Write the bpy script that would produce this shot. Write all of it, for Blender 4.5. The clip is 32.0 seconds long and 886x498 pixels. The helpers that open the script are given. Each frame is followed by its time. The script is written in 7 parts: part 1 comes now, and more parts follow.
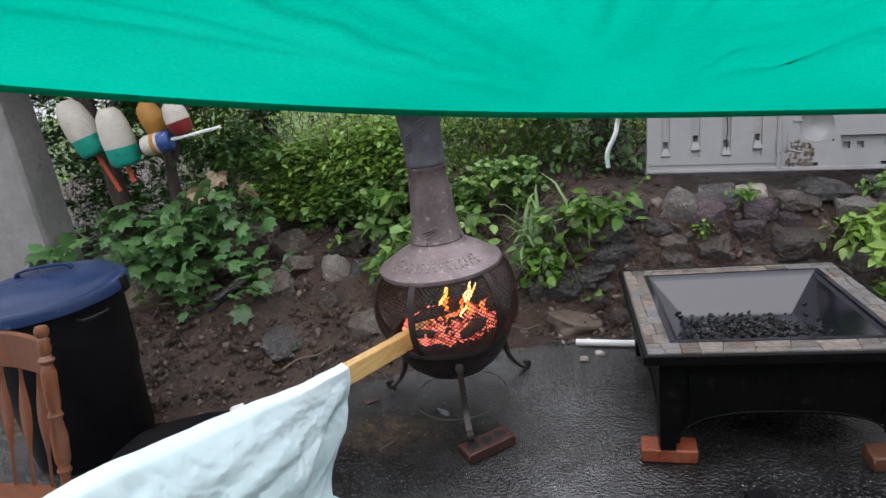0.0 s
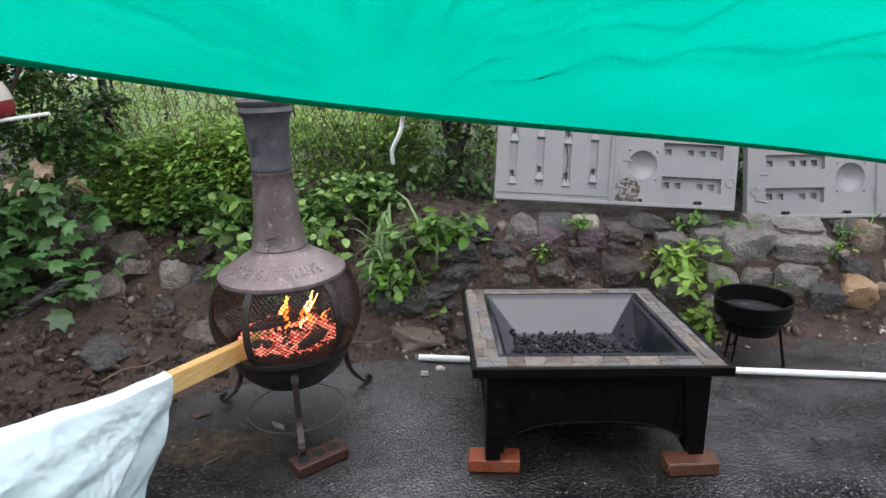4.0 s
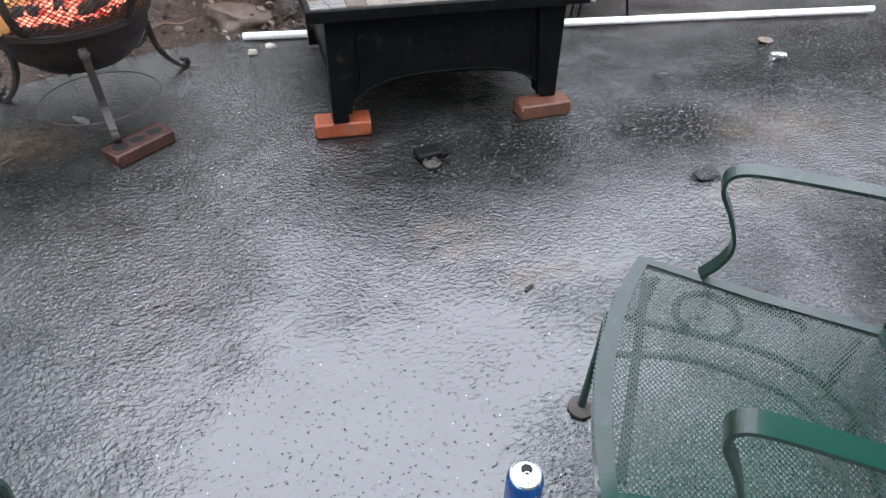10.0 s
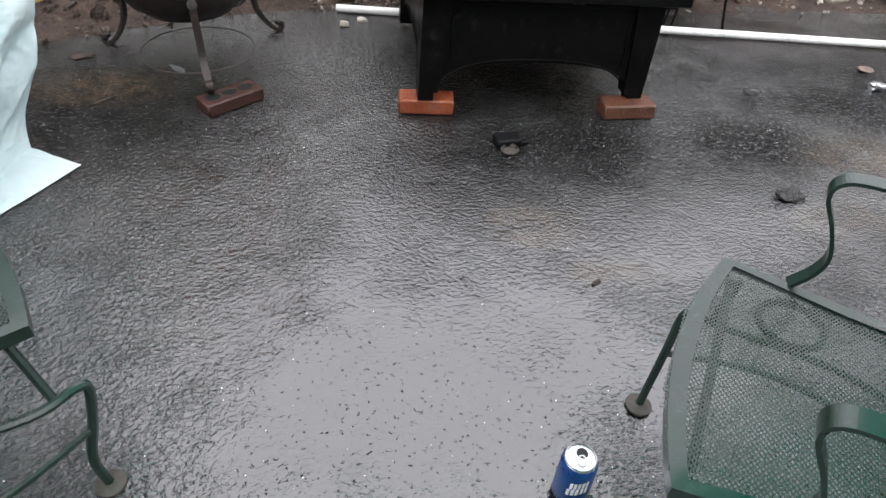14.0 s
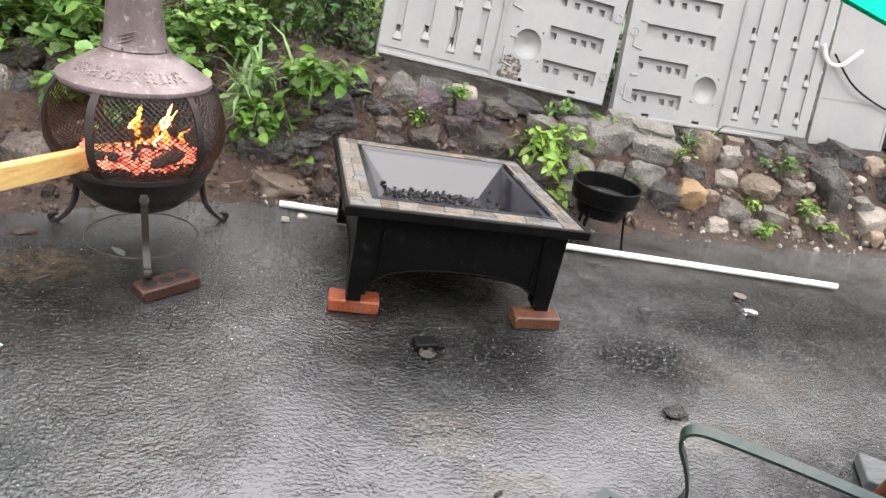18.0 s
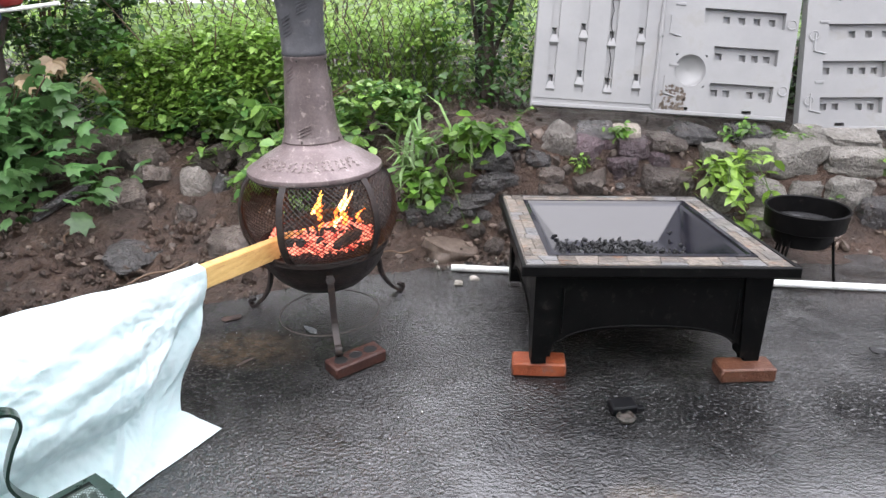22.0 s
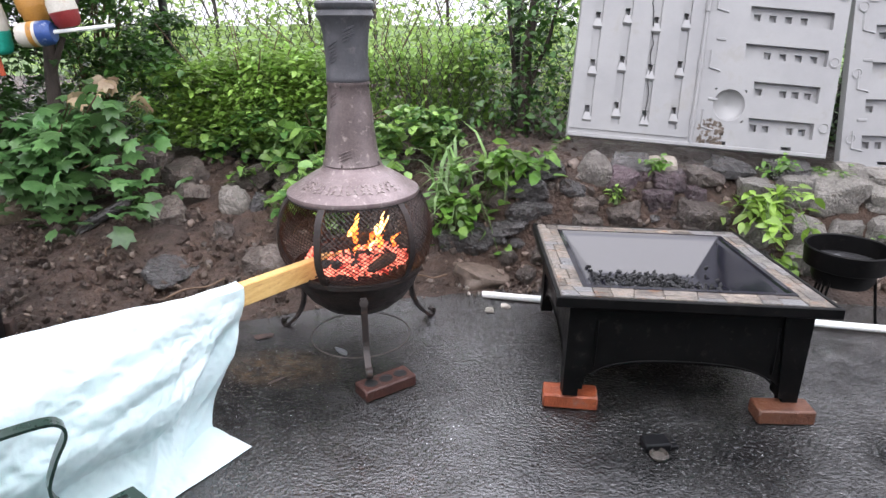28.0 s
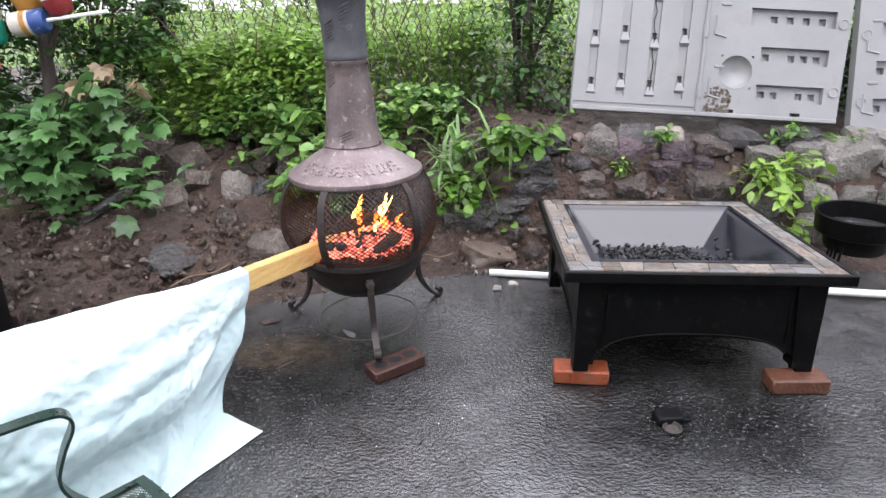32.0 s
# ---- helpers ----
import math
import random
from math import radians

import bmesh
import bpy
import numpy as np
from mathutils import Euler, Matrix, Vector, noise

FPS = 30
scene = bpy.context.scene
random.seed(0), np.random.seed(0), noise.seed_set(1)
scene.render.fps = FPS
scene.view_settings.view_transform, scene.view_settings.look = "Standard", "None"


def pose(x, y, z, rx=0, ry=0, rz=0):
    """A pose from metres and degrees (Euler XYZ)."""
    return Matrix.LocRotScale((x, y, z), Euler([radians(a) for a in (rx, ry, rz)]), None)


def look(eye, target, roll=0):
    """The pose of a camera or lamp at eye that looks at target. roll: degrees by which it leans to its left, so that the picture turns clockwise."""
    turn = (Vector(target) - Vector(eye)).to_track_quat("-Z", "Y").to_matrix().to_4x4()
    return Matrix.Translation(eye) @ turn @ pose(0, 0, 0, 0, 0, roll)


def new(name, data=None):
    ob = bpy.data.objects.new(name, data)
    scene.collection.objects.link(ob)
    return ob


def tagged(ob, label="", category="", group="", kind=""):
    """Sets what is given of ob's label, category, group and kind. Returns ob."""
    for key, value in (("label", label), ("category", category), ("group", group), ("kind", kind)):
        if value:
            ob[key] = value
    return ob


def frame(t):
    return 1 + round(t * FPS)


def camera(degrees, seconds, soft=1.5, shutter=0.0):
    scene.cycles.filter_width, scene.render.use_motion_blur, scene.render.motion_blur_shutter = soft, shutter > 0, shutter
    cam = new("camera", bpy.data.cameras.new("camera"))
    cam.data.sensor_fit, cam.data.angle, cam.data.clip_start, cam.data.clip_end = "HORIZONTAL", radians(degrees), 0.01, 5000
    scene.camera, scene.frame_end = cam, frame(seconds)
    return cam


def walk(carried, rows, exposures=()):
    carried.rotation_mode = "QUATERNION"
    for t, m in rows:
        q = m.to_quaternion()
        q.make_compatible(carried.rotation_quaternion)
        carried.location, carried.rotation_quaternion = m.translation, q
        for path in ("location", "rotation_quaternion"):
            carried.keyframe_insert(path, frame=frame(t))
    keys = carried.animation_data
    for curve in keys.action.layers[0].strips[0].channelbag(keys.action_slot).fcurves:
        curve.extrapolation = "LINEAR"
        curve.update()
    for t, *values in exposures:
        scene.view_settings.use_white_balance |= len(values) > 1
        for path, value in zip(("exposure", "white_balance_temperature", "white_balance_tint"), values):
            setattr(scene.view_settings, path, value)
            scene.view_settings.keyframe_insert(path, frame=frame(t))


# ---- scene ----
cam = camera(70.1, 32.0)
PATH = [
    (0, (-0.186, -1.952, 1.508), (-0.601, -0.091, 0.904), -8.6),
    (0.5, (-0.206, -1.943, 1.507), (-0.557, -0.059, 0.937), -8.0),
    (1, (-0.19, -1.957, 1.51), (-0.501, -0.06, 0.957), -8.8),
    (1.5, (-0.199, -1.949, 1.518), (-0.486, -0.059, 0.928), -8.6),
    (2, (-0.198, -1.95, 1.513), (-0.486, -0.058, 0.932), -6.1),
    (2.5, (-0.2, -1.945, 1.502), (-0.449, -0.025, 1.002), -3.0),
    (3, (-0.161, -1.966, 1.48), (-0.326, -0.033, 0.994), -1.6),
    (3.5, (-0.121, -1.976, 1.48), (-0.201, -0.048, 0.952), -1.2),
    (5.5, (-0.072, -1.945, 1.436), (0.346, -0.111, 0.755), 0.6),
    (6, (-0.092, -1.968, 1.470), (0.53, -0.198, 0.789), 4.9),
    (6.5, (-0.071, -1.956, 1.453), (0.646, -0.211, 0.787), 5.7),
    (7, (-0.084, -1.956, 1.405), (0.686, -0.281, 0.625), 6.1),
    (7.5, (-0.066, -1.937, 1.37), (0.666, -0.325, 0.44), 3.5),
    (8, (-0.047, -1.91, 1.3), (0.685, -0.409, 0.2), 1.7),
    (8.5, (-0.029, -1.9, 1.261), (0.658, -0.439, 0.08), -0.6),
    (9, (-0.046, -1.88, 1.194), (0.569, -0.447, -0.059), -0.4),
    (9.5, (-0.082, -1.874, 1.157), (0.428, -0.443, -0.145), -0.4),
    (10, (-0.104, -1.883, 1.131), (0.298, -0.428, -0.18), 0.0),
    (10.5, (-0.135, -1.892, 1.097), (0.164, -0.435, -0.24), -0.0),
    (11, (-0.166, -1.902, 1.069), (0.054, -0.468, -0.308), 1.1),
    (11.5, (-0.187, -1.91, 1.076), (0.005, -0.484, -0.314), 2.0),
    (12, (-0.191, -1.909, 1.076), (0.014, -0.482, -0.31), 2.9),
    (12.5, (-0.188, -1.912, 1.075), (0.031, -0.472, -0.295), 3.7),
    (13, (-0.184, -1.912, 1.081), (0.054, -0.455, -0.268), 3.4),
    (13.5, (-0.181, -1.908, 1.083), (0.069, -0.437, -0.248), 3.8),
    (15.5, (-0.175, -1.964, 1.191), (0.161, -0.379, 0.019), 4.6),
    (16, (-0.171, -1.988, 1.223), (0.202, -0.333, 0.163), 4.7),
    (16.5, (-0.168, -2.001, 1.247), (0.238, -0.301, 0.275), 6.4),
    (17, (-0.172, -2.0, 1.262), (0.273, -0.264, 0.374), 8.3),
    (17.5, (-0.175, -1.979, 1.281), (0.321, -0.247, 0.413), 9.3),
    (18, (-0.183, -1.979, 1.28), (0.298, -0.236, 0.423), 11.0),
    (18.5, (-0.189, -1.98, 1.289), (0.255, -0.215, 0.459), 10.0),
    (19, (-0.203, -1.965, 1.304), (0.153, -0.154, 0.534), 9.3),
    (19.5, (-0.215, -1.943, 1.301), (0.057, -0.104, 0.561), 6.3),
    (20, (-0.21, -1.923, 1.303), (-0.052, -0.067, 0.576), 3.3),
    (20.5, (-0.2, -1.916, 1.302), (-0.106, -0.053, 0.579), 0.3),
    (21, (-0.208, -1.907, 1.296), (-0.145, -0.041, 0.579), -1.2),
    (21.5, (-0.224, -1.888, 1.29), (-0.213, -0.026, 0.559), -1.0),
    (22, (-0.235, -1.886, 1.283), (-0.257, -0.036, 0.524), -1.3),
    (22.5, (-0.258, -1.878, 1.284), (-0.315, -0.037, 0.504), -1.6),
    (23, (-0.275, -1.876, 1.284), (-0.388, -0.031, 0.52), -1.6),
    (23.5, (-0.265, -1.888, 1.291), (-0.377, -0.031, 0.558), -1.6),
    (24, (-0.27, -1.896, 1.298), (-0.351, -0.025, 0.596), -0.8),
    (24.5, (-0.263, -1.901, 1.299), (-0.346, -0.026, 0.609), -0.8),
    (25, (-0.265, -1.899, 1.297), (-0.348, -0.024, 0.605), -0.6),
    (25.5, (-0.266, -1.894, 1.294), (-0.341, -0.018, 0.605), -0.1),
    (27.5, (-0.268, -1.891, 1.295), (-0.353, -0.015, 0.608), -0.4),
    (28, (-0.267, -1.892, 1.294), (-0.37, -0.016, 0.607), -0.1),
    (28.5, (-0.272, -1.886, 1.296), (-0.381, -0.011, 0.61), 0.2),
    (29, (-0.274, -1.883, 1.294), (-0.393, -0.009, 0.606), 0.5),
    (29.5, (-0.278, -1.882, 1.29), (-0.402, -0.013, 0.589), 0.8),
    (30, (-0.285, -1.878, 1.289), (-0.418, -0.014, 0.577), 0.7),
    (30.5, (-0.282, -1.879, 1.288), (-0.431, -0.018, 0.569), 0.2),
    (31, (-0.286, -1.879, 1.287), (-0.435, -0.023, 0.557), -0.0),
    (31.5, (-0.283, -1.875, 1.284), (-0.41, -0.017, 0.554), -0.1),
    (32, (-0.267, -1.867, 1.279), (-0.389, -0.015, 0.534), -2.1),
]
walk(cam, [(t, look(eye, target, roll)) for t, eye, target, roll in PATH],
     [(0.0, 0.0, 6350, 11), (2.5, 0.05, 6350, 11), (3.5, 0.18, 6330, 11), (6.0, 0.34, 6250, 13), (7.0, 0.44, 6200, 13), (8.0, 0.96, 6050, 10), (9.5, 1.02, 6100, 10), (11.0, 0.70, 6300, 10),
      (13.5, 0.54, 6550, 10), (16.0, 0.90, 6800, 10), (19.0, 1.13, 6850, 10), (21.0, 1.03, 6550, 11), (23.0, 0.93, 6430, 13), (32.0, 0.9, 6350, 14)])

# ---- world, sun, exposure ----
world = bpy.data.worlds.new("overcast")
scene.world = world
world.use_nodes = True
wn, wl = world.node_tree.nodes, world.node_tree.links
sky = wn.new("ShaderNodeTexSky")
sky.sky_type, sky.sun_disc = "NISHITA", False
sky.sun_elevation, sky.sun_rotation = radians(58), radians(200)
sky.air_density, sky.dust_density, sky.ozone_density = 1.0, 6.0, 1.0
grey = wn.new("ShaderNodeHueSaturation")
grey.inputs["Saturation"].default_value = 0.18
grey.inputs["Value"].default_value = 1.0
wl.new(sky.outputs[0], grey.inputs["Color"])
# an overcast dome: brighter overhead than at the horizon, faintly blue
geo = wn.new("ShaderNodeTexCoord")
sep = wn.new("ShaderNodeSeparateXYZ")
wl.new(geo.outputs["Generated"], sep.inputs[0])
dome_ramp = wn.new("ShaderNodeMapRange")
for key, v in (("From Min", 0.0), ("From Max", 1.0), ("To Min", 0.34), ("To Max", 1.0)):
    dome_ramp.inputs[key].default_value = v
wl.new(sep.outputs["Z"], dome_ramp.inputs["Value"])
veil = wn.new("ShaderNodeMix")
veil.data_type, veil.blend_type = "RGBA", "MULTIPLY"
veil.inputs["Factor"].default_value = 1.0
veil.inputs["A"].default_value = (18.3, 18.4, 19.9, 1.0)
wl.new(dome_ramp.outputs[0], veil.inputs["B"])
both = wn.new("ShaderNodeMix")
both.data_type = "RGBA"
both.inputs["Factor"].default_value = 0.85
wl.new(grey.outputs[0], both.inputs["A"])
wl.new(veil.outputs["Result"], both.inputs["B"])
wl.new(both.outputs["Result"], wn["Background"].inputs["Color"])
wn["Background"].inputs["Strength"].default_value = 0.15

sun_data = bpy.data.lights.new("sun", "SUN")
sun_data.energy, sun_data.angle, sun_data.color = 0.5, radians(40), (1.0, 0.97, 0.93)
sun = new("sun", sun_data)
sun.matrix_world = look((2.0, -6.0, 9.0), (0, 0, 0))


# ---- materials ----
def mix_node(nt, fac, a, b):
    m = nt.nodes.new("ShaderNodeMix")
    m.data_type = "RGBA"
    for sock, v in ((m.inputs["Factor"], fac), (m.inputs["A"], a), (m.inputs["B"], b)):
        if isinstance(v, (tuple, list)):
            sock.default_value = (*v[:3], 1.0)
        elif isinstance(v, (int, float)):
            sock.default_value = v
        else:
            nt.links.new(v, sock)
    return m.outputs["Result"]


def ramp_node(nt, src, lo, hi, a=0.0, b=1.0):
    r = nt.nodes.new("ShaderNodeMapRange")
    r.interpolation_type = "SMOOTHSTEP"
    for key, v in (("From Min", lo), ("From Max", hi), ("To Min", a), ("To Max", b)):
        r.inputs[key].default_value = v
    nt.links.new(src, r.inputs["Value"])
    return r.outputs["Result"]


def noise_node(nt, co, scale, detail=5.0, rough=0.6, dist=0.0):
    n = nt.nodes.new("ShaderNodeTexNoise")
    n.inputs["Scale"].default_value, n.inputs["Detail"].default_value = scale, detail
    n.inputs["Roughness"].default_value, n.inputs["Distortion"].default_value = rough, dist
    nt.links.new(co, n.inputs["Vector"])
    return n.outputs["Fac"]


def coords(nt, stretch=None, world_space=True):
    if world_space:
        out = nt.nodes.new("ShaderNodeNewGeometry").outputs["Position"]
    else:
        out = nt.nodes.new("ShaderNodeTexCoord").outputs["Object"]
    if stretch:
        m = nt.nodes.new("ShaderNodeMapping")
        m.inputs["Scale"].default_value = stretch
        nt.links.new(out, m.inputs["Vector"])
        out = m.outputs[0]
    return out


def surface(name, c1, c2, scale=8.0, rough=0.6, rough2=None, metal=0.0, bump=0.2, fine=60.0, c3=None, spots=14.0,
            stretch=None, world_space=True, per_object=0.0, per_island=0.0, island_tint=None, transmit=None, spec=0.5, coat=0.0, bump_dist=0.01, grain=0.35):
    """A procedural surface: two colours mixed at a coarse scale, grain at a fine one, stains of c3, bump and uneven gloss."""
    mat = bpy.data.materials.new(name)
    mat.use_nodes = True
    nt = mat.node_tree
    b = nt.nodes["Principled BSDF"]
    co = coords(nt, stretch, world_space)
    big, small = noise_node(nt, co, scale, 6, 0.65), noise_node(nt, co, fine, 4, 0.6)
    col = mix_node(nt, ramp_node(nt, big, 0.3, 0.7), c1, c2)
    col = mix_node(nt, ramp_node(nt, small, 0.25, 0.75, 0.0, grain), col, tuple(0.55 * v for v in c1))
    if c3:
        blot = noise_node(nt, co, spots, 8, 0.7, 0.4)
        col = mix_node(nt, ramp_node(nt, blot, 0.55, 0.68), col, c3)
    for amount, socket in ((per_object, "obj"), (per_island, "isl")):
        if amount:
            if socket == "obj":
                rnd = nt.nodes.new("ShaderNodeObjectInfo").outputs["Random"]
            else:
                rnd = nt.nodes.new("ShaderNodeNewGeometry").outputs["Random Per Island"]
            hs = nt.nodes.new("ShaderNodeHueSaturation")
            nt.links.new(col, hs.inputs["Color"])
            nt.links.new(ramp_node(nt, rnd, 0.0, 1.0, 1 - amount, 1 + amount), hs.inputs["Value"])
            col = hs.outputs[0]
            if island_tint:
                wn_ = nt.nodes.new("ShaderNodeTexWhiteNoise")
                wn_.noise_dimensions = "1D"
                nt.links.new(rnd, wn_.inputs["W"])
                col = mix_node(nt, ramp_node(nt, wn_.outputs["Value"], 0.35, 1.0, 0.0, 0.9), col, island_tint)
    nt.links.new(col, b.inputs["Base Color"])
    nt.links.new(ramp_node(nt, big, 0.3, 0.7, rough, rough if rough2 is None else rough2), b.inputs["Roughness"])
    b.inputs["Metallic"].default_value = metal
    b.inputs["Specular IOR Level"].default_value = spec
    b.inputs["Coat Weight"].default_value = coat
    b.inputs["Coat Roughness"].default_value = 0.12
    if bump:
        bp = nt.nodes.new("ShaderNodeBump")
        bp.inputs["Strength"].default_value, bp.inputs["Distance"].default_value = bump, bump_dist
        add = nt.nodes.new("ShaderNodeMath")
        add.operation = "ADD"
        nt.links.new(big, add.inputs[0])
        nt.links.new(small, add.inputs[1])
        nt.links.new(add.outputs[0], bp.inputs["Height"])
        nt.links.new(bp.outputs[0], b.inputs["Normal"])
    if transmit:
        tr = nt.nodes.new("ShaderNodeBsdfTranslucent")
        nt.links.new(col, tr.inputs["Color"])
        ms = nt.nodes.new("ShaderNodeMixShader")
        ms.inputs[0].default_value = transmit
        nt.links.new(b.outputs[0], ms.inputs[1])
        nt.links.new(tr.outputs[0], ms.inputs[2])
        nt.links.new(ms.outputs[0], nt.nodes["Material Output"].inputs["Surface"])
    return mat


def spot_node(nt, co, x, y, rx, ry, soft=0.5, wander=0.5):
    """A blotch of its own place and size on the ground: 1 inside, 0 outside, with an uneven edge."""
    m = nt.nodes.new("ShaderNodeMapping")
    m.vector_type = "TEXTURE"
    m.inputs["Location"].default_value, m.inputs["Scale"].default_value = (x, y, 0), (rx, ry, 1)
    nt.links.new(co, m.inputs["Vector"])
    d = nt.nodes.new("ShaderNodeVectorMath")
    d.operation = "LENGTH"
    nt.links.new(m.outputs[0], d.inputs[0])
    s = nt.nodes.new("ShaderNodeMath")
    s.operation = "MULTIPLY_ADD"
    nt.links.new(noise_node(nt, co, 7.0, 5, 0.65), s.inputs[0])
    s.inputs[1].default_value = 2 * wander
    nt.links.new(d.outputs["Value"], s.inputs[2])
    return ramp_node(nt, s.outputs[0], 1 + wander - soft, 1 + wander + soft, 1.0, 0.0)


def math_node(nt, op, a, b):
    m = nt.nodes.new("ShaderNodeMath")
    m.operation = op
    for k, v in enumerate((a, b)):
        if isinstance(v, (int, float)):
            m.inputs[k].default_value = v
        else:
            nt.links.new(v, m.inputs[k])
    return m.outputs[0]


def asphalt_material():
    """Old wet asphalt: aggregate pokes through a film of water, which stands as a puddle in one place."""
    mat = bpy.data.materials.new("wet_asphalt")
    mat.use_nodes = True
    nt = mat.node_tree
    b = nt.nodes["Principled BSDF"]
    co = coords(nt)
    big, mid = noise_node(nt, co, 1.5, 6, 0.6, 0.3), noise_node(nt, co, 6.0, 6, 0.65, 0.2)
    puddle = spot_node(nt, co, -0.05, -1.12, 0.60, 0.42, 1.1, 0.9)
    puddle = math_node(nt, "MAXIMUM", puddle, math_node(nt, "MULTIPLY", spot_node(nt, co, 0.70, -0.74, 0.46, 0.20, 0.8, 0.7), 0.70))
    puddle = math_node(nt, "MAXIMUM", puddle, ramp_node(nt, big, 0.50, 0.80, 0.0, 0.35))
    dry = spot_node(nt, co, 0.31, -0.60, 0.13, 0.09, 0.5, 0.5)
    for x, y, rx, ry in ((1.56, -0.30, 0.22, 0.13), (-1.05, 0.25, 0.22, 0.12), (0.47, -0.80, 0.12, 0.05), (1.25, -0.62, 0.16, 0.08)):
        dry = math_node(nt, "MAXIMUM", dry, spot_node(nt, co, x, y, rx, ry, 0.5, 0.6))
    grain = noise_node(nt, co, 170.0, 3, 0.6)
    col = mix_node(nt, ramp_node(nt, mid, 0.35, 0.65), (0.005, 0.005, 0.0052), (0.015, 0.0146, 0.0142))
    col = mix_node(nt, ramp_node(nt, grain, 0.58, 0.72, 0.0, 0.7), col, (0.050, 0.049, 0.047))
    col = mix_node(nt, math_node(nt, "MULTIPLY", dry, ramp_node(nt, noise_node(nt, co, 16.0, 5, 0.7), 0.35, 0.65, 0.1, 0.75)), col, (0.070, 0.048, 0.028))
    fleck = ramp_node(nt, noise_node(nt, co, 150.0, 1, 0.3), 0.790, 0.805)
    col = mix_node(nt, fleck, col, (0.62, 0.62, 0.62))
    nt.links.new(col, b.inputs["Base Color"])
    # dry patches, plus dark reflections painted in by cutting the gloss
    dim_reflection = spot_node(nt, co, -1.05, 0.15, 0.55, 0.42, 0.8, 0.6)
    for x, y, rx, ry in ((0.46, 0.40, 0.50, 0.42), (2.3, 0.15, 1.2, 0.62), (1.9, -1.05, 0.75, 0.42), (1.20, -1.50, 0.38, 0.32), (-0.86, -1.46, 0.22, 0.20), (-2.0, 0.0, 0.7, 0.6), (0.50, -0.20, 0.50, 0.27), (1.20, -0.20, 0.40, 0.24), (1.75, 0.05, 0.62, 0.30)):
        dim_reflection = math_node(nt, "MAXIMUM", dim_reflection, spot_node(nt, co, x, y, rx, ry, 0.8, 0.6))
    dim_reflection = math_node(nt, "MAXIMUM", dim_reflection, math_node(nt, "MULTIPLY", ramp_node(nt, noise_node(nt, co, 3.2, 5, 0.65, 0.4), 0.52, 0.66), math_node(nt, "SUBTRACT", 0.35, math_node(nt, "MULTIPLY", puddle, 0.35))))
    stones_up = noise_node(nt, coords(nt, (1.0, 1.2, 1.0)), 74.0, 3, 0.55, 0.35)
    dull = math_node(nt, "MULTIPLY", dim_reflection, ramp_node(nt, stones_up, 0.52, 0.68, 0.95, 0.15))
    sheen_left = math_node(nt, "SUBTRACT", 1.0, dull)
    nt.links.new(sheen_left, b.inputs["Specular IOR Level"])
    nt.links.new(math_node(nt, "MULTIPLY", sheen_left, 0.9), b.inputs["Coat Weight"])
    rough = math_node(nt, "MULTIPLY", math_node(nt, "SUBTRACT", 1.0, puddle), 0.03)
    rough = math_node(nt, "ADD", rough, math_node(nt, "MULTIPLY", dim_reflection, 0.02))
    rough = math_node(nt, "ADD", math_node(nt, "ADD", rough, 0.022), ramp_node(nt, mid, 0.45, 0.72, 0.0, 0.03))
    nt.links.new(math_node(nt, "ADD", rough, math_node(nt, "MULTIPLY", dry, 0.12)), b.inputs["Roughness"])
    b.inputs["Coat Roughness"].default_value, b.inputs["Coat IOR"].default_value = 0.05, 1.5
    # stones of the aggregate stand out where the film is thin
    lumps = noise_node(nt, coords(nt, (1.0, 1.25, 1.0)), 74.0, 3, 0.55, 0.35)
    uneven = ramp_node(nt, noise_node(nt, co, 4.0, 4, 0.6, 0.3), 0.32, 0.68, 0.42, 1.45)
    film = math_node(nt, "MULTIPLY", ramp_node(nt, puddle, 0.0, 1.0, 1.0, 0.13), uneven)
    dots = ramp_node(nt, noise_node(nt, co, 95.0, 2, 0.5), 0.66, 0.73, 0.0, 0.34)
    height = math_node(nt, "ADD", math_node(nt, "MULTIPLY", lumps, film), dots)
    b1, b2 = nt.nodes.new("ShaderNodeBump"), nt.nodes.new("ShaderNodeBump")
    b1.inputs["Distance"].default_value, b1.inputs["Strength"].default_value = 0.0115, 0.9
    nt.links.new(height, b1.inputs["Height"])
    b2.inputs["Distance"].default_value = 0.0025
    nt.links.new(ramp_node(nt, puddle, 0.0, 1.0, 0.30, 0.03), b2.inputs["Strength"])
    nt.links.new(noise_node(nt, co, 120.0, 3, 0.6), b2.inputs["Height"])
    nt.links.new(b1.outputs[0], b2.inputs["Normal"])
    nt.links.new(b2.outputs[0], b.inputs["Coat Normal"])
    nt.links.new(b2.outputs[0], b.inputs["Normal"])
    return mat


def glow(name, color, strength, color2=None, scale=30.0):
    mat = bpy.data.materials.new(name)
    mat.use_nodes = True
    nt = mat.node_tree
    b = nt.nodes["Principled BSDF"]
    b.inputs["Base Color"].default_value = (0.02, 0.01, 0.01, 1)
    n = noise_node(nt, coords(nt), scale, 4, 0.6)
    c = mix_node(nt, ramp_node(nt, n, 0.40, 0.62), color, color2 or color)
    nt.links.new(c, b.inputs["Emission Color"])
    b.inputs["Emission Strength"].default_value = strength
    return mat


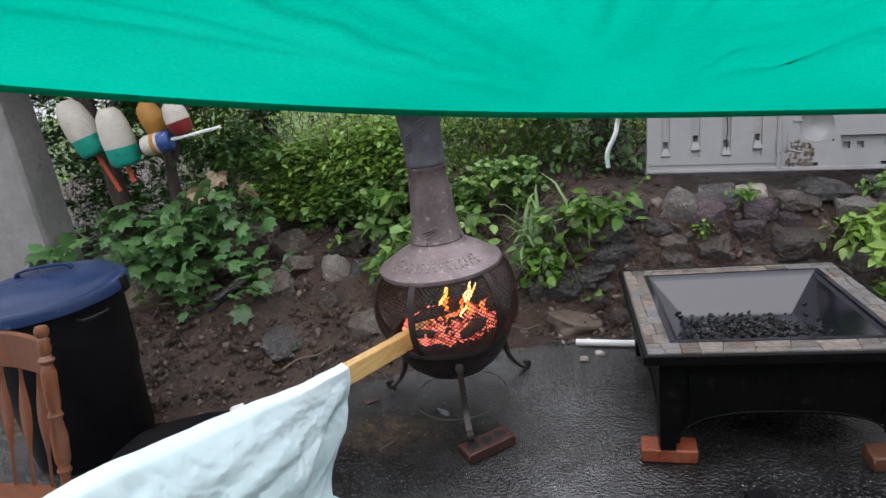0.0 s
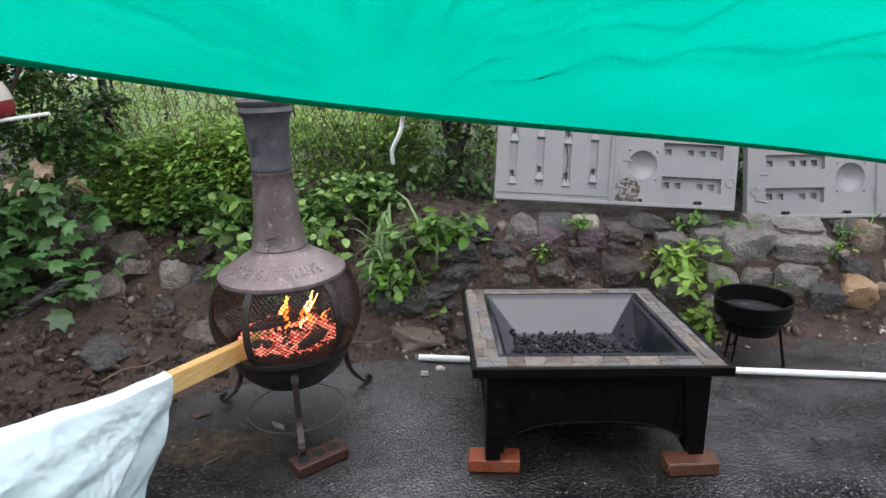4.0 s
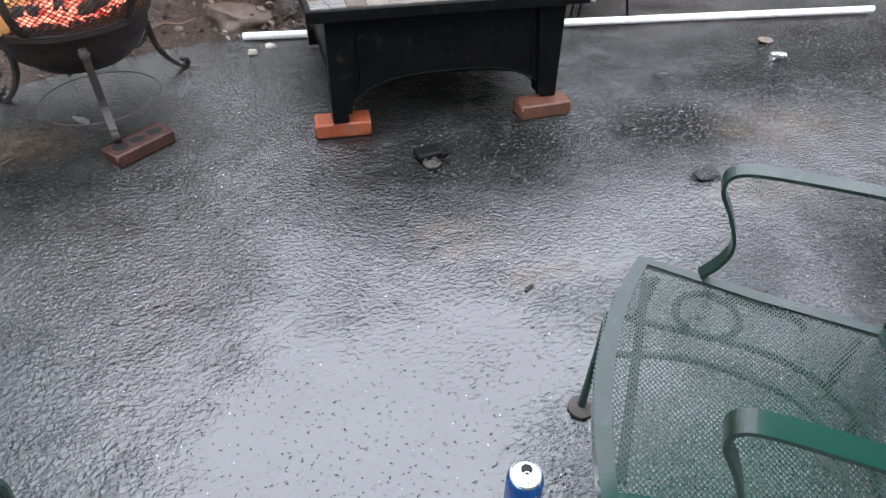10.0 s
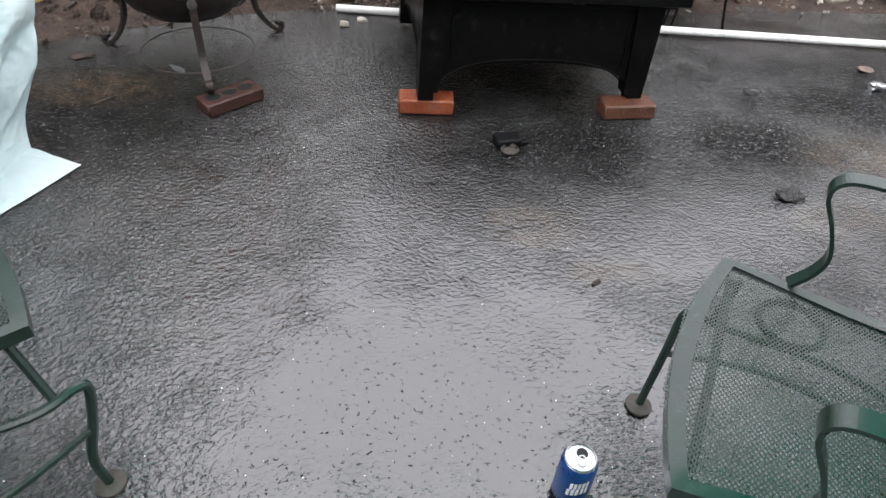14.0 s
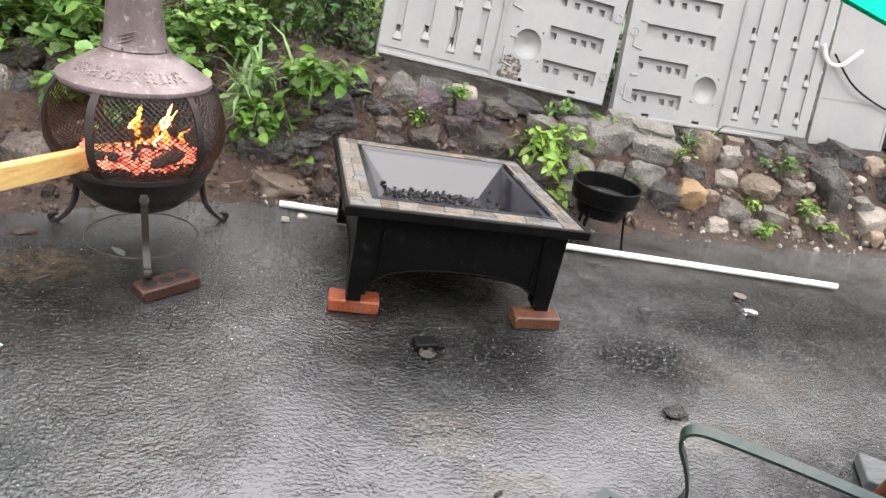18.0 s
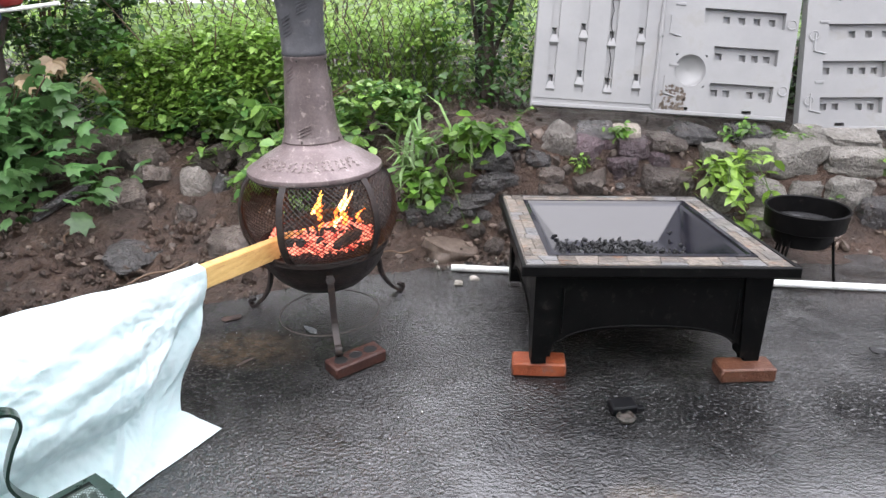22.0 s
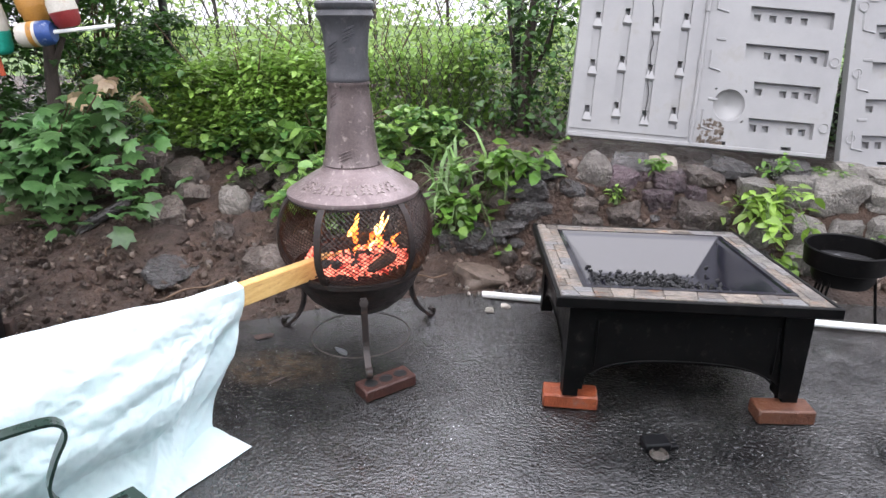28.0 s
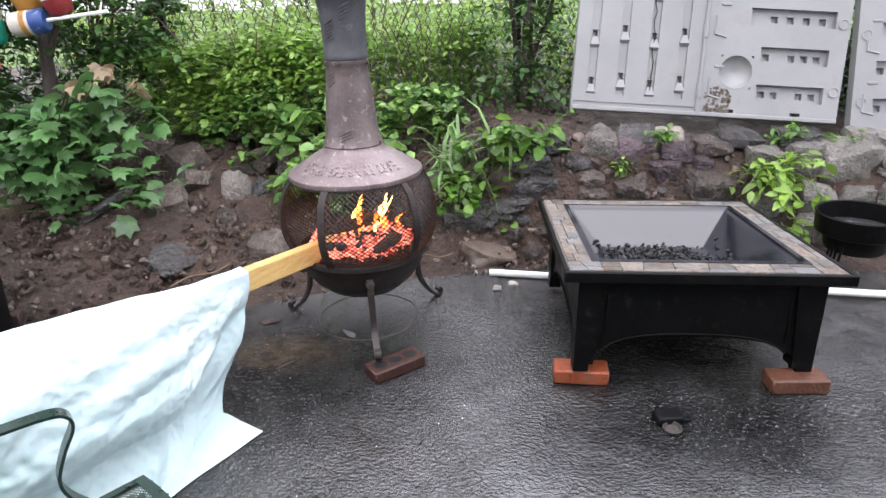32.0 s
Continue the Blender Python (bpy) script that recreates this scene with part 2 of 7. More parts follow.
M = {
    "asphalt": asphalt_material(),
    "soil": surface("wet_soil", (0.034, 0.0205, 0.0145), (0.088, 0.054, 0.038), 5.0, 0.7, 0.32, bump=1.0, fine=45, c3=(0.085, 0.057, 0.041), spots=22, bump_dist=0.04),
    "stone": surface("field_stone", (0.1369, 0.1212, 0.1053), (0.2789, 0.2531, 0.2268), 9.0, 0.5, 0.24, bump=1.0, fine=55, c3=(0.10, 0.085, 0.07), per_object=0.45, bump_dist=0.035, grain=0.7),
    "granite": surface("squared_granite", (0.1915, 0.1776, 0.1571), (0.3326, 0.3104, 0.2770), 7.0, 0.6, 0.35, bump=1.0, fine=70, c3=(0.085, 0.070, 0.055), spots=24, per_object=0.22, bump_dist=0.03, grain=0.85),
    "stone_pale": surface("pale_field_stone", (0.2541, 0.2202, 0.1810), (0.4105, 0.3664, 0.3128), 8.0, 0.6, 0.4, bump=0.9, fine=70, c3=(0.17, 0.14, 0.11), spots=16, per_object=0.2, bump_dist=0.016, grain=0.5),
    "stone_orange": surface("orange_tan_stone", (0.23, 0.135, 0.062), (0.34, 0.23, 0.125), 9.0, 0.6, 0.4, bump=0.8, fine=60, c3=(0.20, 0.14, 0.09), spots=14, bump_dist=0.016, grain=0.45),
    "stone_wet": surface("wet_brown_stone", (0.0619, 0.0473, 0.0387), (0.1625, 0.1350, 0.1161), 8.0, 0.5, 0.22, bump=1.0, fine=50, c3=(0.045, 0.03, 0.022), per_object=0.3, bump_dist=0.035, grain=0.7),
    "stone_dark": surface("slate_stone", (0.0416, 0.0391, 0.0382), (0.1088, 0.1028, 0.1011), 10.0, 0.38, 0.17, bump=1.0, fine=50, c3=(0.07, 0.05, 0.04), per_object=0.35, bump_dist=0.035, grain=0.7),
    "stone_tan": surface("tan_stone", (0.1703, 0.1256, 0.0877), (0.2838, 0.2219, 0.1634), 8.0, 0.55, 0.35, bump=0.9, fine=50, c3=(0.16, 0.10, 0.07), per_object=0.3, bump_dist=0.02),
    "stone_purple": surface("purple_stone", (0.0693, 0.0465, 0.0521), (0.1386, 0.1004, 0.1097), 9.0, 0.42, 0.2, bump=1.0, fine=50, c3=(0.08, 0.06, 0.05), per_object=0.3, bump_dist=0.035, grain=0.7),
    "black_metal": surface("black_painted_steel", (0.0023, 0.0023, 0.0025), (0.0045, 0.0041, 0.0041), 12.0, 0.36, 0.5, spec=0.12, bump=0.08, fine=200, c3=(0.014, 0.012, 0.011), spots=30),
    "liner": surface("black_enamel_liner", (0.006, 0.006, 0.011), (0.011, 0.011, 0.018), 5.0, 0.05, 0.09, bump=0.015, fine=90, spec=0.75),
    "slate_tile": surface("slate_tile", (0.085, 0.074, 0.064), (0.215, 0.178, 0.142), 24.0, 0.5, 0.26, bump=0.6, fine=60, c3=(0.20, 0.095, 0.045), spots=20, per_object=0.38, island_tint=(0.13, 0.13, 0.132)),
    "grout": surface("tile_joint", (0.125, 0.108, 0.092), (0.17, 0.148, 0.126), 30.0, 0.7, bump=0.2),
    "charcoal": surface("charcoal", (0.006, 0.006, 0.0065), (0.016, 0.016, 0.017), 30.0, 0.35, 0.7, bump=0.6, fine=120, c3=(0.12, 0.12, 0.125), spots=22),
    "brick": surface("red_brick", (0.185, 0.036, 0.012), (0.260, 0.064, 0.024), 14.0, 0.55, 0.35, bump=0.5, fine=90, c3=(0.17, 0.07, 0.05), spots=20, per_object=0.35),
    "brick_brown": surface("brown_brick", (0.085, 0.030, 0.016), (0.150, 0.062, 0.036), 12.0, 0.5, 0.32, bump=0.5, fine=90, c3=(0.17, 0.10, 0.075), spots=18),
    "brick_dark": surface("sooty_brick", (0.036, 0.010, 0.006), (0.058, 0.018, 0.011), 14.0, 0.65, 0.45, bump=0.5, fine=90, c3=(0.04, 0.03, 0.028), spots=20),
    "cast_iron": surface("heat_worn_iron", (0.100, 0.078, 0.076), (0.170, 0.134, 0.128), 10.0, 0.46, 0.28, metal=0.25, bump=0.25, fine=110, c3=(0.30, 0.25, 0.23), spots=38),
    "hood_iron": surface("pale_purple_brown_iron", (0.150, 0.112, 0.112), (0.245, 0.192, 0.188), 9.0, 0.42, 0.26, metal=0.25, bump=0.25, fine=110, c3=(0.36, 0.31, 0.29), spots=38),
    "hood_worn": surface("worn_pale_iron", (0.20, 0.155, 0.145), (0.33, 0.28, 0.265), 30.0, 0.45, 0.3, metal=0.25, bump=0.2, fine=140),
    "flue_iron": surface("grey_flue_iron", (0.055, 0.056, 0.062), (0.085, 0.085, 0.092), 10.0, 0.55, 0.42, metal=0.2, bump=0.2, fine=120, c3=(0.12, 0.115, 0.115), spots=30),
    "screen_wire": surface("black_screen_wire", (0.010, 0.008, 0.008), (0.022, 0.015, 0.013), 16.0, 0.6, 0.45, metal=0.2, bump=0.2, fine=120),
    "rust_iron": surface("rusty_black_iron", (0.018, 0.014, 0.013), (0.038, 0.027, 0.024), 16.0, 0.55, 0.4, metal=0.3, bump=0.3, fine=120, c3=(0.07, 0.04, 0.028), spots=30),
    "lumber": surface("yellow_pine_lumber", (0.58, 0.36, 0.12), (0.72, 0.50, 0.20), 9.0, 0.55, 0.4, bump=0.2, fine=60, stretch=(2.2, 1.0, 9.0), c3=(0.40, 0.20, 0.07), spots=10),
    "char_wood": surface("charred_wood", (0.02, 0.014, 0.012), (0.07, 0.04, 0.03), 20.0, 0.8, bump=0.6, fine=90),
    "sheet": surface("white_plastic_sheet", (0.71, 0.85, 0.865), (0.79, 0.89, 0.90), 3.0, 0.42, 0.3, bump=0.22, fine=26, spec=0.4, transmit=0.24, bump_dist=0.012, grain=0.04),
    "green_tarp": surface("green_tarp", (0.0, 0.40, 0.26), (0.003, 0.47, 0.32), 2.2, 0.55, bump=0.12, fine=260, stretch=(1.0, 1.0, 3.0), transmit=0.75, spec=0.15),
    "can_black": surface("black_plastic", (0.005, 0.005, 0.006), (0.010, 0.010, 0.011), 6.0, 0.45, 0.55, spec=0.14, bump=0.05, fine=150),
    "lid_blue": surface("navy_plastic", (0.013, 0.027, 0.078), (0.018, 0.036, 0.096), 5.0, 0.33, 0.42, bump=0.05, fine=120, c3=(0.05, 0.08, 0.17), spots=9, spec=0.25),
    "barrel_blue": surface("bright_blue_plastic", (0.0, 0.20, 0.66), (0.0, 0.24, 0.74), 3.0, 0.35, 0.42, bump=0.03, fine=120),
    "panel": surface("grey_moulded_plastic", (0.2180, 0.2180, 0.2180), (0.2521, 0.2521, 0.2484), 3.0, 0.48, 0.38, bump=0.05, fine=160, c3=(0.22, 0.215, 0.205), spots=6, grain=0.08),
    "panel_dark": surface("panel_recess_dirt", (0.055, 0.040, 0.030), (0.20, 0.165, 0.13), 30.0, 0.8, bump=0.3),
    "pvc": surface("white_pvc", (0.74, 0.74, 0.72), (0.82, 0.82, 0.80), 8.0, 0.3, 0.4, bump=0.02, c3=(0.55, 0.52, 0.47), spots=12),
    "chair_green": surface("green_powder_coat", (0.008, 0.024, 0.0175), (0.014, 0.036, 0.027), 14.0, 0.25, 0.42, bump=0.06, fine=180, c3=(0.035, 0.06, 0.05), spots=22, coat=0.35),
    "chair_mesh": surface("pale_green_mesh", (0.032, 0.048, 0.038), (0.055, 0.075, 0.060), 14.0, 0.3, 0.42, coat=0.3, bump=0.06, fine=180),
    "rubber": surface("grey_foot_glide", (0.045, 0.036, 0.03), (0.085, 0.07, 0.06), 40.0, 0.6, bump=0.2),
    "oak": surface("orange_stained_wood", (0.110, 0.030, 0.009), (0.185, 0.058, 0.017), 7.0, 0.35, 0.5, bump=0.12, fine=70, stretch=(4.0, 4.0, 0.7), coat=0.25, c3=(0.13, 0.045, 0.015), spots=8),
    "bark": surface("dark_wet_bark", (0.025, 0.017, 0.013), (0.06, 0.043, 0.033), 12.0, 0.8, 0.6, bump=0.9, fine=50, stretch=(1.0, 1.0, 0.25), bump_dist=0.02),
    "twig": surface("brown_twig", (0.10, 0.06, 0.035), (0.17, 0.11, 0.07), 30.0, 0.7, bump=0.3),
    "stem": surface("green_stem", (0.07, 0.13, 0.035), (0.11, 0.16, 0.05), 20.0, 0.6, bump=0.1),
    "leaf": surface("shrub_leaf", (0.17, 0.31, 0.060), (0.32, 0.48, 0.115), 3.0, 0.42, 0.3, bump=0.1, fine=60, per_island=0.5, island_tint=(0.22, 0.37, 0.06), transmit=0.45),
    "leaf_mid": surface("mid_green_leaf", (0.1223, 0.2457, 0.0544), (0.2768, 0.4182, 0.1104), 9.0, 0.34, 0.24, bump=0.2, fine=60, per_island=0.5, island_tint=(0.075, 0.19, 0.05), transmit=0.35),
    "leaf_deep": surface("deep_green_leaf", (0.035, 0.10, 0.020), (0.075, 0.165, 0.032), 4.0, 0.38, 0.3, bump=0.1, fine=60, per_island=0.4, transmit=0.3),
    "leaf_maple": surface("maple_leaf", (0.0578, 0.1500, 0.0440), (0.1418, 0.2700, 0.0920), 6.0, 0.35, 0.28, bump=0.2, fine=80, per_island=0.4, transmit=0.3),
    "leaf_young": surface("young_pink_leaf", (0.40, 0.28, 0.19), (0.48, 0.42, 0.25), 9.0, 0.5, bump=0.2, per_island=0.3, transmit=0.3),
    "leaf_bright": surface("bright_broad_leaf", (0.0750, 0.1710, 0.0280), (0.1900, 0.3240, 0.0580), 14.0, 0.36, 0.28, bump=0.2, fine=60, per_island=0.5, island_tint=(0.10, 0.24, 0.035), transmit=0.4),
    "leaf_pale": surface("pale_yellow_green_leaf", (0.1523, 0.2778, 0.0428), (0.2856, 0.4211, 0.0810), 14.0, 0.4, 0.3, bump=0.2, fine=60, per_island=0.4, island_tint=(0.24, 0.40, 0.06), transmit=0.4),
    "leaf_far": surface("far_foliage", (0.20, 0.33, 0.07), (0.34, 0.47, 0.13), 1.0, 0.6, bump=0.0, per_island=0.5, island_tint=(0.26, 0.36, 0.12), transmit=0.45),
    "grass": surface("grass_blade", (0.13, 0.25, 0.07), (0.22, 0.34, 0.12), 6.0, 0.45, bump=0.05, per_island=0.4, transmit=0.3),
    "meadow": surface("meadow_ground", (0.05, 0.10, 0.022), (0.10, 0.15, 0.04), 2.0, 0.9, bump=0.5, fine=30),
    "galv": surface("galvanised_wire", (0.022, 0.022, 0.020), (0.042, 0.042, 0.039), 20.0, 0.6, metal=0.2, bump=0.1),
    "siding": surface("brown_house_siding", (0.10, 0.085, 0.07), (0.14, 0.12, 0.10), 2.0, 0.8, bump=0.2, fine=40, stretch=(1, 1, 6)),
    "concrete": surface("weathered_concrete", (0.20, 0.195, 0.185), (0.30, 0.29, 0.28), 2.5, 0.8, bump=0.35, fine=40, c3=(0.15, 0.135, 0.12), spots=7),
    "buoy_white": surface("buoy_white_foam", (0.4588, 0.4292, 0.3626), (0.5476, 0.5254, 0.4662), 16.0, 0.6, bump=0.25, fine=120, c3=(0.42, 0.34, 0.25), spots=26),
    "buoy_green": surface("buoy_green_paint", (0.0, 0.26, 0.19), (0.01, 0.34, 0.25), 20.0, 0.5, bump=0.2, fine=120, c3=(0.02, 0.12, 0.09), spots=30),
    "buoy_orange": surface("buoy_orange_paint", (0.3552, 0.1628, 0.0222), (0.4144, 0.2072, 0.0370), 20.0, 0.55, bump=0.2, fine=120, c3=(0.22, 0.10, 0.03), spots=24),
    "buoy_red": surface("buoy_red_paint", (0.1776, 0.0133, 0.0148), (0.2368, 0.0222, 0.0222), 20.0, 0.5, bump=0.2, fine=120),
    "buoy_blue": surface("buoy_blue_paint", (0.0148, 0.0518, 0.1924), (0.0296, 0.0740, 0.2516), 20.0, 0.5, bump=0.2, fine=120, c3=(0.3, 0.33, 0.4), spots=24),
    "red_stick": surface("red_painted_stick", (0.42, 0.06, 0.02), (0.52, 0.09, 0.03), 20.0, 0.5, bump=0.15),
    "black_sheet": surface("black_ground_cloth", (0.005, 0.005, 0.006), (0.011, 0.011, 0.012), 3.0, 0.8, 0.9, spec=0.1, bump=0.5, fine=18, bump_dist=0.02),
    "aluminium": surface("brushed_aluminium", (0.62, 0.63, 0.64), (0.74, 0.75, 0.76), 30.0, 0.25, 0.35, metal=1.0, bump=0.03),
    "tin_blue": surface("blue_printed_tin", (0.003, 0.045, 0.20), (0.006, 0.09, 0.33), 22.0, 0.25, 0.35, metal=0.3, bump=0.0, c3=(0.01, 0.10, 0.40), spots=22),
    "white_ink": surface("white_ink", (0.78, 0.78, 0.78), (0.82, 0.82, 0.82), 30.0, 0.4, bump=0.0),
    "black_hole": surface("dark_opening", (0.004, 0.004, 0.004), (0.006, 0.006, 0.006), 30.0, 0.6, bump=0.0),
    "plank_grey": surface("weathered_grey_board", (0.085, 0.09, 0.095), (0.15, 0.155, 0.155), 8.0, 0.5, 0.3, bump=0.3, fine=60, stretch=(1, 6, 6)),
    "yellow_lid": surface("faded_yellow_plastic", (0.34, 0.26, 0.09), (0.42, 0.34, 0.13), 10.0, 0.5, bump=0.1),
    "pale_chip": surface("pale_rubble", (0.20, 0.18, 0.155), (0.36, 0.33, 0.29), 20.0, 0.7, bump=0.3, per_island=0.4),
    "rubble": surface("brown_rubble", (0.065, 0.047, 0.036), (0.14, 0.105, 0.082), 20.0, 0.6, bump=0.4, per_island=0.5),
    "ash": surface("white_ash", (0.55, 0.53, 0.51), (0.72, 0.70, 0.68), 40.0, 0.9, bump=0.5),
    "ember": glow("glowing_embers", (1.0, 0.24, 0.15), 1.9, (0.22, 0.008, 0.006), 26.0),
    "flame_orange": glow("orange_flame", (1.0, 0.13, 0.012), 2.2, (1.0, 0.30, 0.05), 22.0),
    "flame": glow("flame", (1.0, 0.36, 0.05), 4.5, (1.0, 0.62, 0.22), 10.0),
}


def creased(mat, strength):
    """Sharp flat-sided creases, as in crumpled plastic, on top of a surface's own relief."""
    nt = mat.node_tree
    b = nt.nodes["Principled BSDF"]
    co = coords(nt)
    wob = nt.nodes.new("ShaderNodeVectorMath")
    wob.operation = "MULTIPLY_ADD"
    n = nt.nodes.new("ShaderNodeTexNoise")
    n.inputs["Scale"].default_value = 4.0
    nt.links.new(co, n.inputs["Vector"])
    nt.links.new(n.outputs["Color"], wob.inputs[0])
    wob.inputs[1].default_value = (0.25, 0.25, 0.25)
    nt.links.new(co, wob.inputs[2])
    heights = []
    for scale, amount in ((3.2, 1.0), (7.5, 0.40), (16.0, 0.10)):
        v = nt.nodes.new("ShaderNodeTexVoronoi")
        v.inputs["Scale"].default_value = scale
        nt.links.new(wob.outputs[0], v.inputs["Vector"])
        heights.append(math_node(nt, "MULTIPLY", v.outputs["Distance"], amount))
    total = math_node(nt, "ADD", math_node(nt, "ADD", heights[0], heights[1]), heights[2])
    bp = nt.nodes.new("ShaderNodeBump")
    bp.inputs["Strength"].default_value, bp.inputs["Distance"].default_value = strength, 0.05
    nt.links.new(total, bp.inputs["Height"])
    old = b.inputs["Normal"].links[0].from_socket
    nt.links.new(old, bp.inputs["Normal"])
    nt.links.new(bp.outputs[0], b.inputs["Normal"])


creased(M["sheet"], 0.28)


# ---- mesh tools ----
class Geo:
    """Collects vertices and faces of one mesh."""

    def __init__(self):
        self.v, self.f = [], []

    def add(self, verts, faces, m=None):
        n = len(self.v)
        self.v += [tuple(m @ Vector(p)) if m else tuple(p) for p in verts]
        self.f += [tuple(i + n for i in face) for face in faces]
        return self

    def box(self, c, s, m=None, bevel=0.004):
        """A box round c of size s with its edges cut off."""
        x, y, z = (max(v / 2, 1e-4) for v in s)
        b = min(bevel, 0.45 * min(s))
        verts = []
        for sx in (-1, 1):
            for sy in (-1, 1):
                for sz in (-1, 1):
                    verts += [(c[0] + sx * x, c[1] + sy * (y - b), c[2] + sz * (z - b)),
                              (c[0] + sx * (x - b), c[1] + sy * y, c[2] + sz * (z - b)),
                              (c[0] + sx * (x - b), c[1] + sy * (y - b), c[2] + sz * z)]
        bm = bmesh.new()
        for p in verts:
            bm.verts.new(p)
        bmesh.ops.convex_hull(bm, input=bm.verts)
        bm.verts.index_update()
        self.add([p.co for p in bm.verts], [[q.index for q in face.verts] for face in bm.faces], m)
        bm.free()
        return self

    def tube(self, pts, r, n=8, flat=None, m=None, closed=False):
        """A tube along points; r a number or one per point. flat: (width, thickness, side) for a strap."""
        pts = [Vector(p) for p in pts]
        k = len(pts)
        rs = r if isinstance(r, (list, tuple)) else [r] * k
        up = Vector((0.123, 0.31, 0.94)).normalized()
        verts, faces = [], []
        prev = None
        for i, p in enumerate(pts):
            a, b = (pts[i - 1] if i or closed else p), (pts[(i + 1) % k] if i < k - 1 or closed else p)
            d = (b - a).normalized()
            side = (flat[2] if flat else (prev if prev else d.cross(up)))
            side = Vector(side)
            side = (side - d * side.dot(d)).normalized()
            prev = side
            over = d.cross(side)
            for j in range(n):
                ang = 2 * math.pi * j / n + (math.pi / n if flat else 0)
                if flat:
                    u, w = math.copysign(flat[0] / 2, math.cos(ang)), math.copysign(flat[1] / 2, math.sin(ang))
                    verts.append(p + side * u + over * w)
                else:
                    verts.append(p + (side * math.cos(ang) + over * math.sin(ang)) * rs[i])
        for i in range(k if closed else k - 1):
            for j in range(n):
                a, b = i * n + j, i * n + (j + 1) % n
                c, d = ((i + 1) % k) * n + (j + 1) % n, ((i + 1) % k) * n + j
                faces.append((a, b, c, d))
        if not closed:
            faces += [tuple(range(n))[::-1], tuple(range((k - 1) * n, k * n))]
        return self.add(verts, faces, m)

    def strap(self, pts, width, thick, side, m=None):
        return self.tube(pts, 0.01, 4, (width, thick, side), m)

    def lathe(self, prof, n=28, m=None, a0=0.0, a1=2 * math.pi):
        """A profile of (radius, height) turned round z."""
        full = abs(a1 - a0) > 6.28
        cols = n if full else n + 1
        verts, faces = [], []
        for j in range(cols):
            a = a0 + (a1 - a0) * j / n
            verts += [(r * math.cos(a), r * math.sin(a), z) for r, z in prof]
        k = len(prof)
        for j in range(n):
            j2 = (j + 1) % cols
            faces += [(j * k + i, j2 * k + i, j2 * k + i + 1, j * k + i + 1) for i in range(k - 1)]
        return self.add(verts, faces, m)

    def make(self, name, mat, parent=None, label="", smooth=True, kind="", thick=0.0):
        me = bpy.data.meshes.new(name)
        me.from_pydata(self.v, [], self.f)
        me.validate()
        return finish(name, me, mat, parent, label, smooth, kind, thick)


def finish(name, me, mat, parent=None, label="", smooth=True, kind="", thick=0.0):
    me.materials.append(M[mat])
    if smooth:
        me.shade_smooth()
        me.set_sharp_from_angle(angle=radians(42))
    ob = new(name, me)
    if parent:
        ob.parent = parent
    if thick:
        mod = ob.modifiers.new("thickness", "SOLIDIFY")
        mod.thickness, mod.offset = thick, 0.0
    return tagged(ob, label, "", "", kind)


def part(name, bm, material, parent, label=""):
    """One bmesh as one mesh object under a thing or a part."""
    me = bpy.data.meshes.new(name)
    bm.to_mesh(me)
    bm.free()
    return finish(name, me, material, parent, label)


def thing(name, label, category, m=None, group="", kind=""):
    ob = new(name)
    ob.empty_display_size = 0.1
    if m is not None:
        ob.matrix_world = m
    return tagged(ob, label, category, group, kind)


def spline(pts, n=6):
    """Catmull-Rom points through pts."""
    pts = [Vector(p) for p in pts]
    out = []
    for i in range(len(pts) - 1):
        p0, p1, p2, p3 = pts[max(i - 1, 0)], pts[i], pts[i + 1], pts[min(i + 2, len(pts) - 1)]
        for j in range(n):
            t = j / n
            out.append(0.5 * ((2 * p1) + (p2 - p0) * t + (2 * p0 - 5 * p1 + 4 * p2 - p3) * t * t + (3 * p1 - p0 - 3 * p2 + p3) * t ** 3))
    return out + [pts[-1]]


def rock_mesh(size, seed, blocky=0.5, sub=2, cuts=7):
    """A broken stone: a sphere flattened by random planes, then roughened."""
    rng = random.Random(seed)
    bm = bmesh.new()
    bmesh.ops.create_icosphere(bm, subdivisions=sub, radius=1.0)
    planes = []
    for _ in range(cuts):
        d = Vector((rng.gauss(0, 1), rng.gauss(0, 1), rng.gauss(0, 1))).normalized()
        planes.append((d, rng.uniform(0.70, 0.92) if blocky > 0.9 else rng.uniform(0.50, 0.78)))
    for axis in range(3):
        for s in (-1, 1):
            d = Vector((0, 0, 0))
            d[axis] = s
            planes.append(((d + 0.22 * Vector((rng.gauss(0, 1), rng.gauss(0, 1), rng.gauss(0, 1)))).normalized(), rng.uniform(0.54, 0.66) if blocky > 0.9 else rng.uniform(0.62, 0.8)))
    off = Vector((rng.random() * 50, rng.random() * 50, 0))
    for v in bm.verts:
        p = v.co.copy()
        for d, k in planes:
            over = p.dot(d) - k
            if over > 0:
                p -= d * over * min(1.0, blocky * 1.1)
        p *= 1 + 0.07 * noise.noise(p * 2.2 + off) + 0.05 * noise.noise(p * 6 + off)
        v.co = (p[0] * size[0], p[1] * size[1], p[2] * size[2])
    return bm


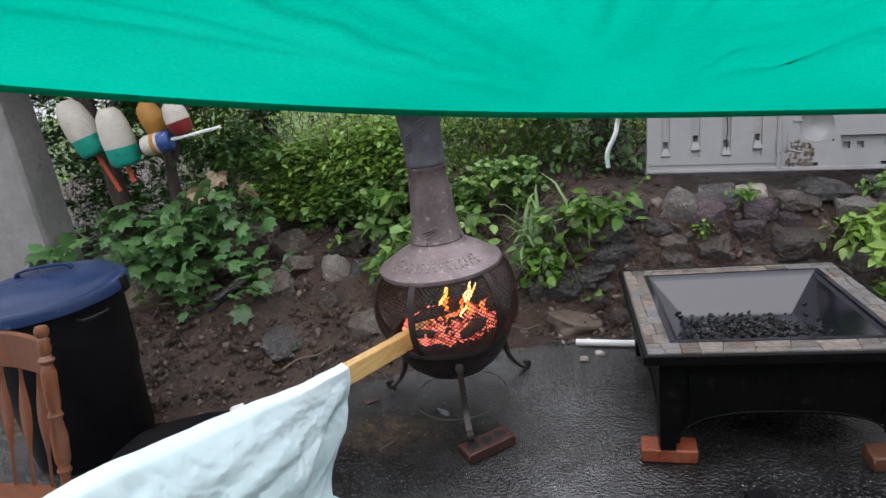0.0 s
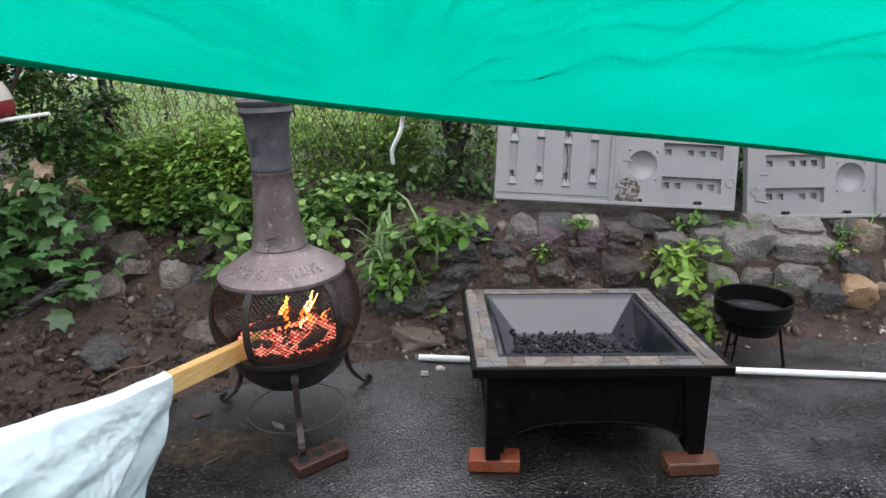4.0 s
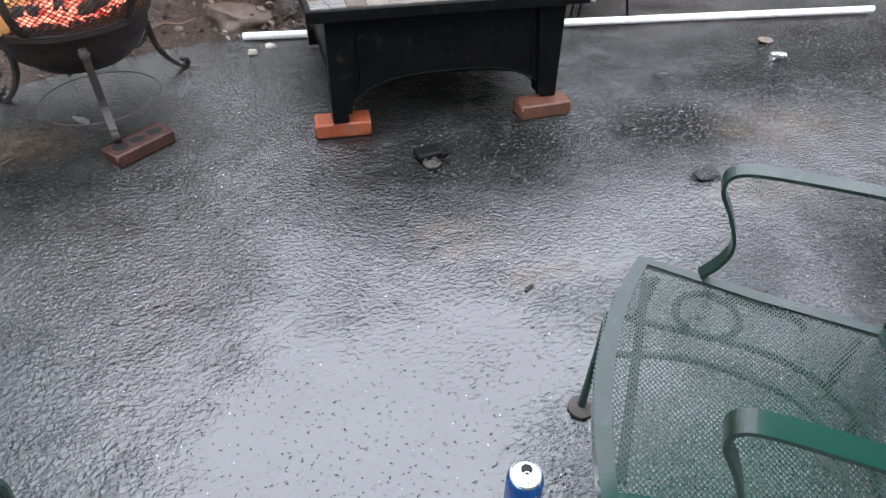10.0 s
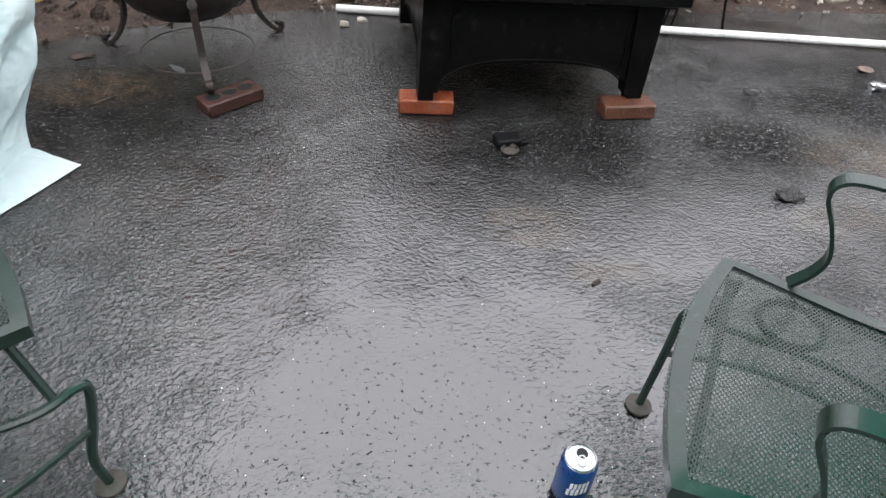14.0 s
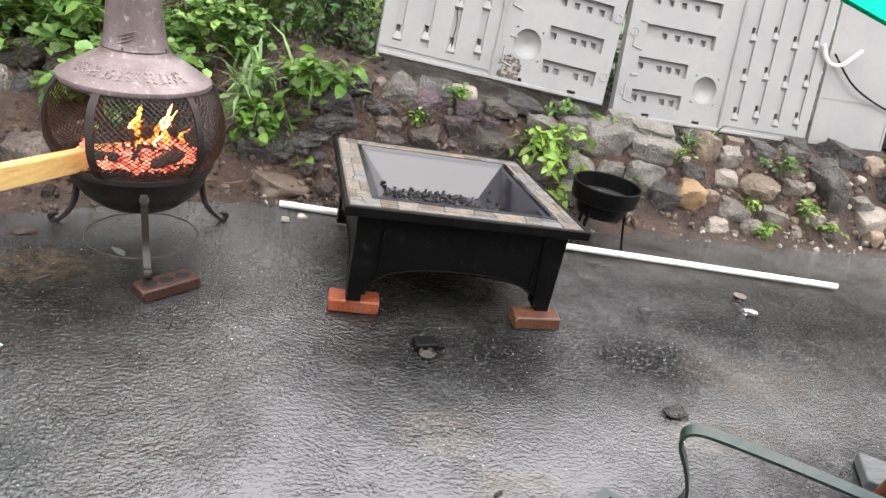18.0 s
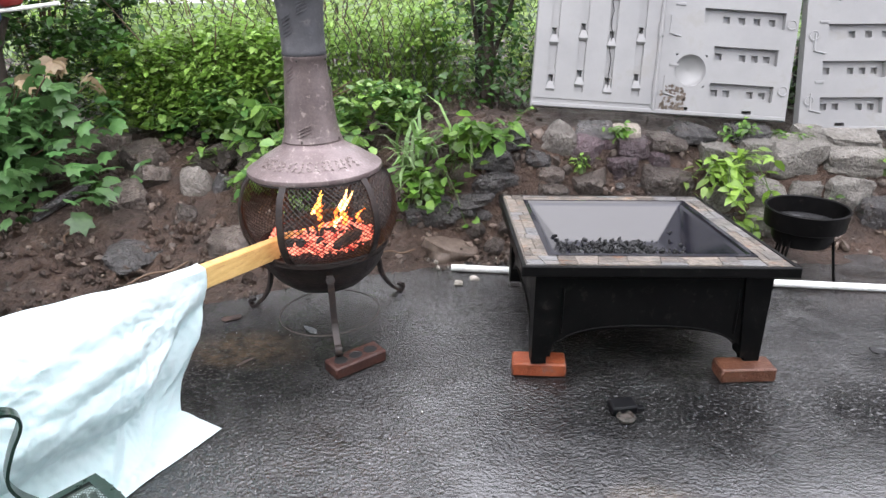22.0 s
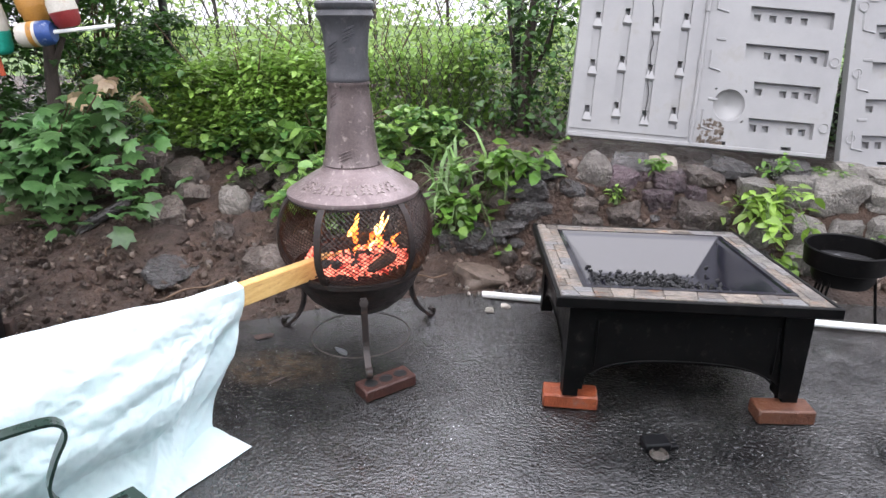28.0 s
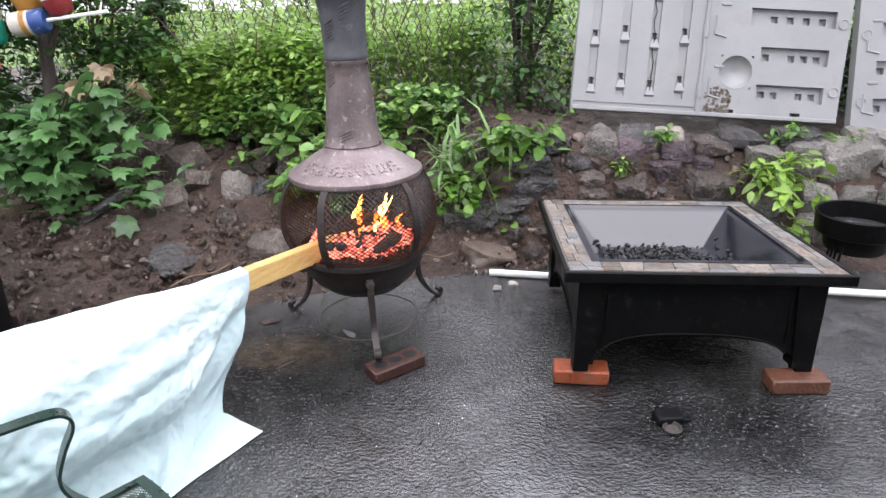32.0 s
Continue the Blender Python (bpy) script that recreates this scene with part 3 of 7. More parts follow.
def block_mesh(size, seed, square=0.6, n=6):
    """A split field stone: a box with worn corners, a few broken-off planes and a pitted face."""
    rng = random.Random(seed)
    planes = []
    for _ in range(4):
        d = Vector((rng.gauss(0, 1), rng.gauss(0, 1), rng.gauss(0, 1))).normalized()
        planes.append((d, rng.uniform(0.86, 1.12)))
    off = Vector((rng.random() * 50, rng.random() * 50, 0))
    skew = [rng.uniform(-0.16, 0.16) for _ in range(4)]
    g, seen = Geo(), {}

    def corner(c):
        key = tuple(round(v, 4) for v in c)
        if key not in seen:
            p = Vector(c)
            ball = p.normalized() * 1.16
            p = p * square + ball * (1 - square)
            for d, k in planes:
                over = p.dot(d) - k
                if over > 0:
                    p -= d * over
            p.x *= 1 + skew[0] * p.z + skew[1] * p.y
            p.z *= 1 + skew[2] * p.x + skew[3] * p.y
            p *= 1 + 0.15 * noise.noise(p * 1.4 + off) + 0.10 * noise.noise(p * 3.3 + off) - 0.07 * abs(noise.noise(p * 5.5 + off)) + 0.03 * noise.noise(p * 11 + off)
            seen[key] = len(g.v)
            g.v.append((p.x * size[0] / 2, p.y * size[1] / 2, p.z * size[2] / 2))
        return seen[key]
    steps = [-1 + 2 * i / n for i in range(n + 1)]
    for axis in range(3):
        for side in (-1, 1):
            for i in range(n):
                for j in range(n):
                    quad = []
                    for u, v in ((i, j), (i + 1, j), (i + 1, j + 1), (i, j + 1)):
                        c = [0.0, 0.0, 0.0]
                        c[axis], c[(axis + 1) % 3], c[(axis + 2) % 3] = side, steps[u], steps[v]
                        quad.append(corner(c))
                    g.f.append(tuple(quad if side > 0 else quad[::-1]))
    return g


def rock(name, p, size, mat, seed, turn=(0, 0, 0), blocky=0.75, parent=None, label="", category="stone", group="", sub=3):
    ob = block_mesh(size, seed, 0.35 + 0.35 * blocky, 8).make(name, mat, parent)
    ob.matrix_world = pose(*p, *turn)
    if not parent:
        tagged(ob, label, category, group)
    return ob


# Leaf outlines: x along the leaf, y across, z its fold.
OVATE = ([(0, 0, 0), (0.28, 0.24, 0.05), (0.28, 0, 0), (0.28, -0.24, 0.05), (0.66, 0.20, 0.02), (0.66, 0, -0.02), (0.66, -0.20, 0.02), (1, 0, -0.12)],
         [(0, 2, 1), (0, 3, 2), (1, 2, 5, 4), (2, 3, 6, 5), (4, 5, 7), (5, 6, 7)])
BROAD = ([(x, 1.45 * y, z) for x, y, z in OVATE[0]], OVATE[1])
SMALL = ([(0, 0, 0), (0.45, 0.27, 0.06), (1, 0, -0.05), (0.45, -0.27, 0.06)], [(0, 2, 1), (0, 3, 2)])
BLADE = ([(0, 0.028, 0), (0, -0.028, 0), (0.35, 0.03, 0.22), (0.35, -0.03, 0.22), (0.7, 0.022, 0.22), (0.7, -0.022, 0.22), (1, 0, 0.02)],
         [(0, 1, 3, 2), (2, 3, 5, 4), (4, 5, 6)])
lobes = []
for i, (ang, rad) in enumerate(((-150, 0.50), (-118, 0.46), (-95, 0.74), (-70, 0.56), (-46, 0.90), (-22, 0.64), (0, 1.0), (22, 0.64), (46, 0.90), (70, 0.56), (95, 0.74), (118, 0.46), (150, 0.50))):
    lobes.append((0.30 + 0.62 * rad * math.cos(radians(ang)), 0.62 * rad * math.sin(radians(ang)), -0.10 * rad + 0.05 * (i % 2)))
MAPLE = ([(0.30, 0, 0.04)] + lobes, [(0, i, i + 1) for i in range(1, len(lobes))] + [(0, len(lobes), 1)])


def leaf_arrays(points, outline, size, rng, spread=0.35, droop=(-50, 25), yaw=None, scale_y=1.0):
    """Copies of a leaf outline at points, turned at random."""
    base, faces = np.array(outline[0]) * (1, scale_y, 1), outline[1]
    n = len(points)
    s = size * (1 + spread * rng.uniform(-1, 1, n))
    a = rng.uniform(0, 2 * np.pi, n) if yaw is None else np.asarray(yaw)
    b, c = np.radians(rng.uniform(*droop, n)), np.radians(rng.normal(0, 28, n))
    p = np.broadcast_to(base, (n, *base.shape)).copy()
    y, z = p[..., 1] * np.cos(c)[:, None] - p[..., 2] * np.sin(c)[:, None], p[..., 1] * np.sin(c)[:, None] + p[..., 2] * np.cos(c)[:, None]
    x = p[..., 0] * np.cos(b)[:, None] - z * np.sin(b)[:, None]
    z = p[..., 0] * np.sin(b)[:, None] + z * np.cos(b)[:, None]
    out = np.stack([x * np.cos(a)[:, None] - y * np.sin(a)[:, None], x * np.sin(a)[:, None] + y * np.cos(a)[:, None], z], -1)
    out = out * s[:, None, None] + np.asarray(points)[:, None, :]
    k = len(base)
    return out.reshape(-1, 3), [tuple(i * k + j for j in f) for i in range(n) for f in faces]


def leaves(name, points, outline, size, mat, parent, seed=1, kind="stuff", label="", **more):
    rng = np.random.default_rng(seed)
    v, f = leaf_arrays(points, outline, size, rng, **more)
    me = bpy.data.meshes.new(name)
    me.from_pydata(v.tolist(), [], f)
    me.shade_smooth()
    return finish(name, me, mat, parent, label, False, kind)


def cloud(n, boxes, seed, clump=0.12, per=14):
    """Points in clumps within boxes (x0, x1, y0, y1, z0, z1, weight), thinner towards the top."""
    rng = np.random.default_rng(seed)
    w = np.array([b[6] for b in boxes], float)
    heads = []
    for b in rng.choice(len(boxes), max(1, n // per), p=w / w.sum()):
        x0, x1, y0, y1, z0, z1, _ = boxes[b]
        x, y, u = rng.uniform(x0, x1), rng.uniform(y0, y1), rng.beta(1.1, 1.5)
        top = z1 * (0.82 + 0.30 * noise.noise((x * 1.7, y * 1.7, 3.0 + b)))
        heads.append((x, y, z0 + u * max(0.1, top - z0)))
    heads = np.repeat(np.array(heads), per, 0)
    return heads + rng.normal(0, clump, heads.shape) * (1, 1, 0.8)


def domes(clumps, per, boxes, seed, r=(0.10, 0.20)):
    """Points on the upper sides of rounded clumps, with dark gaps between the clumps."""
    rng = np.random.default_rng(seed)
    w = np.array([b[6] for b in boxes], float)
    out = []
    for b in rng.choice(len(boxes), clumps, p=w / w.sum()):
        x0, x1, y0, y1, z0, z1, _ = boxes[b]
        x, y = rng.uniform(x0, x1), rng.uniform(y0, y1)
        top = z1 * (0.80 + 0.34 * noise.noise((x * 2.1, y * 1.7, 3.0 + b)))
        c = np.array((x, y, z0 + rng.uniform(0.0, 1.0) * max(0.1, top - z0)))
        size = rng.uniform(*r)
        d = rng.normal(0, 1, (per, 3))
        d[:, 2] = np.abs(d[:, 2]) * 0.9 - 0.25
        d /= np.linalg.norm(d, axis=1)[:, None]
        out.append(c + d * size * rng.uniform(0.72, 1.05, (per, 1)) * (1.15, 1.0, 0.8))
    return np.concatenate(out)


def smooth(a, b, v):
    u = min(1.0, max(0.0, (v - a) / (b - a)))
    return u * u * (3 - 2 * u)


def edge_of(x):
    """Where the asphalt ends and the soil begins."""
    return 0.98 - 0.62 * smooth(-0.2, -2.4, x)


def bank_of(x, y):
    """Height of the soil bank."""
    d = y - edge_of(x)
    if d < 0:
        return 0.14 * d
    left = 0.30 * d if d < 1.6 else 0.48 + 0.06 * (d - 1.6)
    rise = 0.52 - 0.11 * smooth(0.4, 1.7, x)
    wall = 0.10 * d + rise * smooth(0.10, 0.50, d) - 0.05 * max(0.0, d - 0.5)
    k = smooth(-0.9, 0.0, x)
    return left * (1 - k) + wall * k


# ---- ground, bank, fence ----
def ground_sheet():
    xs = sorted({round(v, 3) for v in list(np.linspace(-4, 6, 61)) + [-900, -300, -90, -30, -12, -7, 9, 14, 32, 90, 300, 900]})
    ys = sorted({round(v, 3) for v in list(np.linspace(-3, 2, 31)) + [-900, -300, -90, -30, -12, -6, 4, 8, 16, 32, 90, 300, 900]})
    g = Geo()
    verts = [(x, y, 0.006 * noise.noise((x * 1.3, y * 1.3, 0)) if abs(x) < 7 and abs(y) < 4 else 0.0) for y in ys for x in xs]
    n = len(xs)
    g.add(verts, [(j * n + i, j * n + i + 1, (j + 1) * n + i + 1, (j + 1) * n + i) for j in range(len(ys) - 1) for i in range(n - 1)])
    return tagged(g.make("ground", "asphalt"), "old wet black asphalt yard with brown stains", "ground", "", "structure")


ground_sheet()


def bank_sheet():
    g, xs, ds = Geo(), np.linspace(-6, 8, 281), np.concatenate([np.linspace(-0.12, 1.4, 62), np.linspace(1.5, 5.0, 22)])
    verts = []
    for d in ds:
        for x in xs:
            y = edge_of(x) + d + 0.05 * noise.noise((x * 2.5, d * 0.5, 1)) * (1 if d < 0.2 else 0)
            z = bank_of(x, edge_of(x) + d)
            k = smooth(-0.05, 0.25, d)
            z += k * (0.045 * noise.noise((x * 3, y * 3, 0)) + 0.022 * noise.noise((x * 9, y * 9, 4)) + 0.012 * noise.noise((x * 25, y * 25, 8)))
            z += (1 - k) * 0.010 * noise.noise((x * 12, y * 12, 2))
            verts.append((x, y, z))
    n = len(xs)
    g.add(verts, [(j * n + i, j * n + i + 1, (j + 1) * n + i + 1, (j + 1) * n + i) for j in range(len(ds) - 1) for i in range(n - 1)])
    return tagged(g.make("soil_bank", "soil"), "bare wet brown soil bank rising behind the asphalt", "soil", "", "structure")


bank = bank_sheet()


def meadow_sheet():
    g, xs, ys = Geo(), np.linspace(-30, 30, 31), np.linspace(3.4, 40, 20)
    verts = [(x, y, 0.42 + 0.012 * (y - 3.4) + 0.10 * noise.noise((x * 0.3, y * 0.3, 0))) for y in ys for x in xs]
    g.add(verts, [(j * 31 + i, j * 31 + i + 1, j * 31 + i + 32, j * 31 + i + 31) for j in range(19) for i in range(30)])
    return tagged(g.make("ground_beyond", "meadow"), "green overgrown ground beyond the fence", "ground", "", "structure")


meadow_sheet()

FENCE_Y = 2.42


def chain_link_fence():
    root = thing("chain_link_fence", "weathered grey chain-link fence overgrown with vines", "fence", pose(0, FENCE_Y, 0))
    x0, x1, z0, z1, c = -4.6, 4.2, 0.5, 2.05, 0.070
    g, cols, rows = Geo(), int((x1 - x0) / c), int((z1 - z0) / c)
    for i in range(cols):
        for s in (1, -1):
            pts = [(x0 + c * (i + 0.5 * ((j + (s < 0)) % 2)), 0.003 * s * (-1) ** j, z0 + c * j) for j in range(rows)]
            if s > 0:
                g.tube(pts, 0.0030, 3)
            else:
                g.tube([(x + 0.0 * s, y, z) for x, y, z in pts], 0.0030, 3)
    g.make("wire_mesh", "galv", root)
    for x in (-4.55, -2.35, -0.02, 2.1, 4.15):
        Geo().lathe([(0, 0.1), (0.027, 0.1), (0.027, 2.08), (0.02, 2.12), (0, 2.13)], 12, pose(x, 0.035, 0)).make("post", "galv", root)
    Geo().tube([(x0, 0.02, 2.07), (x1, 0.02, 2.07)], 0.019, 10).make("top_rail", "galv", root)
    return root


chain_link_fence()

# concrete wall end at the far side of the bin
wall = Geo()
wall.box((-4.40, 1.32, 1.25), (2.2, 0.26, 2.7), None, 0.02)
tagged(wall.make("wall_concrete", "concrete"), "stained grey concrete wall end beside the bank", "wall", "", "structure")


# unseen wall added behind the camera, kept low to let sky light through
house = Geo()
house.box((0.5, -6.0, 1.4), (14.0, 0.25, 2.9), None, 0.01)
for k in range(14):
    house.box((0.5, -5.868, 0.12 + 0.2 * k), (14.0, 0.02, 0.19), None, 0.004)
tagged(house.make("wall_house", "siding"), "plain brown board-sided house wall, unseen, added to close the yard", "wall", "", "structure")


# ---- retaining stones ----
stone_wall = thing("stone_wall", "loose dry-laid retaining wall of mixed field stones", "stone wall", pose(0, 0, 0), "", "structure")


def bank_point(x, z):
    """The place on the steep bank at a height."""
    lo, hi = edge_of(x), edge_of(x) + 1.2
    for _ in range(24):
        mid = 0.5 * (lo + hi)
        lo, hi = (mid, hi) if bank_of(x, mid) < z else (lo, mid)
    return lo


def stones(rows, mat, square=0.6):
    """Stones of the bank: x, height, width, height of the stone, lean."""
    for k, (x, z, w, h, lean) in enumerate(rows):
        ob = block_mesh((w, 0.8 * max(w, h), h), int(x * 977 + z * 131 + k), square, 9).make("stone", mat, stone_wall)
        ob.matrix_world = pose(x, min(bank_point(x, z), edge_of(x) + 0.50) + 0.08 * max(w, h), max(z, 0.4 * h), 14, lean, 6 * math.sin(9 * x))


stones([(1.39, 0.43, 0.17, 0.20, -4), (1.59, 0.42, 0.27, 0.20, 4), (1.90, 0.41, 0.29, 0.155, 3), (1.43, 0.27, 0.20, 0.14, 3), (1.84, 0.25, 0.22, 0.19, 4), (1.92, 0.500, 0.29, 0.07, 2),
        (1.62, 0.26, 0.16, 0.13, -3), (1.19, 0.42, 0.19, 0.17, 3), (1.20, 0.25, 0.20, 0.14, 0), (1.63, 0.12, 0.22, 0.14, 0), (1.40, 0.13, 0.20, 0.13, 5), (1.70, 0.525, 0.16, 0.07, 0)], "granite", 0.74)
stones([(0.36, 0.53, 0.17, 0.17, 34), (2.45, 0.40, 0.16, 0.13, 0), (2.47, 0.12, 0.20, 0.13, 4), (2.75, 0.11, 0.19, 0.12, 8), (2.58, 0.03, 0.13, 0.12, 10), (3.22, 0.30, 0.20, 0.36, -32), (3.46, 0.22, 0.15, 0.12, -8),
        (2.95, 0.45, 0.17, 0.12, 6), (2.92, 0.28, 0.15, 0.11, -8)], "stone", 0.6)
stones([(2.43, 0.29, 0.16, 0.10, 5), (2.34, 0.03, 0.14, 0.10, -8), (3.53, 0.14, 0.24, 0.15, -14), (3.05, 0.13, 0.16, 0.10, 5), (0.72, 0.55, 0.16, 0.08, 0)], "stone_pale", 0.6)
stones([(-0.01, 0.45, 0.21, 0.10, -14), (0.00, 0.36, 0.23, 0.085, -9), (0.06, 0.54, 0.24, 0.07, -12), (-0.28, 0.20, 0.20, 0.14, 6), (-0.40, 0.18, 0.10, 0.13, -10), (-0.10, 0.27, 0.20, 0.07, -8), (0.24, 0.45, 0.14, 0.08, 20),
        (1.98, 0.16, 0.20, 0.15, 5), (2.18, 0.30, 0.15, 0.10, 10), (3.37, 0.47, 0.26, 0.15, 8), (3.70, 0.30, 0.20, 0.17, 5), (0.55, 0.56, 0.20, 0.07, 4)], "stone_dark", 0.72)
stones([(1.08, 0.535, 0.24, 0.07, 4), (1.38, 0.535, 0.22, 0.06, 2), (2.22, 0.49, 0.16, 0.06, 0), (2.72, 0.45, 0.18, 0.09, 8), (3.00, 0.50, 0.16, 0.08, -4), (3.85, 0.30, 0.24, 0.22, 8), (3.84, 0.53, 0.15, 0.13, 0), (4.10, 0.46, 0.22, 0.18, 5)], "stone_dark", 0.66)
stones([(0.50, 0.33, 0.17, 0.11, -6), (0.90, 0.33, 0.24, 0.14, 5), (0.92, 0.50, 0.19, 0.10, 3), (0.31, 0.28, 0.17, 0.11, 0), (0.30, 0.37, 0.13, 0.09, 10), (0.72, 0.21, 0.20, 0.12, 8), (0.12, 0.14, 0.20, 0.11, 0), (0.55, 0.14, 0.18, 0.10, 4), (1.02, 0.15, 0.18, 0.12, 0)], "stone_wet", 0.6)
stones([(2.29, 0.43, 0.16, 0.20, 8), (2.51, 0.48, 0.11, 0.07, 10), (2.66, 0.25, 0.24, 0.155, 8), (3.59, 0.44, 0.13, 0.13, 6), (3.54, 0.05, 0.14, 0.11, 0), (2.31, 0.18, 0.09, 0.09, 0)], "stone_tan", 0.55)
stones([(2.15, 0.17, 0.21, 0.19, -5)], "stone_orange", 0.5)
stones([(0.49, 0.48, 0.15, 0.15, 18), (0.75, 0.49, 0.20, 0.095, 4), (0.68, 0.41, 0.15, 0.10, -10), (0.86, 0.43, 0.12, 0.085, 8), (0.60, 0.52, 0.10, 0.08, 20)], "stone_purple", 0.66)


def filler_stones():
    """Small stones that close the gaps of the wall, sunk into the soil."""
    rng, taken = random.Random(17), [(o.location.x, o.location.z, 0.5 * o.dimensions.x, 0.5 * o.dimensions.z) for o in stone_wall.children]
    tries = 0
    while tries < 3000 and len(taken) < 200:
        tries += 1
        x, z, w = rng.uniform(-0.4, 4.2), rng.uniform(0.02, 0.60), rng.choice((0.03, 0.04, 0.05, 0.07, 0.09)) * rng.uniform(0.8, 1.25)
        h = w * rng.uniform(0.55, 0.95)
        if any(abs(x - a) < 0.42 * w + 0.9 * ra and abs(z - b) < 0.42 * h + 0.9 * rb for a, b, ra, rb in taken):
            continue
        taken.append((x, z, 0.5 * w, 0.5 * h))
        mat = rng.choice(("stone", "stone_dark", "stone_wet", "stone_tan", "stone_pale") if x > 1.9 else ("stone_dark", "stone_wet", "stone_wet", "stone_purple"))
        ob = block_mesh((w, w, h), tries, rng.uniform(0.4, 0.7), 4).make("stone", mat, stone_wall)
        ob.matrix_world = pose(x, bank_point(x, z) + 0.006, z, rng.uniform(-15, 25), rng.uniform(-25, 25), rng.uniform(0, 60))


filler_stones()


def small_fill():
    """The many small stones wedged between the large ones, and rubble at their foot."""
    for name, mat, count, seed, where in (("wedged_rubble", "rubble", 420, 5, "wall"), ("pale_rubble", "pale_chip", 85, 6, "foot"), ("soil_pebbles", "rubble", 2600, 7, "slope"), ("soil_clods", "soil", 1500, 8, "clods")):
        rng, g = random.Random(seed), Geo()
        bm = rock_mesh((1, 1, 0.75), 11, 0.9, 1)
        bm.verts.index_update()
        base, faces = [v.co.copy() for v in bm.verts], [[v.index for v in f.verts] for f in bm.faces]
        bm.free()
        for _ in range(count):
            if where == "wall":
                x, s = rng.uniform(-0.4, 4.4), rng.uniform(0.015, 0.05)
                y = edge_of(x) + rng.uniform(0.10, 0.52)
            elif where == "foot":
                x, s = rng.choice([rng.uniform(-0.4, 3.9), rng.uniform(2.0, 3.9)]), rng.uniform(0.006, 0.028)
                y = edge_of(x) + rng.uniform(-0.02, 0.16)
            elif where == "clods":
                x, s = rng.uniform(-3.2, 0.3), rng.uniform(0.012, 0.055) * rng.uniform(0.4, 1.2)
                y = edge_of(x) + rng.uniform(0.08, 1.5)
            else:
                x, s = rng.uniform(-3.2, 0.2), rng.uniform(0.004, 0.034) * rng.uniform(0.4, 1.2)
                y = edge_of(x) + rng.uniform(-0.03, 1.5)
            m = Matrix.LocRotScale((x, y, max(0, bank_of(x, y)) + 0.25 * s), Euler((rng.uniform(0, 6), rng.uniform(0, 6), rng.uniform(0, 6))), Vector((s, s * rng.uniform(0.6, 1), s * rng.uniform(0.5, 0.9))))
            g.add(base, faces, m)
        tagged(g.make(name, mat, None, "", False), {"wall": "small brown stones wedged between larger wall stones", "foot": "pale broken rubble along the foot of the wall", "clods": "crumbled clods of dark wet soil on the bank", "slope": "brown pebbles scattered over the wet soil bank"}[where], "rubble", "", "stuff")


small_fill()

# single stones lying on the soil slope
for n, (x, y, w, h, mat, bl) in enumerate([(-1.62, 1.46, 0.15, 0.22, "stone", 0.5), (-1.955, 1.324, 0.20, 0.12, "stone_wet", 0.5), (-2.01, 1.72, 0.22, 0.15, "stone_wet", 0.45),
                                          (-2.27, 1.85, 0.20, 0.17, "stone_wet", 0.6), (-1.50, 1.47, 0.09, 0.16, "stone_dark", 0.9), (-1.89, 1.51, 0.17, 0.12, "stone_wet", 0.5)]):
    rock("stone", (x, y, bank_of(x, y) + 0.018), (w, w, h), mat, 300 + n, (20, -18 + 9 * n, 30 * n), bl, None, "wet rounded field stone half sunk in the soil", "stone", "stones on the soil bank")
for n, (x, y, w, h, mat, bl) in enumerate([(-1.34, 1.05, 0.22, 0.11, "stone_wet", 0.7), (-2.82, 1.32, 0.32, 0.26, "stone_tan", 0.9), (-1.77, 0.89, 0.25, 0.07, "stone_dark", 0.9), (-1.62, 1.25, 0.13, 0.09, "stone_wet", 0.7),
                                          (-1.80, 2.15, 0.34, 0.15, "stone_dark", 0.9), (-1.60, 1.75, 0.24, 0.16, "stone_wet", 0.6), (-2.3, 1.30, 0.34, 0.05, "stone_dark", 0.9), (-1.35, 1.75, 0.22, 0.2, "stone_wet", 0.6)]):
    rock("stone", (x, y, bank_of(x, y) + 0.12 * h), (w, w * 0.8, h), mat, 330 + n, (16, -8 + 5 * n, 37 * n), bl, None, "wet field stone lying on the soil slope", "stone", "stones on the soil bank")
rock("boulder", (4.12, 1.20, 0.17), (0.30, 0.28, 0.22), "stone", 77, (0, -8, 0), 0.4, None, "large pale rounded boulder at the end of the wall", "boulder", "", 3)
rock("flat_stone", (-0.24, 1.13, 0.03), (0.28, 0.18, 0.12), "rubble", 78, (10, 14, 20), 0.9, None, "reddish broken stone at the foot of the bank", "stone")


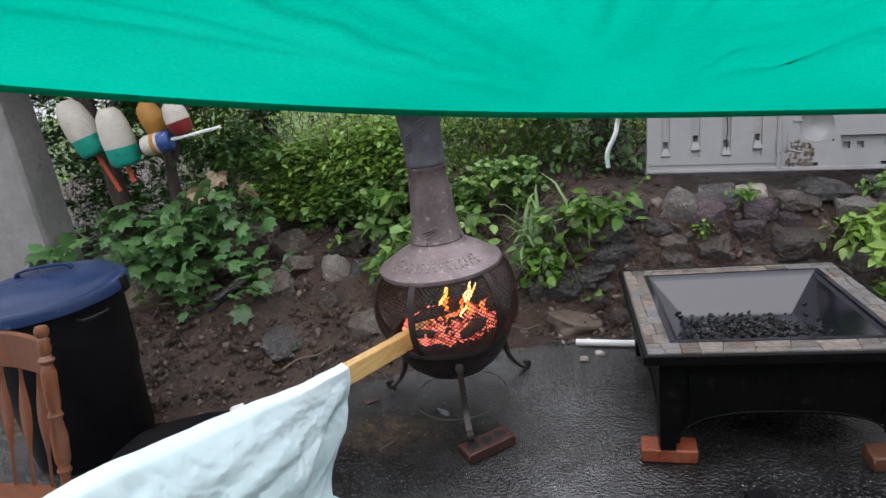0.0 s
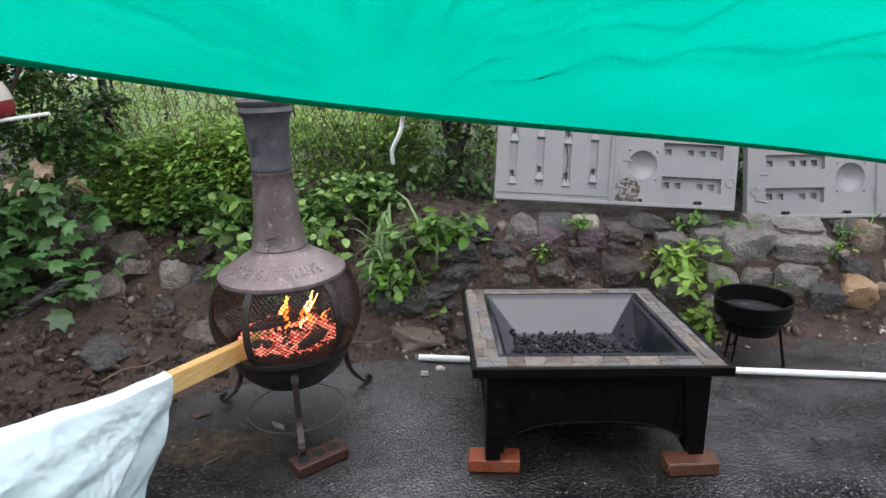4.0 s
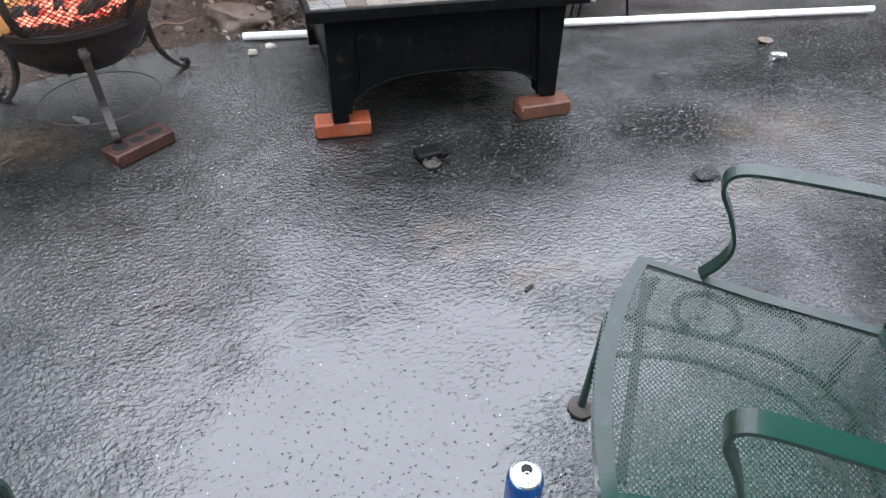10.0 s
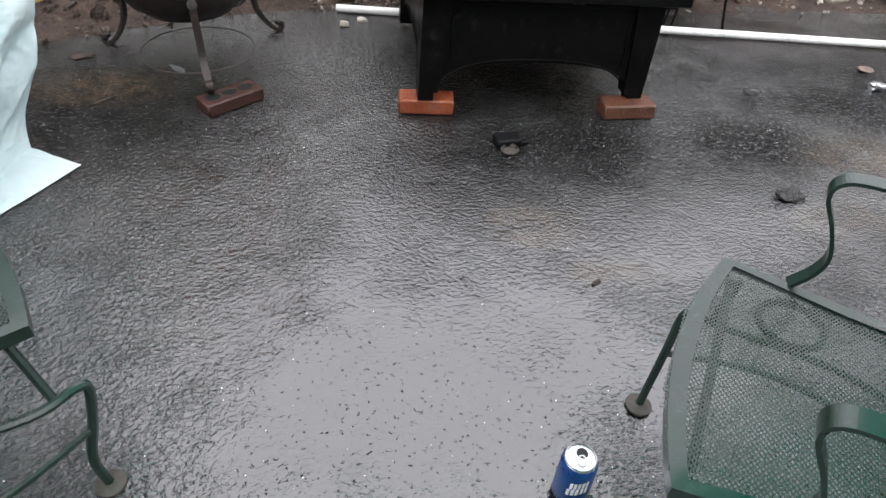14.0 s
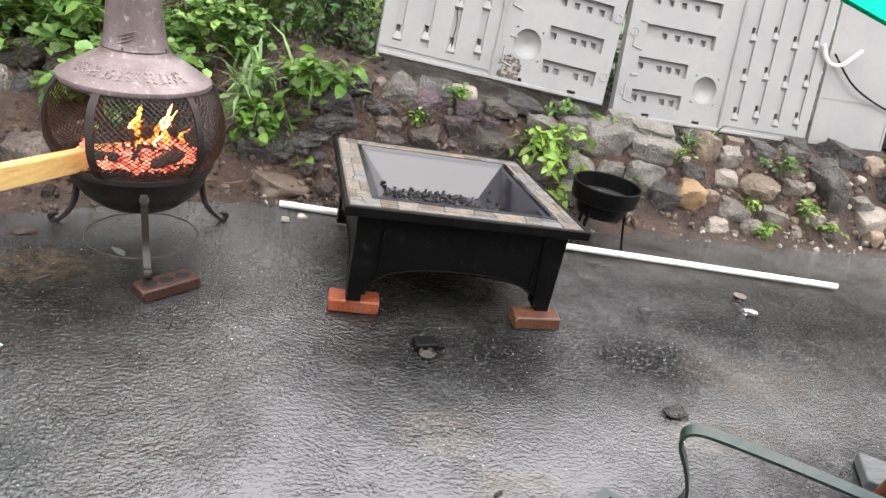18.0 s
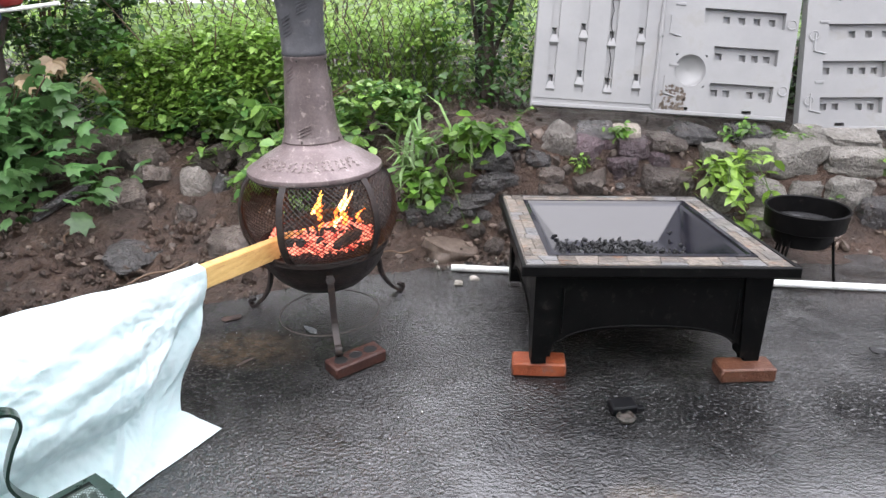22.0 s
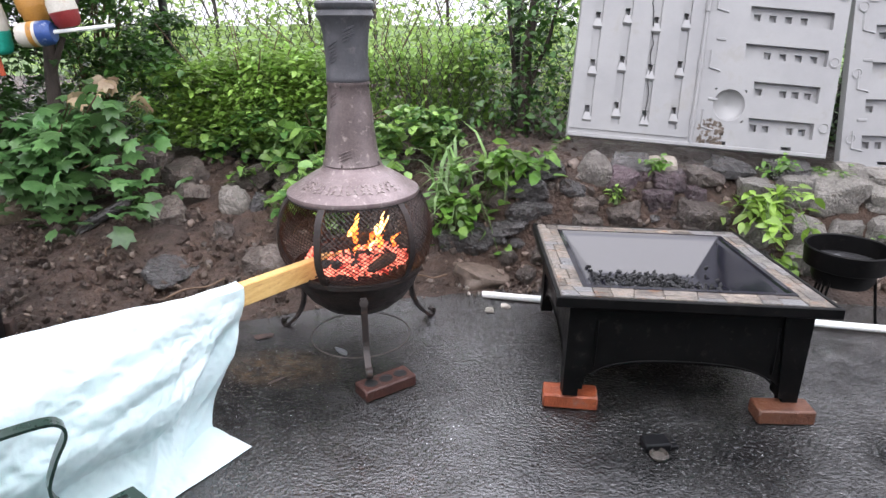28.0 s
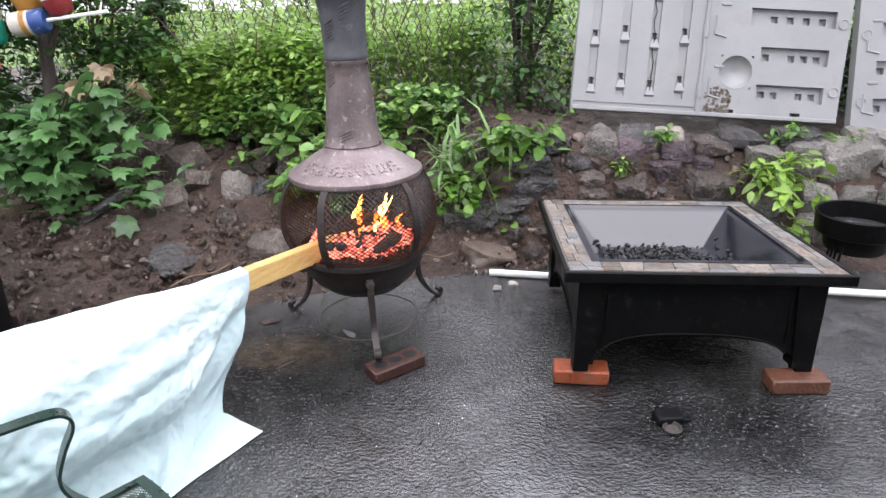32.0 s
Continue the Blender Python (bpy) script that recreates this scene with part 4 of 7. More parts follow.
# ---- fire table ----
def fire_table():
    S, H = 0.91, 0.387
    root = thing("fire_table", "square black steel fire table with slate-tiled top, holding charcoal", "fire pit", pose(0.439, 0.416, 0.032, -2.63, 1.6, 0.16))
    h = S / 2
    top = Geo()
    rim, inner = 0.014, 0.352
    for sx, sy, lx, ly in ((0, -1, S, 0.016), (0, 1, S, 0.016), (-1, 0, 0.016, S - 0.032), (1, 0, 0.016, S - 0.032)):
        top.box((sx * (h - 0.008), sy * (h - 0.008), H - 0.018), (lx, ly, 0.036), None, 0.003)
    top.make("rim", "black_metal", root)
    bed = Geo()
    for sx, sy, lx, ly in ((0, -1, S - 0.034, h - inner - 0.017), (0, 1, S - 0.034, h - inner - 0.017), (-1, 0, h - inner - 0.017, 2 * inner), (1, 0, h - inner - 0.017, 2 * inner)):
        o = (inner + h - 0.017) / 2
        bed.box((sx * o, sy * o, H - 0.013), (lx, ly, 0.018), None, 0.001)
    bed.make("tile_bed", "grout", root)
    rng = random.Random(4)
    w = h - inner - 0.02
    n = 0
    for side in range(4):
        turn = pose(0, 0, 0, 0, 0, 90 * side)
        a, skew = -h + 0.018, [0.0]
        end = h - 0.018 - w - 0.004
        while a < end - 0.01:
            b = min(end, a + rng.uniform(0.045, 0.115))
            if end - b < 0.04:
                b = end
            nxt = [0.0 if b == end else rng.uniform(-0.022, 0.022)]
            cut = rng.choice([0.0, 0.32, 0.42, 0.55, 0.66])
            for lo, hi in (((0, 1),) if cut == 0 else ((0, cut), (cut, 1))):
                y0, y1 = -h + 0.02 + w * lo + 0.002, -h + 0.02 + w * hi - 0.002
                z0, z1 = H - 0.004, H + 0.0005 + rng.uniform(0, 0.0015)
                q = [(a + 0.0008 + skew[0] * lo, y0), (b - 0.0008 + nxt[0] * lo, y0), (b - 0.0008 + nxt[0] * hi, y1), (a + 0.0008 + skew[0] * hi, y1)]
                c = (sum(p[0] for p in q) / 4, sum(p[1] for p in q) / 4)
                ins = [(p[0] + (c[0] - p[0]) * 0.04, p[1] + (c[1] - p[1]) * 0.05) for p in q]
                g = Geo().add([(*p, z0) for p in q] + [(*p, z1 - 0.0015) for p in q] + [(*p, z1) for p in ins],
                              [(0, 1, 5, 4), (1, 2, 6, 5), (2, 3, 7, 6), (3, 0, 4, 7), (4, 5, 9, 8), (5, 6, 10, 9), (6, 7, 11, 10), (7, 4, 8, 11), (8, 9, 10, 11)], turn)
                g.make("tile", "slate_tile", root, "", False)
                n += 1
            a, skew = b, nxt
    pan = Geo()
    levels = [(inner + 0.004, H + 0.002), (inner - 0.014, H + 0.003), (inner - 0.018, H - 0.006), (inner - 0.03, H - 0.014), (0.215, H - 0.138), (0.205, H - 0.142), (0.0, H - 0.144)]
    verts, faces = [], []
    for r, z in levels:
        verts += [(-r, -r, z), (r, -r, z), (r, r, z), (-r, r, z)]
    for i in range(len(levels) - 1):
        faces += [(4 * i + j, 4 * i + (j + 1) % 4, 4 * i + 4 + (j + 1) % 4, 4 * i + 4 + j) for j in range(4)]
    pan.add(verts, faces).make("pan", "liner", root, "glossy black enamelled pan, half full of wet charcoal", False, thick=0.003)
    coal, rng = Geo(), random.Random(8)
    bm = rock_mesh((1, 1, 0.8), 3, 0.9, 1)
    bm.verts.index_update()
    base, fc = [v.co.copy() for v in bm.verts], [[v.index for v in f.verts] for f in bm.faces]
    bm.free()
    for _ in range(1100):
        x, y = rng.gauss(0.0, 0.14), rng.gauss(-0.02, 0.13)
        if abs(x) > 0.25 or y > 0.19 or y < -0.26:
            continue
        s = rng.uniform(0.005, 0.017)
        wall_z = max(0.0, max(abs(x), abs(y)) - 0.21) * 1.1
        z = H - 0.139 + wall_z + max(0, 0.055 - 0.2 * max(abs(x), abs(y))) * rng.uniform(0.1, 1.0)
        coal.add(base, fc, Matrix.LocRotScale((x, y, z), Euler((rng.uniform(0, 6), rng.uniform(0, 6), 0)), Vector((s, s * rng.uniform(0.5, 1), s * 0.7))))
    coal.make("charcoal_bed", "charcoal", root, "wet black charcoal with grey ash", False, "stuff")
    li = h - 0.056
    for sx in (-1, 1):
        for sy in (-1, 1):
            leg = Geo()
            for k, (z0, z1, a0, a1) in enumerate(((0.0, 0.028, 0.052, 0.052), (0.028, H - 0.036, 0.066, 0.096))):
                cx, cy = sx * li, sy * li
                v = []
                for z, a in ((z0, a0), (z1, a1)):
                    for dx, dy in ((0, 0), (1, 0), (1, 1), (0, 1)):
                        v.append((cx - sx * dx * a, cy - sy * dy * a, z))
                f = [(0, 1, 5, 4), (1, 2, 6, 5), (2, 3, 7, 6), (3, 0, 4, 7), (4, 5, 6, 7), (3, 2, 1, 0)]
                leg.add(v, f if sx * sy > 0 else [q[::-1] for q in f])
            leg.make("leg", "black_metal", root, "", False)
    for side in range(4):
        turn = pose(0, 0, 0, 0, 0, 90 * side)
        g, k = Geo(), 26
        x0, y = li - 0.07, -li + 0.012
        for t0 in (0.0, 0.012):
            verts = []
            for i in range(k + 1):
                u = -1 + 2 * i / k
                arch = 0.050 + 0.085 * math.sqrt(max(0, 1 - (abs(u) / 1.02) ** 2.6))
                verts += [(u * x0, y + t0, H - 0.036), (u * x0, y + t0, arch)]
            fs = [(2 * i, 2 * i + 1, 2 * i + 3, 2 * i + 2) for i in range(k)]
            g.add(verts, fs if t0 == 0 else [q[::-1] for q in fs])
        n0 = 2 * (k + 1)
        g.f += [(2 * i + 1, n0 + 2 * i + 1, n0 + 2 * i + 3, 2 * i + 3) for i in range(k)]
        g.v = [tuple(turn @ Vector(p)) for p in g.v]
        apron = g.make("apron", "black_metal", root, "", False)
        bead = Geo()
        pts = [(u * x0 * 0.93, y - 0.003, 0.060 + 0.085 * math.sqrt(max(0, 1 - (abs(u) / 1.02) ** 2.6))) for u in np.linspace(-1, 1, 24)]
        bead.tube([turn @ Vector(p) for p in pts], 0.0035, 6).make("arch_bead", "black_metal", apron)
        rail = Geo().box((0, y - 0.002, H - 0.060), (2 * x0 - 0.02, 0.008, 0.012), turn, 0.002)
        for sx in (-1, 1):
            rail.box((sx * (x0 - 0.03), y - 0.002, 0.20), (0.006, 0.006, 0.17), turn, 0.002)
        rail.make("moulding", "black_metal", apron)
    Geo().box((0.10, -li - 0.002, H - 0.047), (0.045, 0.012, 0.010), None, 0.003).make("latch", "aluminium", root, "small bright metal latch")
    return root


fire_table()


def plain_brick(m, mat, label, holes=False):
    root = thing("brick", label, "brick", m)
    g = Geo().box((0, 0, 0.0285), (0.190, 0.088, 0.054), None, 0.006)
    body = g.make("brick_body", mat, root)
    if holes:
        for x in (-0.055, 0.0, 0.055):
            Geo().lathe([(0.0, 0.0), (0.019, 0.0), (0.021, 0.002), (0.0235, 0.0012), (0.024, -0.001)], 16, pose(x, 0, 0.0557)).make("hole", "black_hole", body, "dark round core hole")
    return root


plain_brick(pose(0.076, 0.064, 0, 0, 0, -5), "brick", "orange-red brick wedged under a table leg")
plain_brick(pose(0.788, 0.008, 0, 0, 0, 1), "brick_brown", "brown brick wedged under a table leg")
plain_brick(pose(-0.590, 0.120, 0, 0, 0, 38) @ Matrix.Diagonal((1.12, 1.05, 0.82, 1)), "brick_dark", "sooty dark cored brick under the stove's front foot", True)


# ---- chiminea ----
CX, CY = -0.742, 0.46


def chiminea():
    root = thing("chiminea", "rusty iron chiminea with mesh fire chamber and grey flue, burning", "chiminea", pose(CX, CY, 0))
    bowl = [(0.0, 0.178), (0.08, 0.182), (0.15, 0.206), (0.20, 0.250), (0.234, 0.300), (0.248, 0.345), (0.260, 0.354), (0.261, 0.368), (0.246, 0.372), (0.232, 0.345), (0.19, 0.262), (0.10, 0.215), (0, 0.205)]
    Geo().lathe(bowl, 40).make("bowl", "rust_iron", root, "black iron fire bowl")
    dome = [(0.230, 0.668), (0.242, 0.659), (0.250, 0.661), (0.254, 0.669), (0.252, 0.679), (0.244, 0.684), (0.226, 0.694), (0.206, 0.708), (0.178, 0.726), (0.150, 0.742), (0.124, 0.755), (0.115, 0.766), (0.112, 0.774), (0.100, 0.776), (0.12, 0.748), (0.18, 0.712), (0.228, 0.676), (0.230, 0.668)]
    dome_ob = Geo().lathe(dome, 44).make("dome", "hood_iron", root, "brown heat-worn iron hood with raised leaf relief")
    flue = [(0.094, 0.766), (0.108, 0.768), (0.112, 0.780), (0.106, 0.792), (0.098, 0.83), (0.088, 0.92), (0.079, 1.02), (0.075, 1.062), (0.079, 1.068), (0.079, 1.078), (0.07, 1.08)]
    f1 = Geo().lathe(flue, 32).make("lower_flue", "cast_iron", root, "brown tapered iron flue")
    upper = [(0.070, 1.074), (0.0765, 1.078), (0.080, 1.086), (0.077, 1.096), (0.077, 1.16), (0.081, 1.235), (0.088, 1.282), (0.098, 1.294), (0.103, 1.304), (0.098, 1.314), (0.096, 1.322), (0.104, 1.330), (0.106, 1.344), (0.098, 1.352), (0.082, 1.350), (0.074, 1.30), (0.068, 1.10)]
    f2 = Geo().lathe(upper, 32).make("upper_flue", "flue_iron", root, "dark grey upper flue with flared rim")
    def flue_radius(z):
        prof2 = flue if z < 1.06 else upper
        for (ra, za), (rb, zb) in zip(prof2[3:], prof2[4:]):
            if za <= z <= zb and zb > za:
                return ra + (rb - ra) * (z - za) / (zb - za)
        return 0.08

    # bands of short slanting strokes cast into the flue
    for z0, z1, a0, a1, mat, par in ((1.14, 1.22, -2.35, -1.75, "flue_iron", f2), (1.215, 1.272, -1.55, -0.75, "flue_iron", f2), (1.20, 1.26, 0.4, 1.6, "flue_iron", f2), (0.99, 1.045, -2.4, -1.95, "cast_iron", f1), (0.80, 0.845, -1.9, -1.1, "cast_iron", f1), (0.93, 1.0, 0.2, 1.0, "cast_iron", f1)):
        g, count = Geo(), int((z1 - z0) / 0.0115)
        for i in range(count):
            z = z0 + 0.0115 * i
            pts = [(z + 0.022 * v, a0 + min(0.55, a1 - a0) * v) for v in np.linspace(0, 1, 7)]
            g.tube([((flue_radius(q) + 0.0008) * math.cos(b), (flue_radius(q) + 0.0008) * math.sin(b), q) for q, b in pts], [0.0006, 0.0022, 0.0030, 0.0034, 0.0030, 0.0022, 0.0006], 5)
        g.make("rope_relief", mat, par, "", True, "stuff")
    # raised pattern on the hood
    g, rr = Geo(), random.Random(6)
    for i in range(96):
        a = -2.5 + 2.0 * (i % 32) / 32 + rr.uniform(-0.03, 0.03)
        u = 0.16 + 0.20 * (i // 32) + rr.uniform(-0.05, 0.05)
        pts = []
        for v in np.linspace(0, 1, 5):
            uu = u + 0.12 * v
            r, z = 0.226 + (0.150 - 0.226) * uu, 0.694 + (0.742 - 0.694) * uu
            pts.append((r * math.cos(a + 0.05 * v * (-1) ** i), r * math.sin(a + 0.05 * v * (-1) ** i), z + 0.003))
        g.tube(pts, [0.0008, 0.0022, 0.003, 0.002, 0.0008], 4)
    g.make("leaf_relief", "hood_worn", dome_ob, "paler worn relief of leaves", True, "stuff")
    # bolts at the flue joint
    for z, r in ((1.066, 0.080), (0.785, 0.108)):
        for a in (-1.75, -0.3, 1.2, 2.8):
            Geo().lathe([(0, 0.006), (0.005, 0.004), (0.006, 0), (0, 0)], 8, Matrix.Translation((r * math.cos(a), r * math.sin(a), z)) @ pose(0, 0, 0, 0, 90, 0)).make("bolt", "rust_iron", root)
    # ribs and mesh of the chamber; a door opening towards the lumber
    prof = [(0.250, 0.368), (0.278, 0.402), (0.297, 0.452), (0.302, 0.500), (0.296, 0.556), (0.275, 0.622), (0.238, 0.668)]
    dense = spline([(r, 0, z) for r, z in prof], 4)
    for a in (-106, -37, 20, 75, 130, 185, 204):
        Geo().tube([(p[0] * math.cos(radians(a)), p[0] * math.sin(radians(a)), p[2]) for p in dense], 0.01, 4, (0.027, 0.008, (-math.sin(radians(a)), math.cos(radians(a)), 0))).make("rib", "rust_iron", root)
    for lo, hi in ((-106, -37), (-37, 20), (20, 75), (75, 130), (130, 185), (185, 204)):
        g = Geo()
        n = max(6, int((hi - lo) / 4.0))
        for s in (1, -1):
            for i in range(-2 * n, 3 * n):
                pts = []
                for j, p in enumerate(dense):
                    u = (i + s * 1.15 * n * j / (len(dense) - 1)) / n
                    if 0 <= u <= 1:
                        a = radians(lo + (hi - lo) * u)
                        pts.append((p[0] * math.cos(a), p[0] * math.sin(a), p[2]))
                if len(pts) > 1:
                    g.tube(pts, 0.0019, 3)
        g.make("mesh_screen", "screen_wire", root, "black diamond wire screen")
    for z, r in ((0.372, 0.254), (0.655, 0.240)):
        Geo().tube([(r * math.cos(a), r * math.sin(a), z) for a in np.linspace(0, 6.283, 41)[:-1]], 0.006, 6, closed=True).make("ring", "rust_iron", root)
    Geo().tube([(0.205 * math.cos(a), 0.205 * math.sin(a), 0.048) for a in np.linspace(0, 6.283, 41)[:-1]], 0.0026, 6, closed=True).make("leg_ring", "rubber", root)
    for a, z0, k in ((-75, 0.048, 0.92), (158, 0.0, 1.0), (46, 0.0, 1.0)):
        m = pose(0, 0, 0, 0, 0, a) @ Matrix.Diagonal((k, 1, 1, 1))
        leg = spline([(0.232, 0, 0.315), (0.268, 0, 0.305), (0.276, 0, 0.22), (0.290, 0, 0.13), (0.33, 0, 0.060 + z0 * 0.6), (0.385, 0, z0 + 0.008), (0.408, 0, z0 + 0.016), (0.404, 0, z0 + 0.034), (0.386, 0, z0 + 0.036)], 4)
        lg = Geo().tube(leg, 0.01, 4, (0.024, 0.012, (0, 1, 0)), m).make("leg", "rust_iron", root, "curled iron leg", False)
        Geo().tube(spline([(0.276, 0, 0.20), (0.22, 0, 0.16), (0.16, 0, 0.17), (0.13, 0, 0.20)], 4), 0.007, 6, m=m).make("scroll", "rust_iron", lg)
        Geo().lathe([(0, 0.012), (0.016, 0.01), (0.018, 0), (0.018, -0.004)], 12, m @ Matrix.Translation((0.268, 0, 0.30)) @ pose(0, 0, 0, 0, 70, 0)).make("knob", "rust_iron", lg)
    # fire
    grate = Geo()
    for i in range(-8, 9):
        w = math.sqrt(max(0.01, 0.22 ** 2 - (0.025 * i) ** 2))
        grate.tube([(0.025 * i, -w, 0.376), (0.025 * i, w, 0.376)], 0.004, 5)
    grate.make("grate", "rust_iron", root)
    rng, emb = random.Random(5), Geo()
    bm = rock_mesh((1, 1, 0.7), 19, 0.9, 1)
    bm.verts.index_update()
    base, fc = [v.co.copy() for v in bm.verts], [[v.index for v in f.verts] for f in bm.faces]
    bm.free()
    for _ in range(560):
        a, r = rng.uniform(0, 6.283), 0.195 * math.sqrt(rng.random())
        s = rng.uniform(0.010, 0.030)
        emb.add(base, fc, Matrix.LocRotScale((r * math.cos(a), r * math.sin(a), 0.384 + 0.045 * (1 - 0.6 * r / 0.22) * rng.random()), Euler((rng.uniform(0, 6), rng.uniform(0, 6), 0)), Vector((s, s * 0.7, s * 0.42))))
    coal = Geo()
    for _ in range(70):
        a, r, s = rng.uniform(0, 6.283), 0.19 * math.sqrt(rng.random()), rng.uniform(0.012, 0.026)
        coal.add(base, fc, Matrix.LocRotScale((r * math.cos(a), r * math.sin(a), 0.412 + 0.035 * (1 - 0.6 * r / 0.22) * rng.random()), Euler((rng.uniform(0, 6), rng.uniform(0, 6), 0)), Vector((s, s * 0.7, s * 0.5))))
    coal.make("coals", "charcoal", root, "black coals among the embers", False, "stuff")
    emb.make("ember_bed", "ember", root, "glowing red ember bed", False, "stuff")
    for p, turn, L in (((-0.02, 0.12, 0.43), -30, 0.26), ((0.12, -0.10, 0.412), 60, 0.20), ((-0.10, -0.13, 0.405), -20, 0.18)):
        bm = rock_mesh((L / 2, 0.034, 0.030), int(L * 100), 0.4, 2)
        ob = part("log", bm, "char_wood", root, "charred split log")
        ob.matrix_local = pose(*p, 0, -8, turn)
    part("log", rock_mesh((0.19, 0.036, 0.030), 44, 0.4, 2), "char_wood", root, "charred log raised over the embers").matrix_local = pose(-0.01, -0.02, 0.468, 0, -14, 6)
    # flames licking along the raised log: orange bodies, brighter tongues in two of them
    def flame(x, y, z0, h, w, lean, mat, label):
        tw = rng.uniform(0, 6)
        steps = np.linspace(0, 1, 16)
        pts = [(x + lean * h * u * u + 0.007 * math.sin(tw + 6 * u), y + 0.006 * math.cos(tw + 5 * u), z0 - 0.012 + h * u) for u in steps]
        fl = Geo().tube(pts, [w * (0.75 + 0.5 * u) * (1 - u) ** 0.9 * (1 + 0.30 * math.sin(11 * u + tw)) + 0.0004 for u in steps], 8).make("flame_tongue", mat, root, label)
        fl.visible_shadow = False

    for x, z0, h, w, lean in ((-0.012, 0.482, 0.115, 0.016, 0.35), (0.086, 0.480, 0.130, 0.015, 0.40)):
        for k in range(5):
            q = 1 - 0.16 * k
            flame(x + rng.uniform(-0.020, 0.014), -0.03 + rng.uniform(-0.012, 0.012), z0, h * q, w * rng.uniform(0.7, 1.0), lean + rng.uniform(-0.15, 0.15), "flame" if k < 3 else "flame_orange", "yellow-white flame tongue")
    for i in range(10):
        u = (i + rng.uniform(-0.3, 0.3)) / 9
        flame(-0.15 + 0.29 * u, -0.045 + rng.uniform(-0.02, 0.02), 0.425 + 0.045 * u, rng.uniform(0.025, 0.055), rng.uniform(0.006, 0.011), rng.uniform(0.1, 0.6), "flame" if i in (2, 7) else "flame_orange", "orange flame tongue")
    Geo().lathe([(0, 0.395), (0.04, 0.392), (0.07, 0.378)], 14, pose(-0.17, -0.09, 0)).make("ash_heap", "ash", root, "white ash beside the opening")
    return root


chiminea()
fire = bpy.data.lights.new("fire_light", "POINT")
fire.energy, fire.color, fire.shadow_soft_size = 0.9, (1.0, 0.30, 0.07), 0.12
new("fire_light", fire).location = (CX + 0.02, CY, 0.53)


# ---- lumber and plastic sheet ----
def lumber():
    a, b = Vector((-0.755, 0.57, 0.375)), Vector((-1.47, -0.94, 0.535))
    d = (b - a).normalized()
    m = Matrix.Translation((a + b) / 2) @ d.to_track_quat("X", "Z").to_matrix().to_4x4()
    root = thing("lumber", "long yellow pine board with one end in the fire", "lumber", m)
    L = (b - a).length
    Geo().box((0.08, 0, 0), (L - 0.16, 0.042, 0.075), None, 0.004).make("board", "lumber", root)
    Geo().box((-L / 2 + 0.045, 0, 0), (0.16, 0.036, 0.066), None, 0.012).make("burnt_end", "char_wood", root, "charred end")
    return root


lumber()


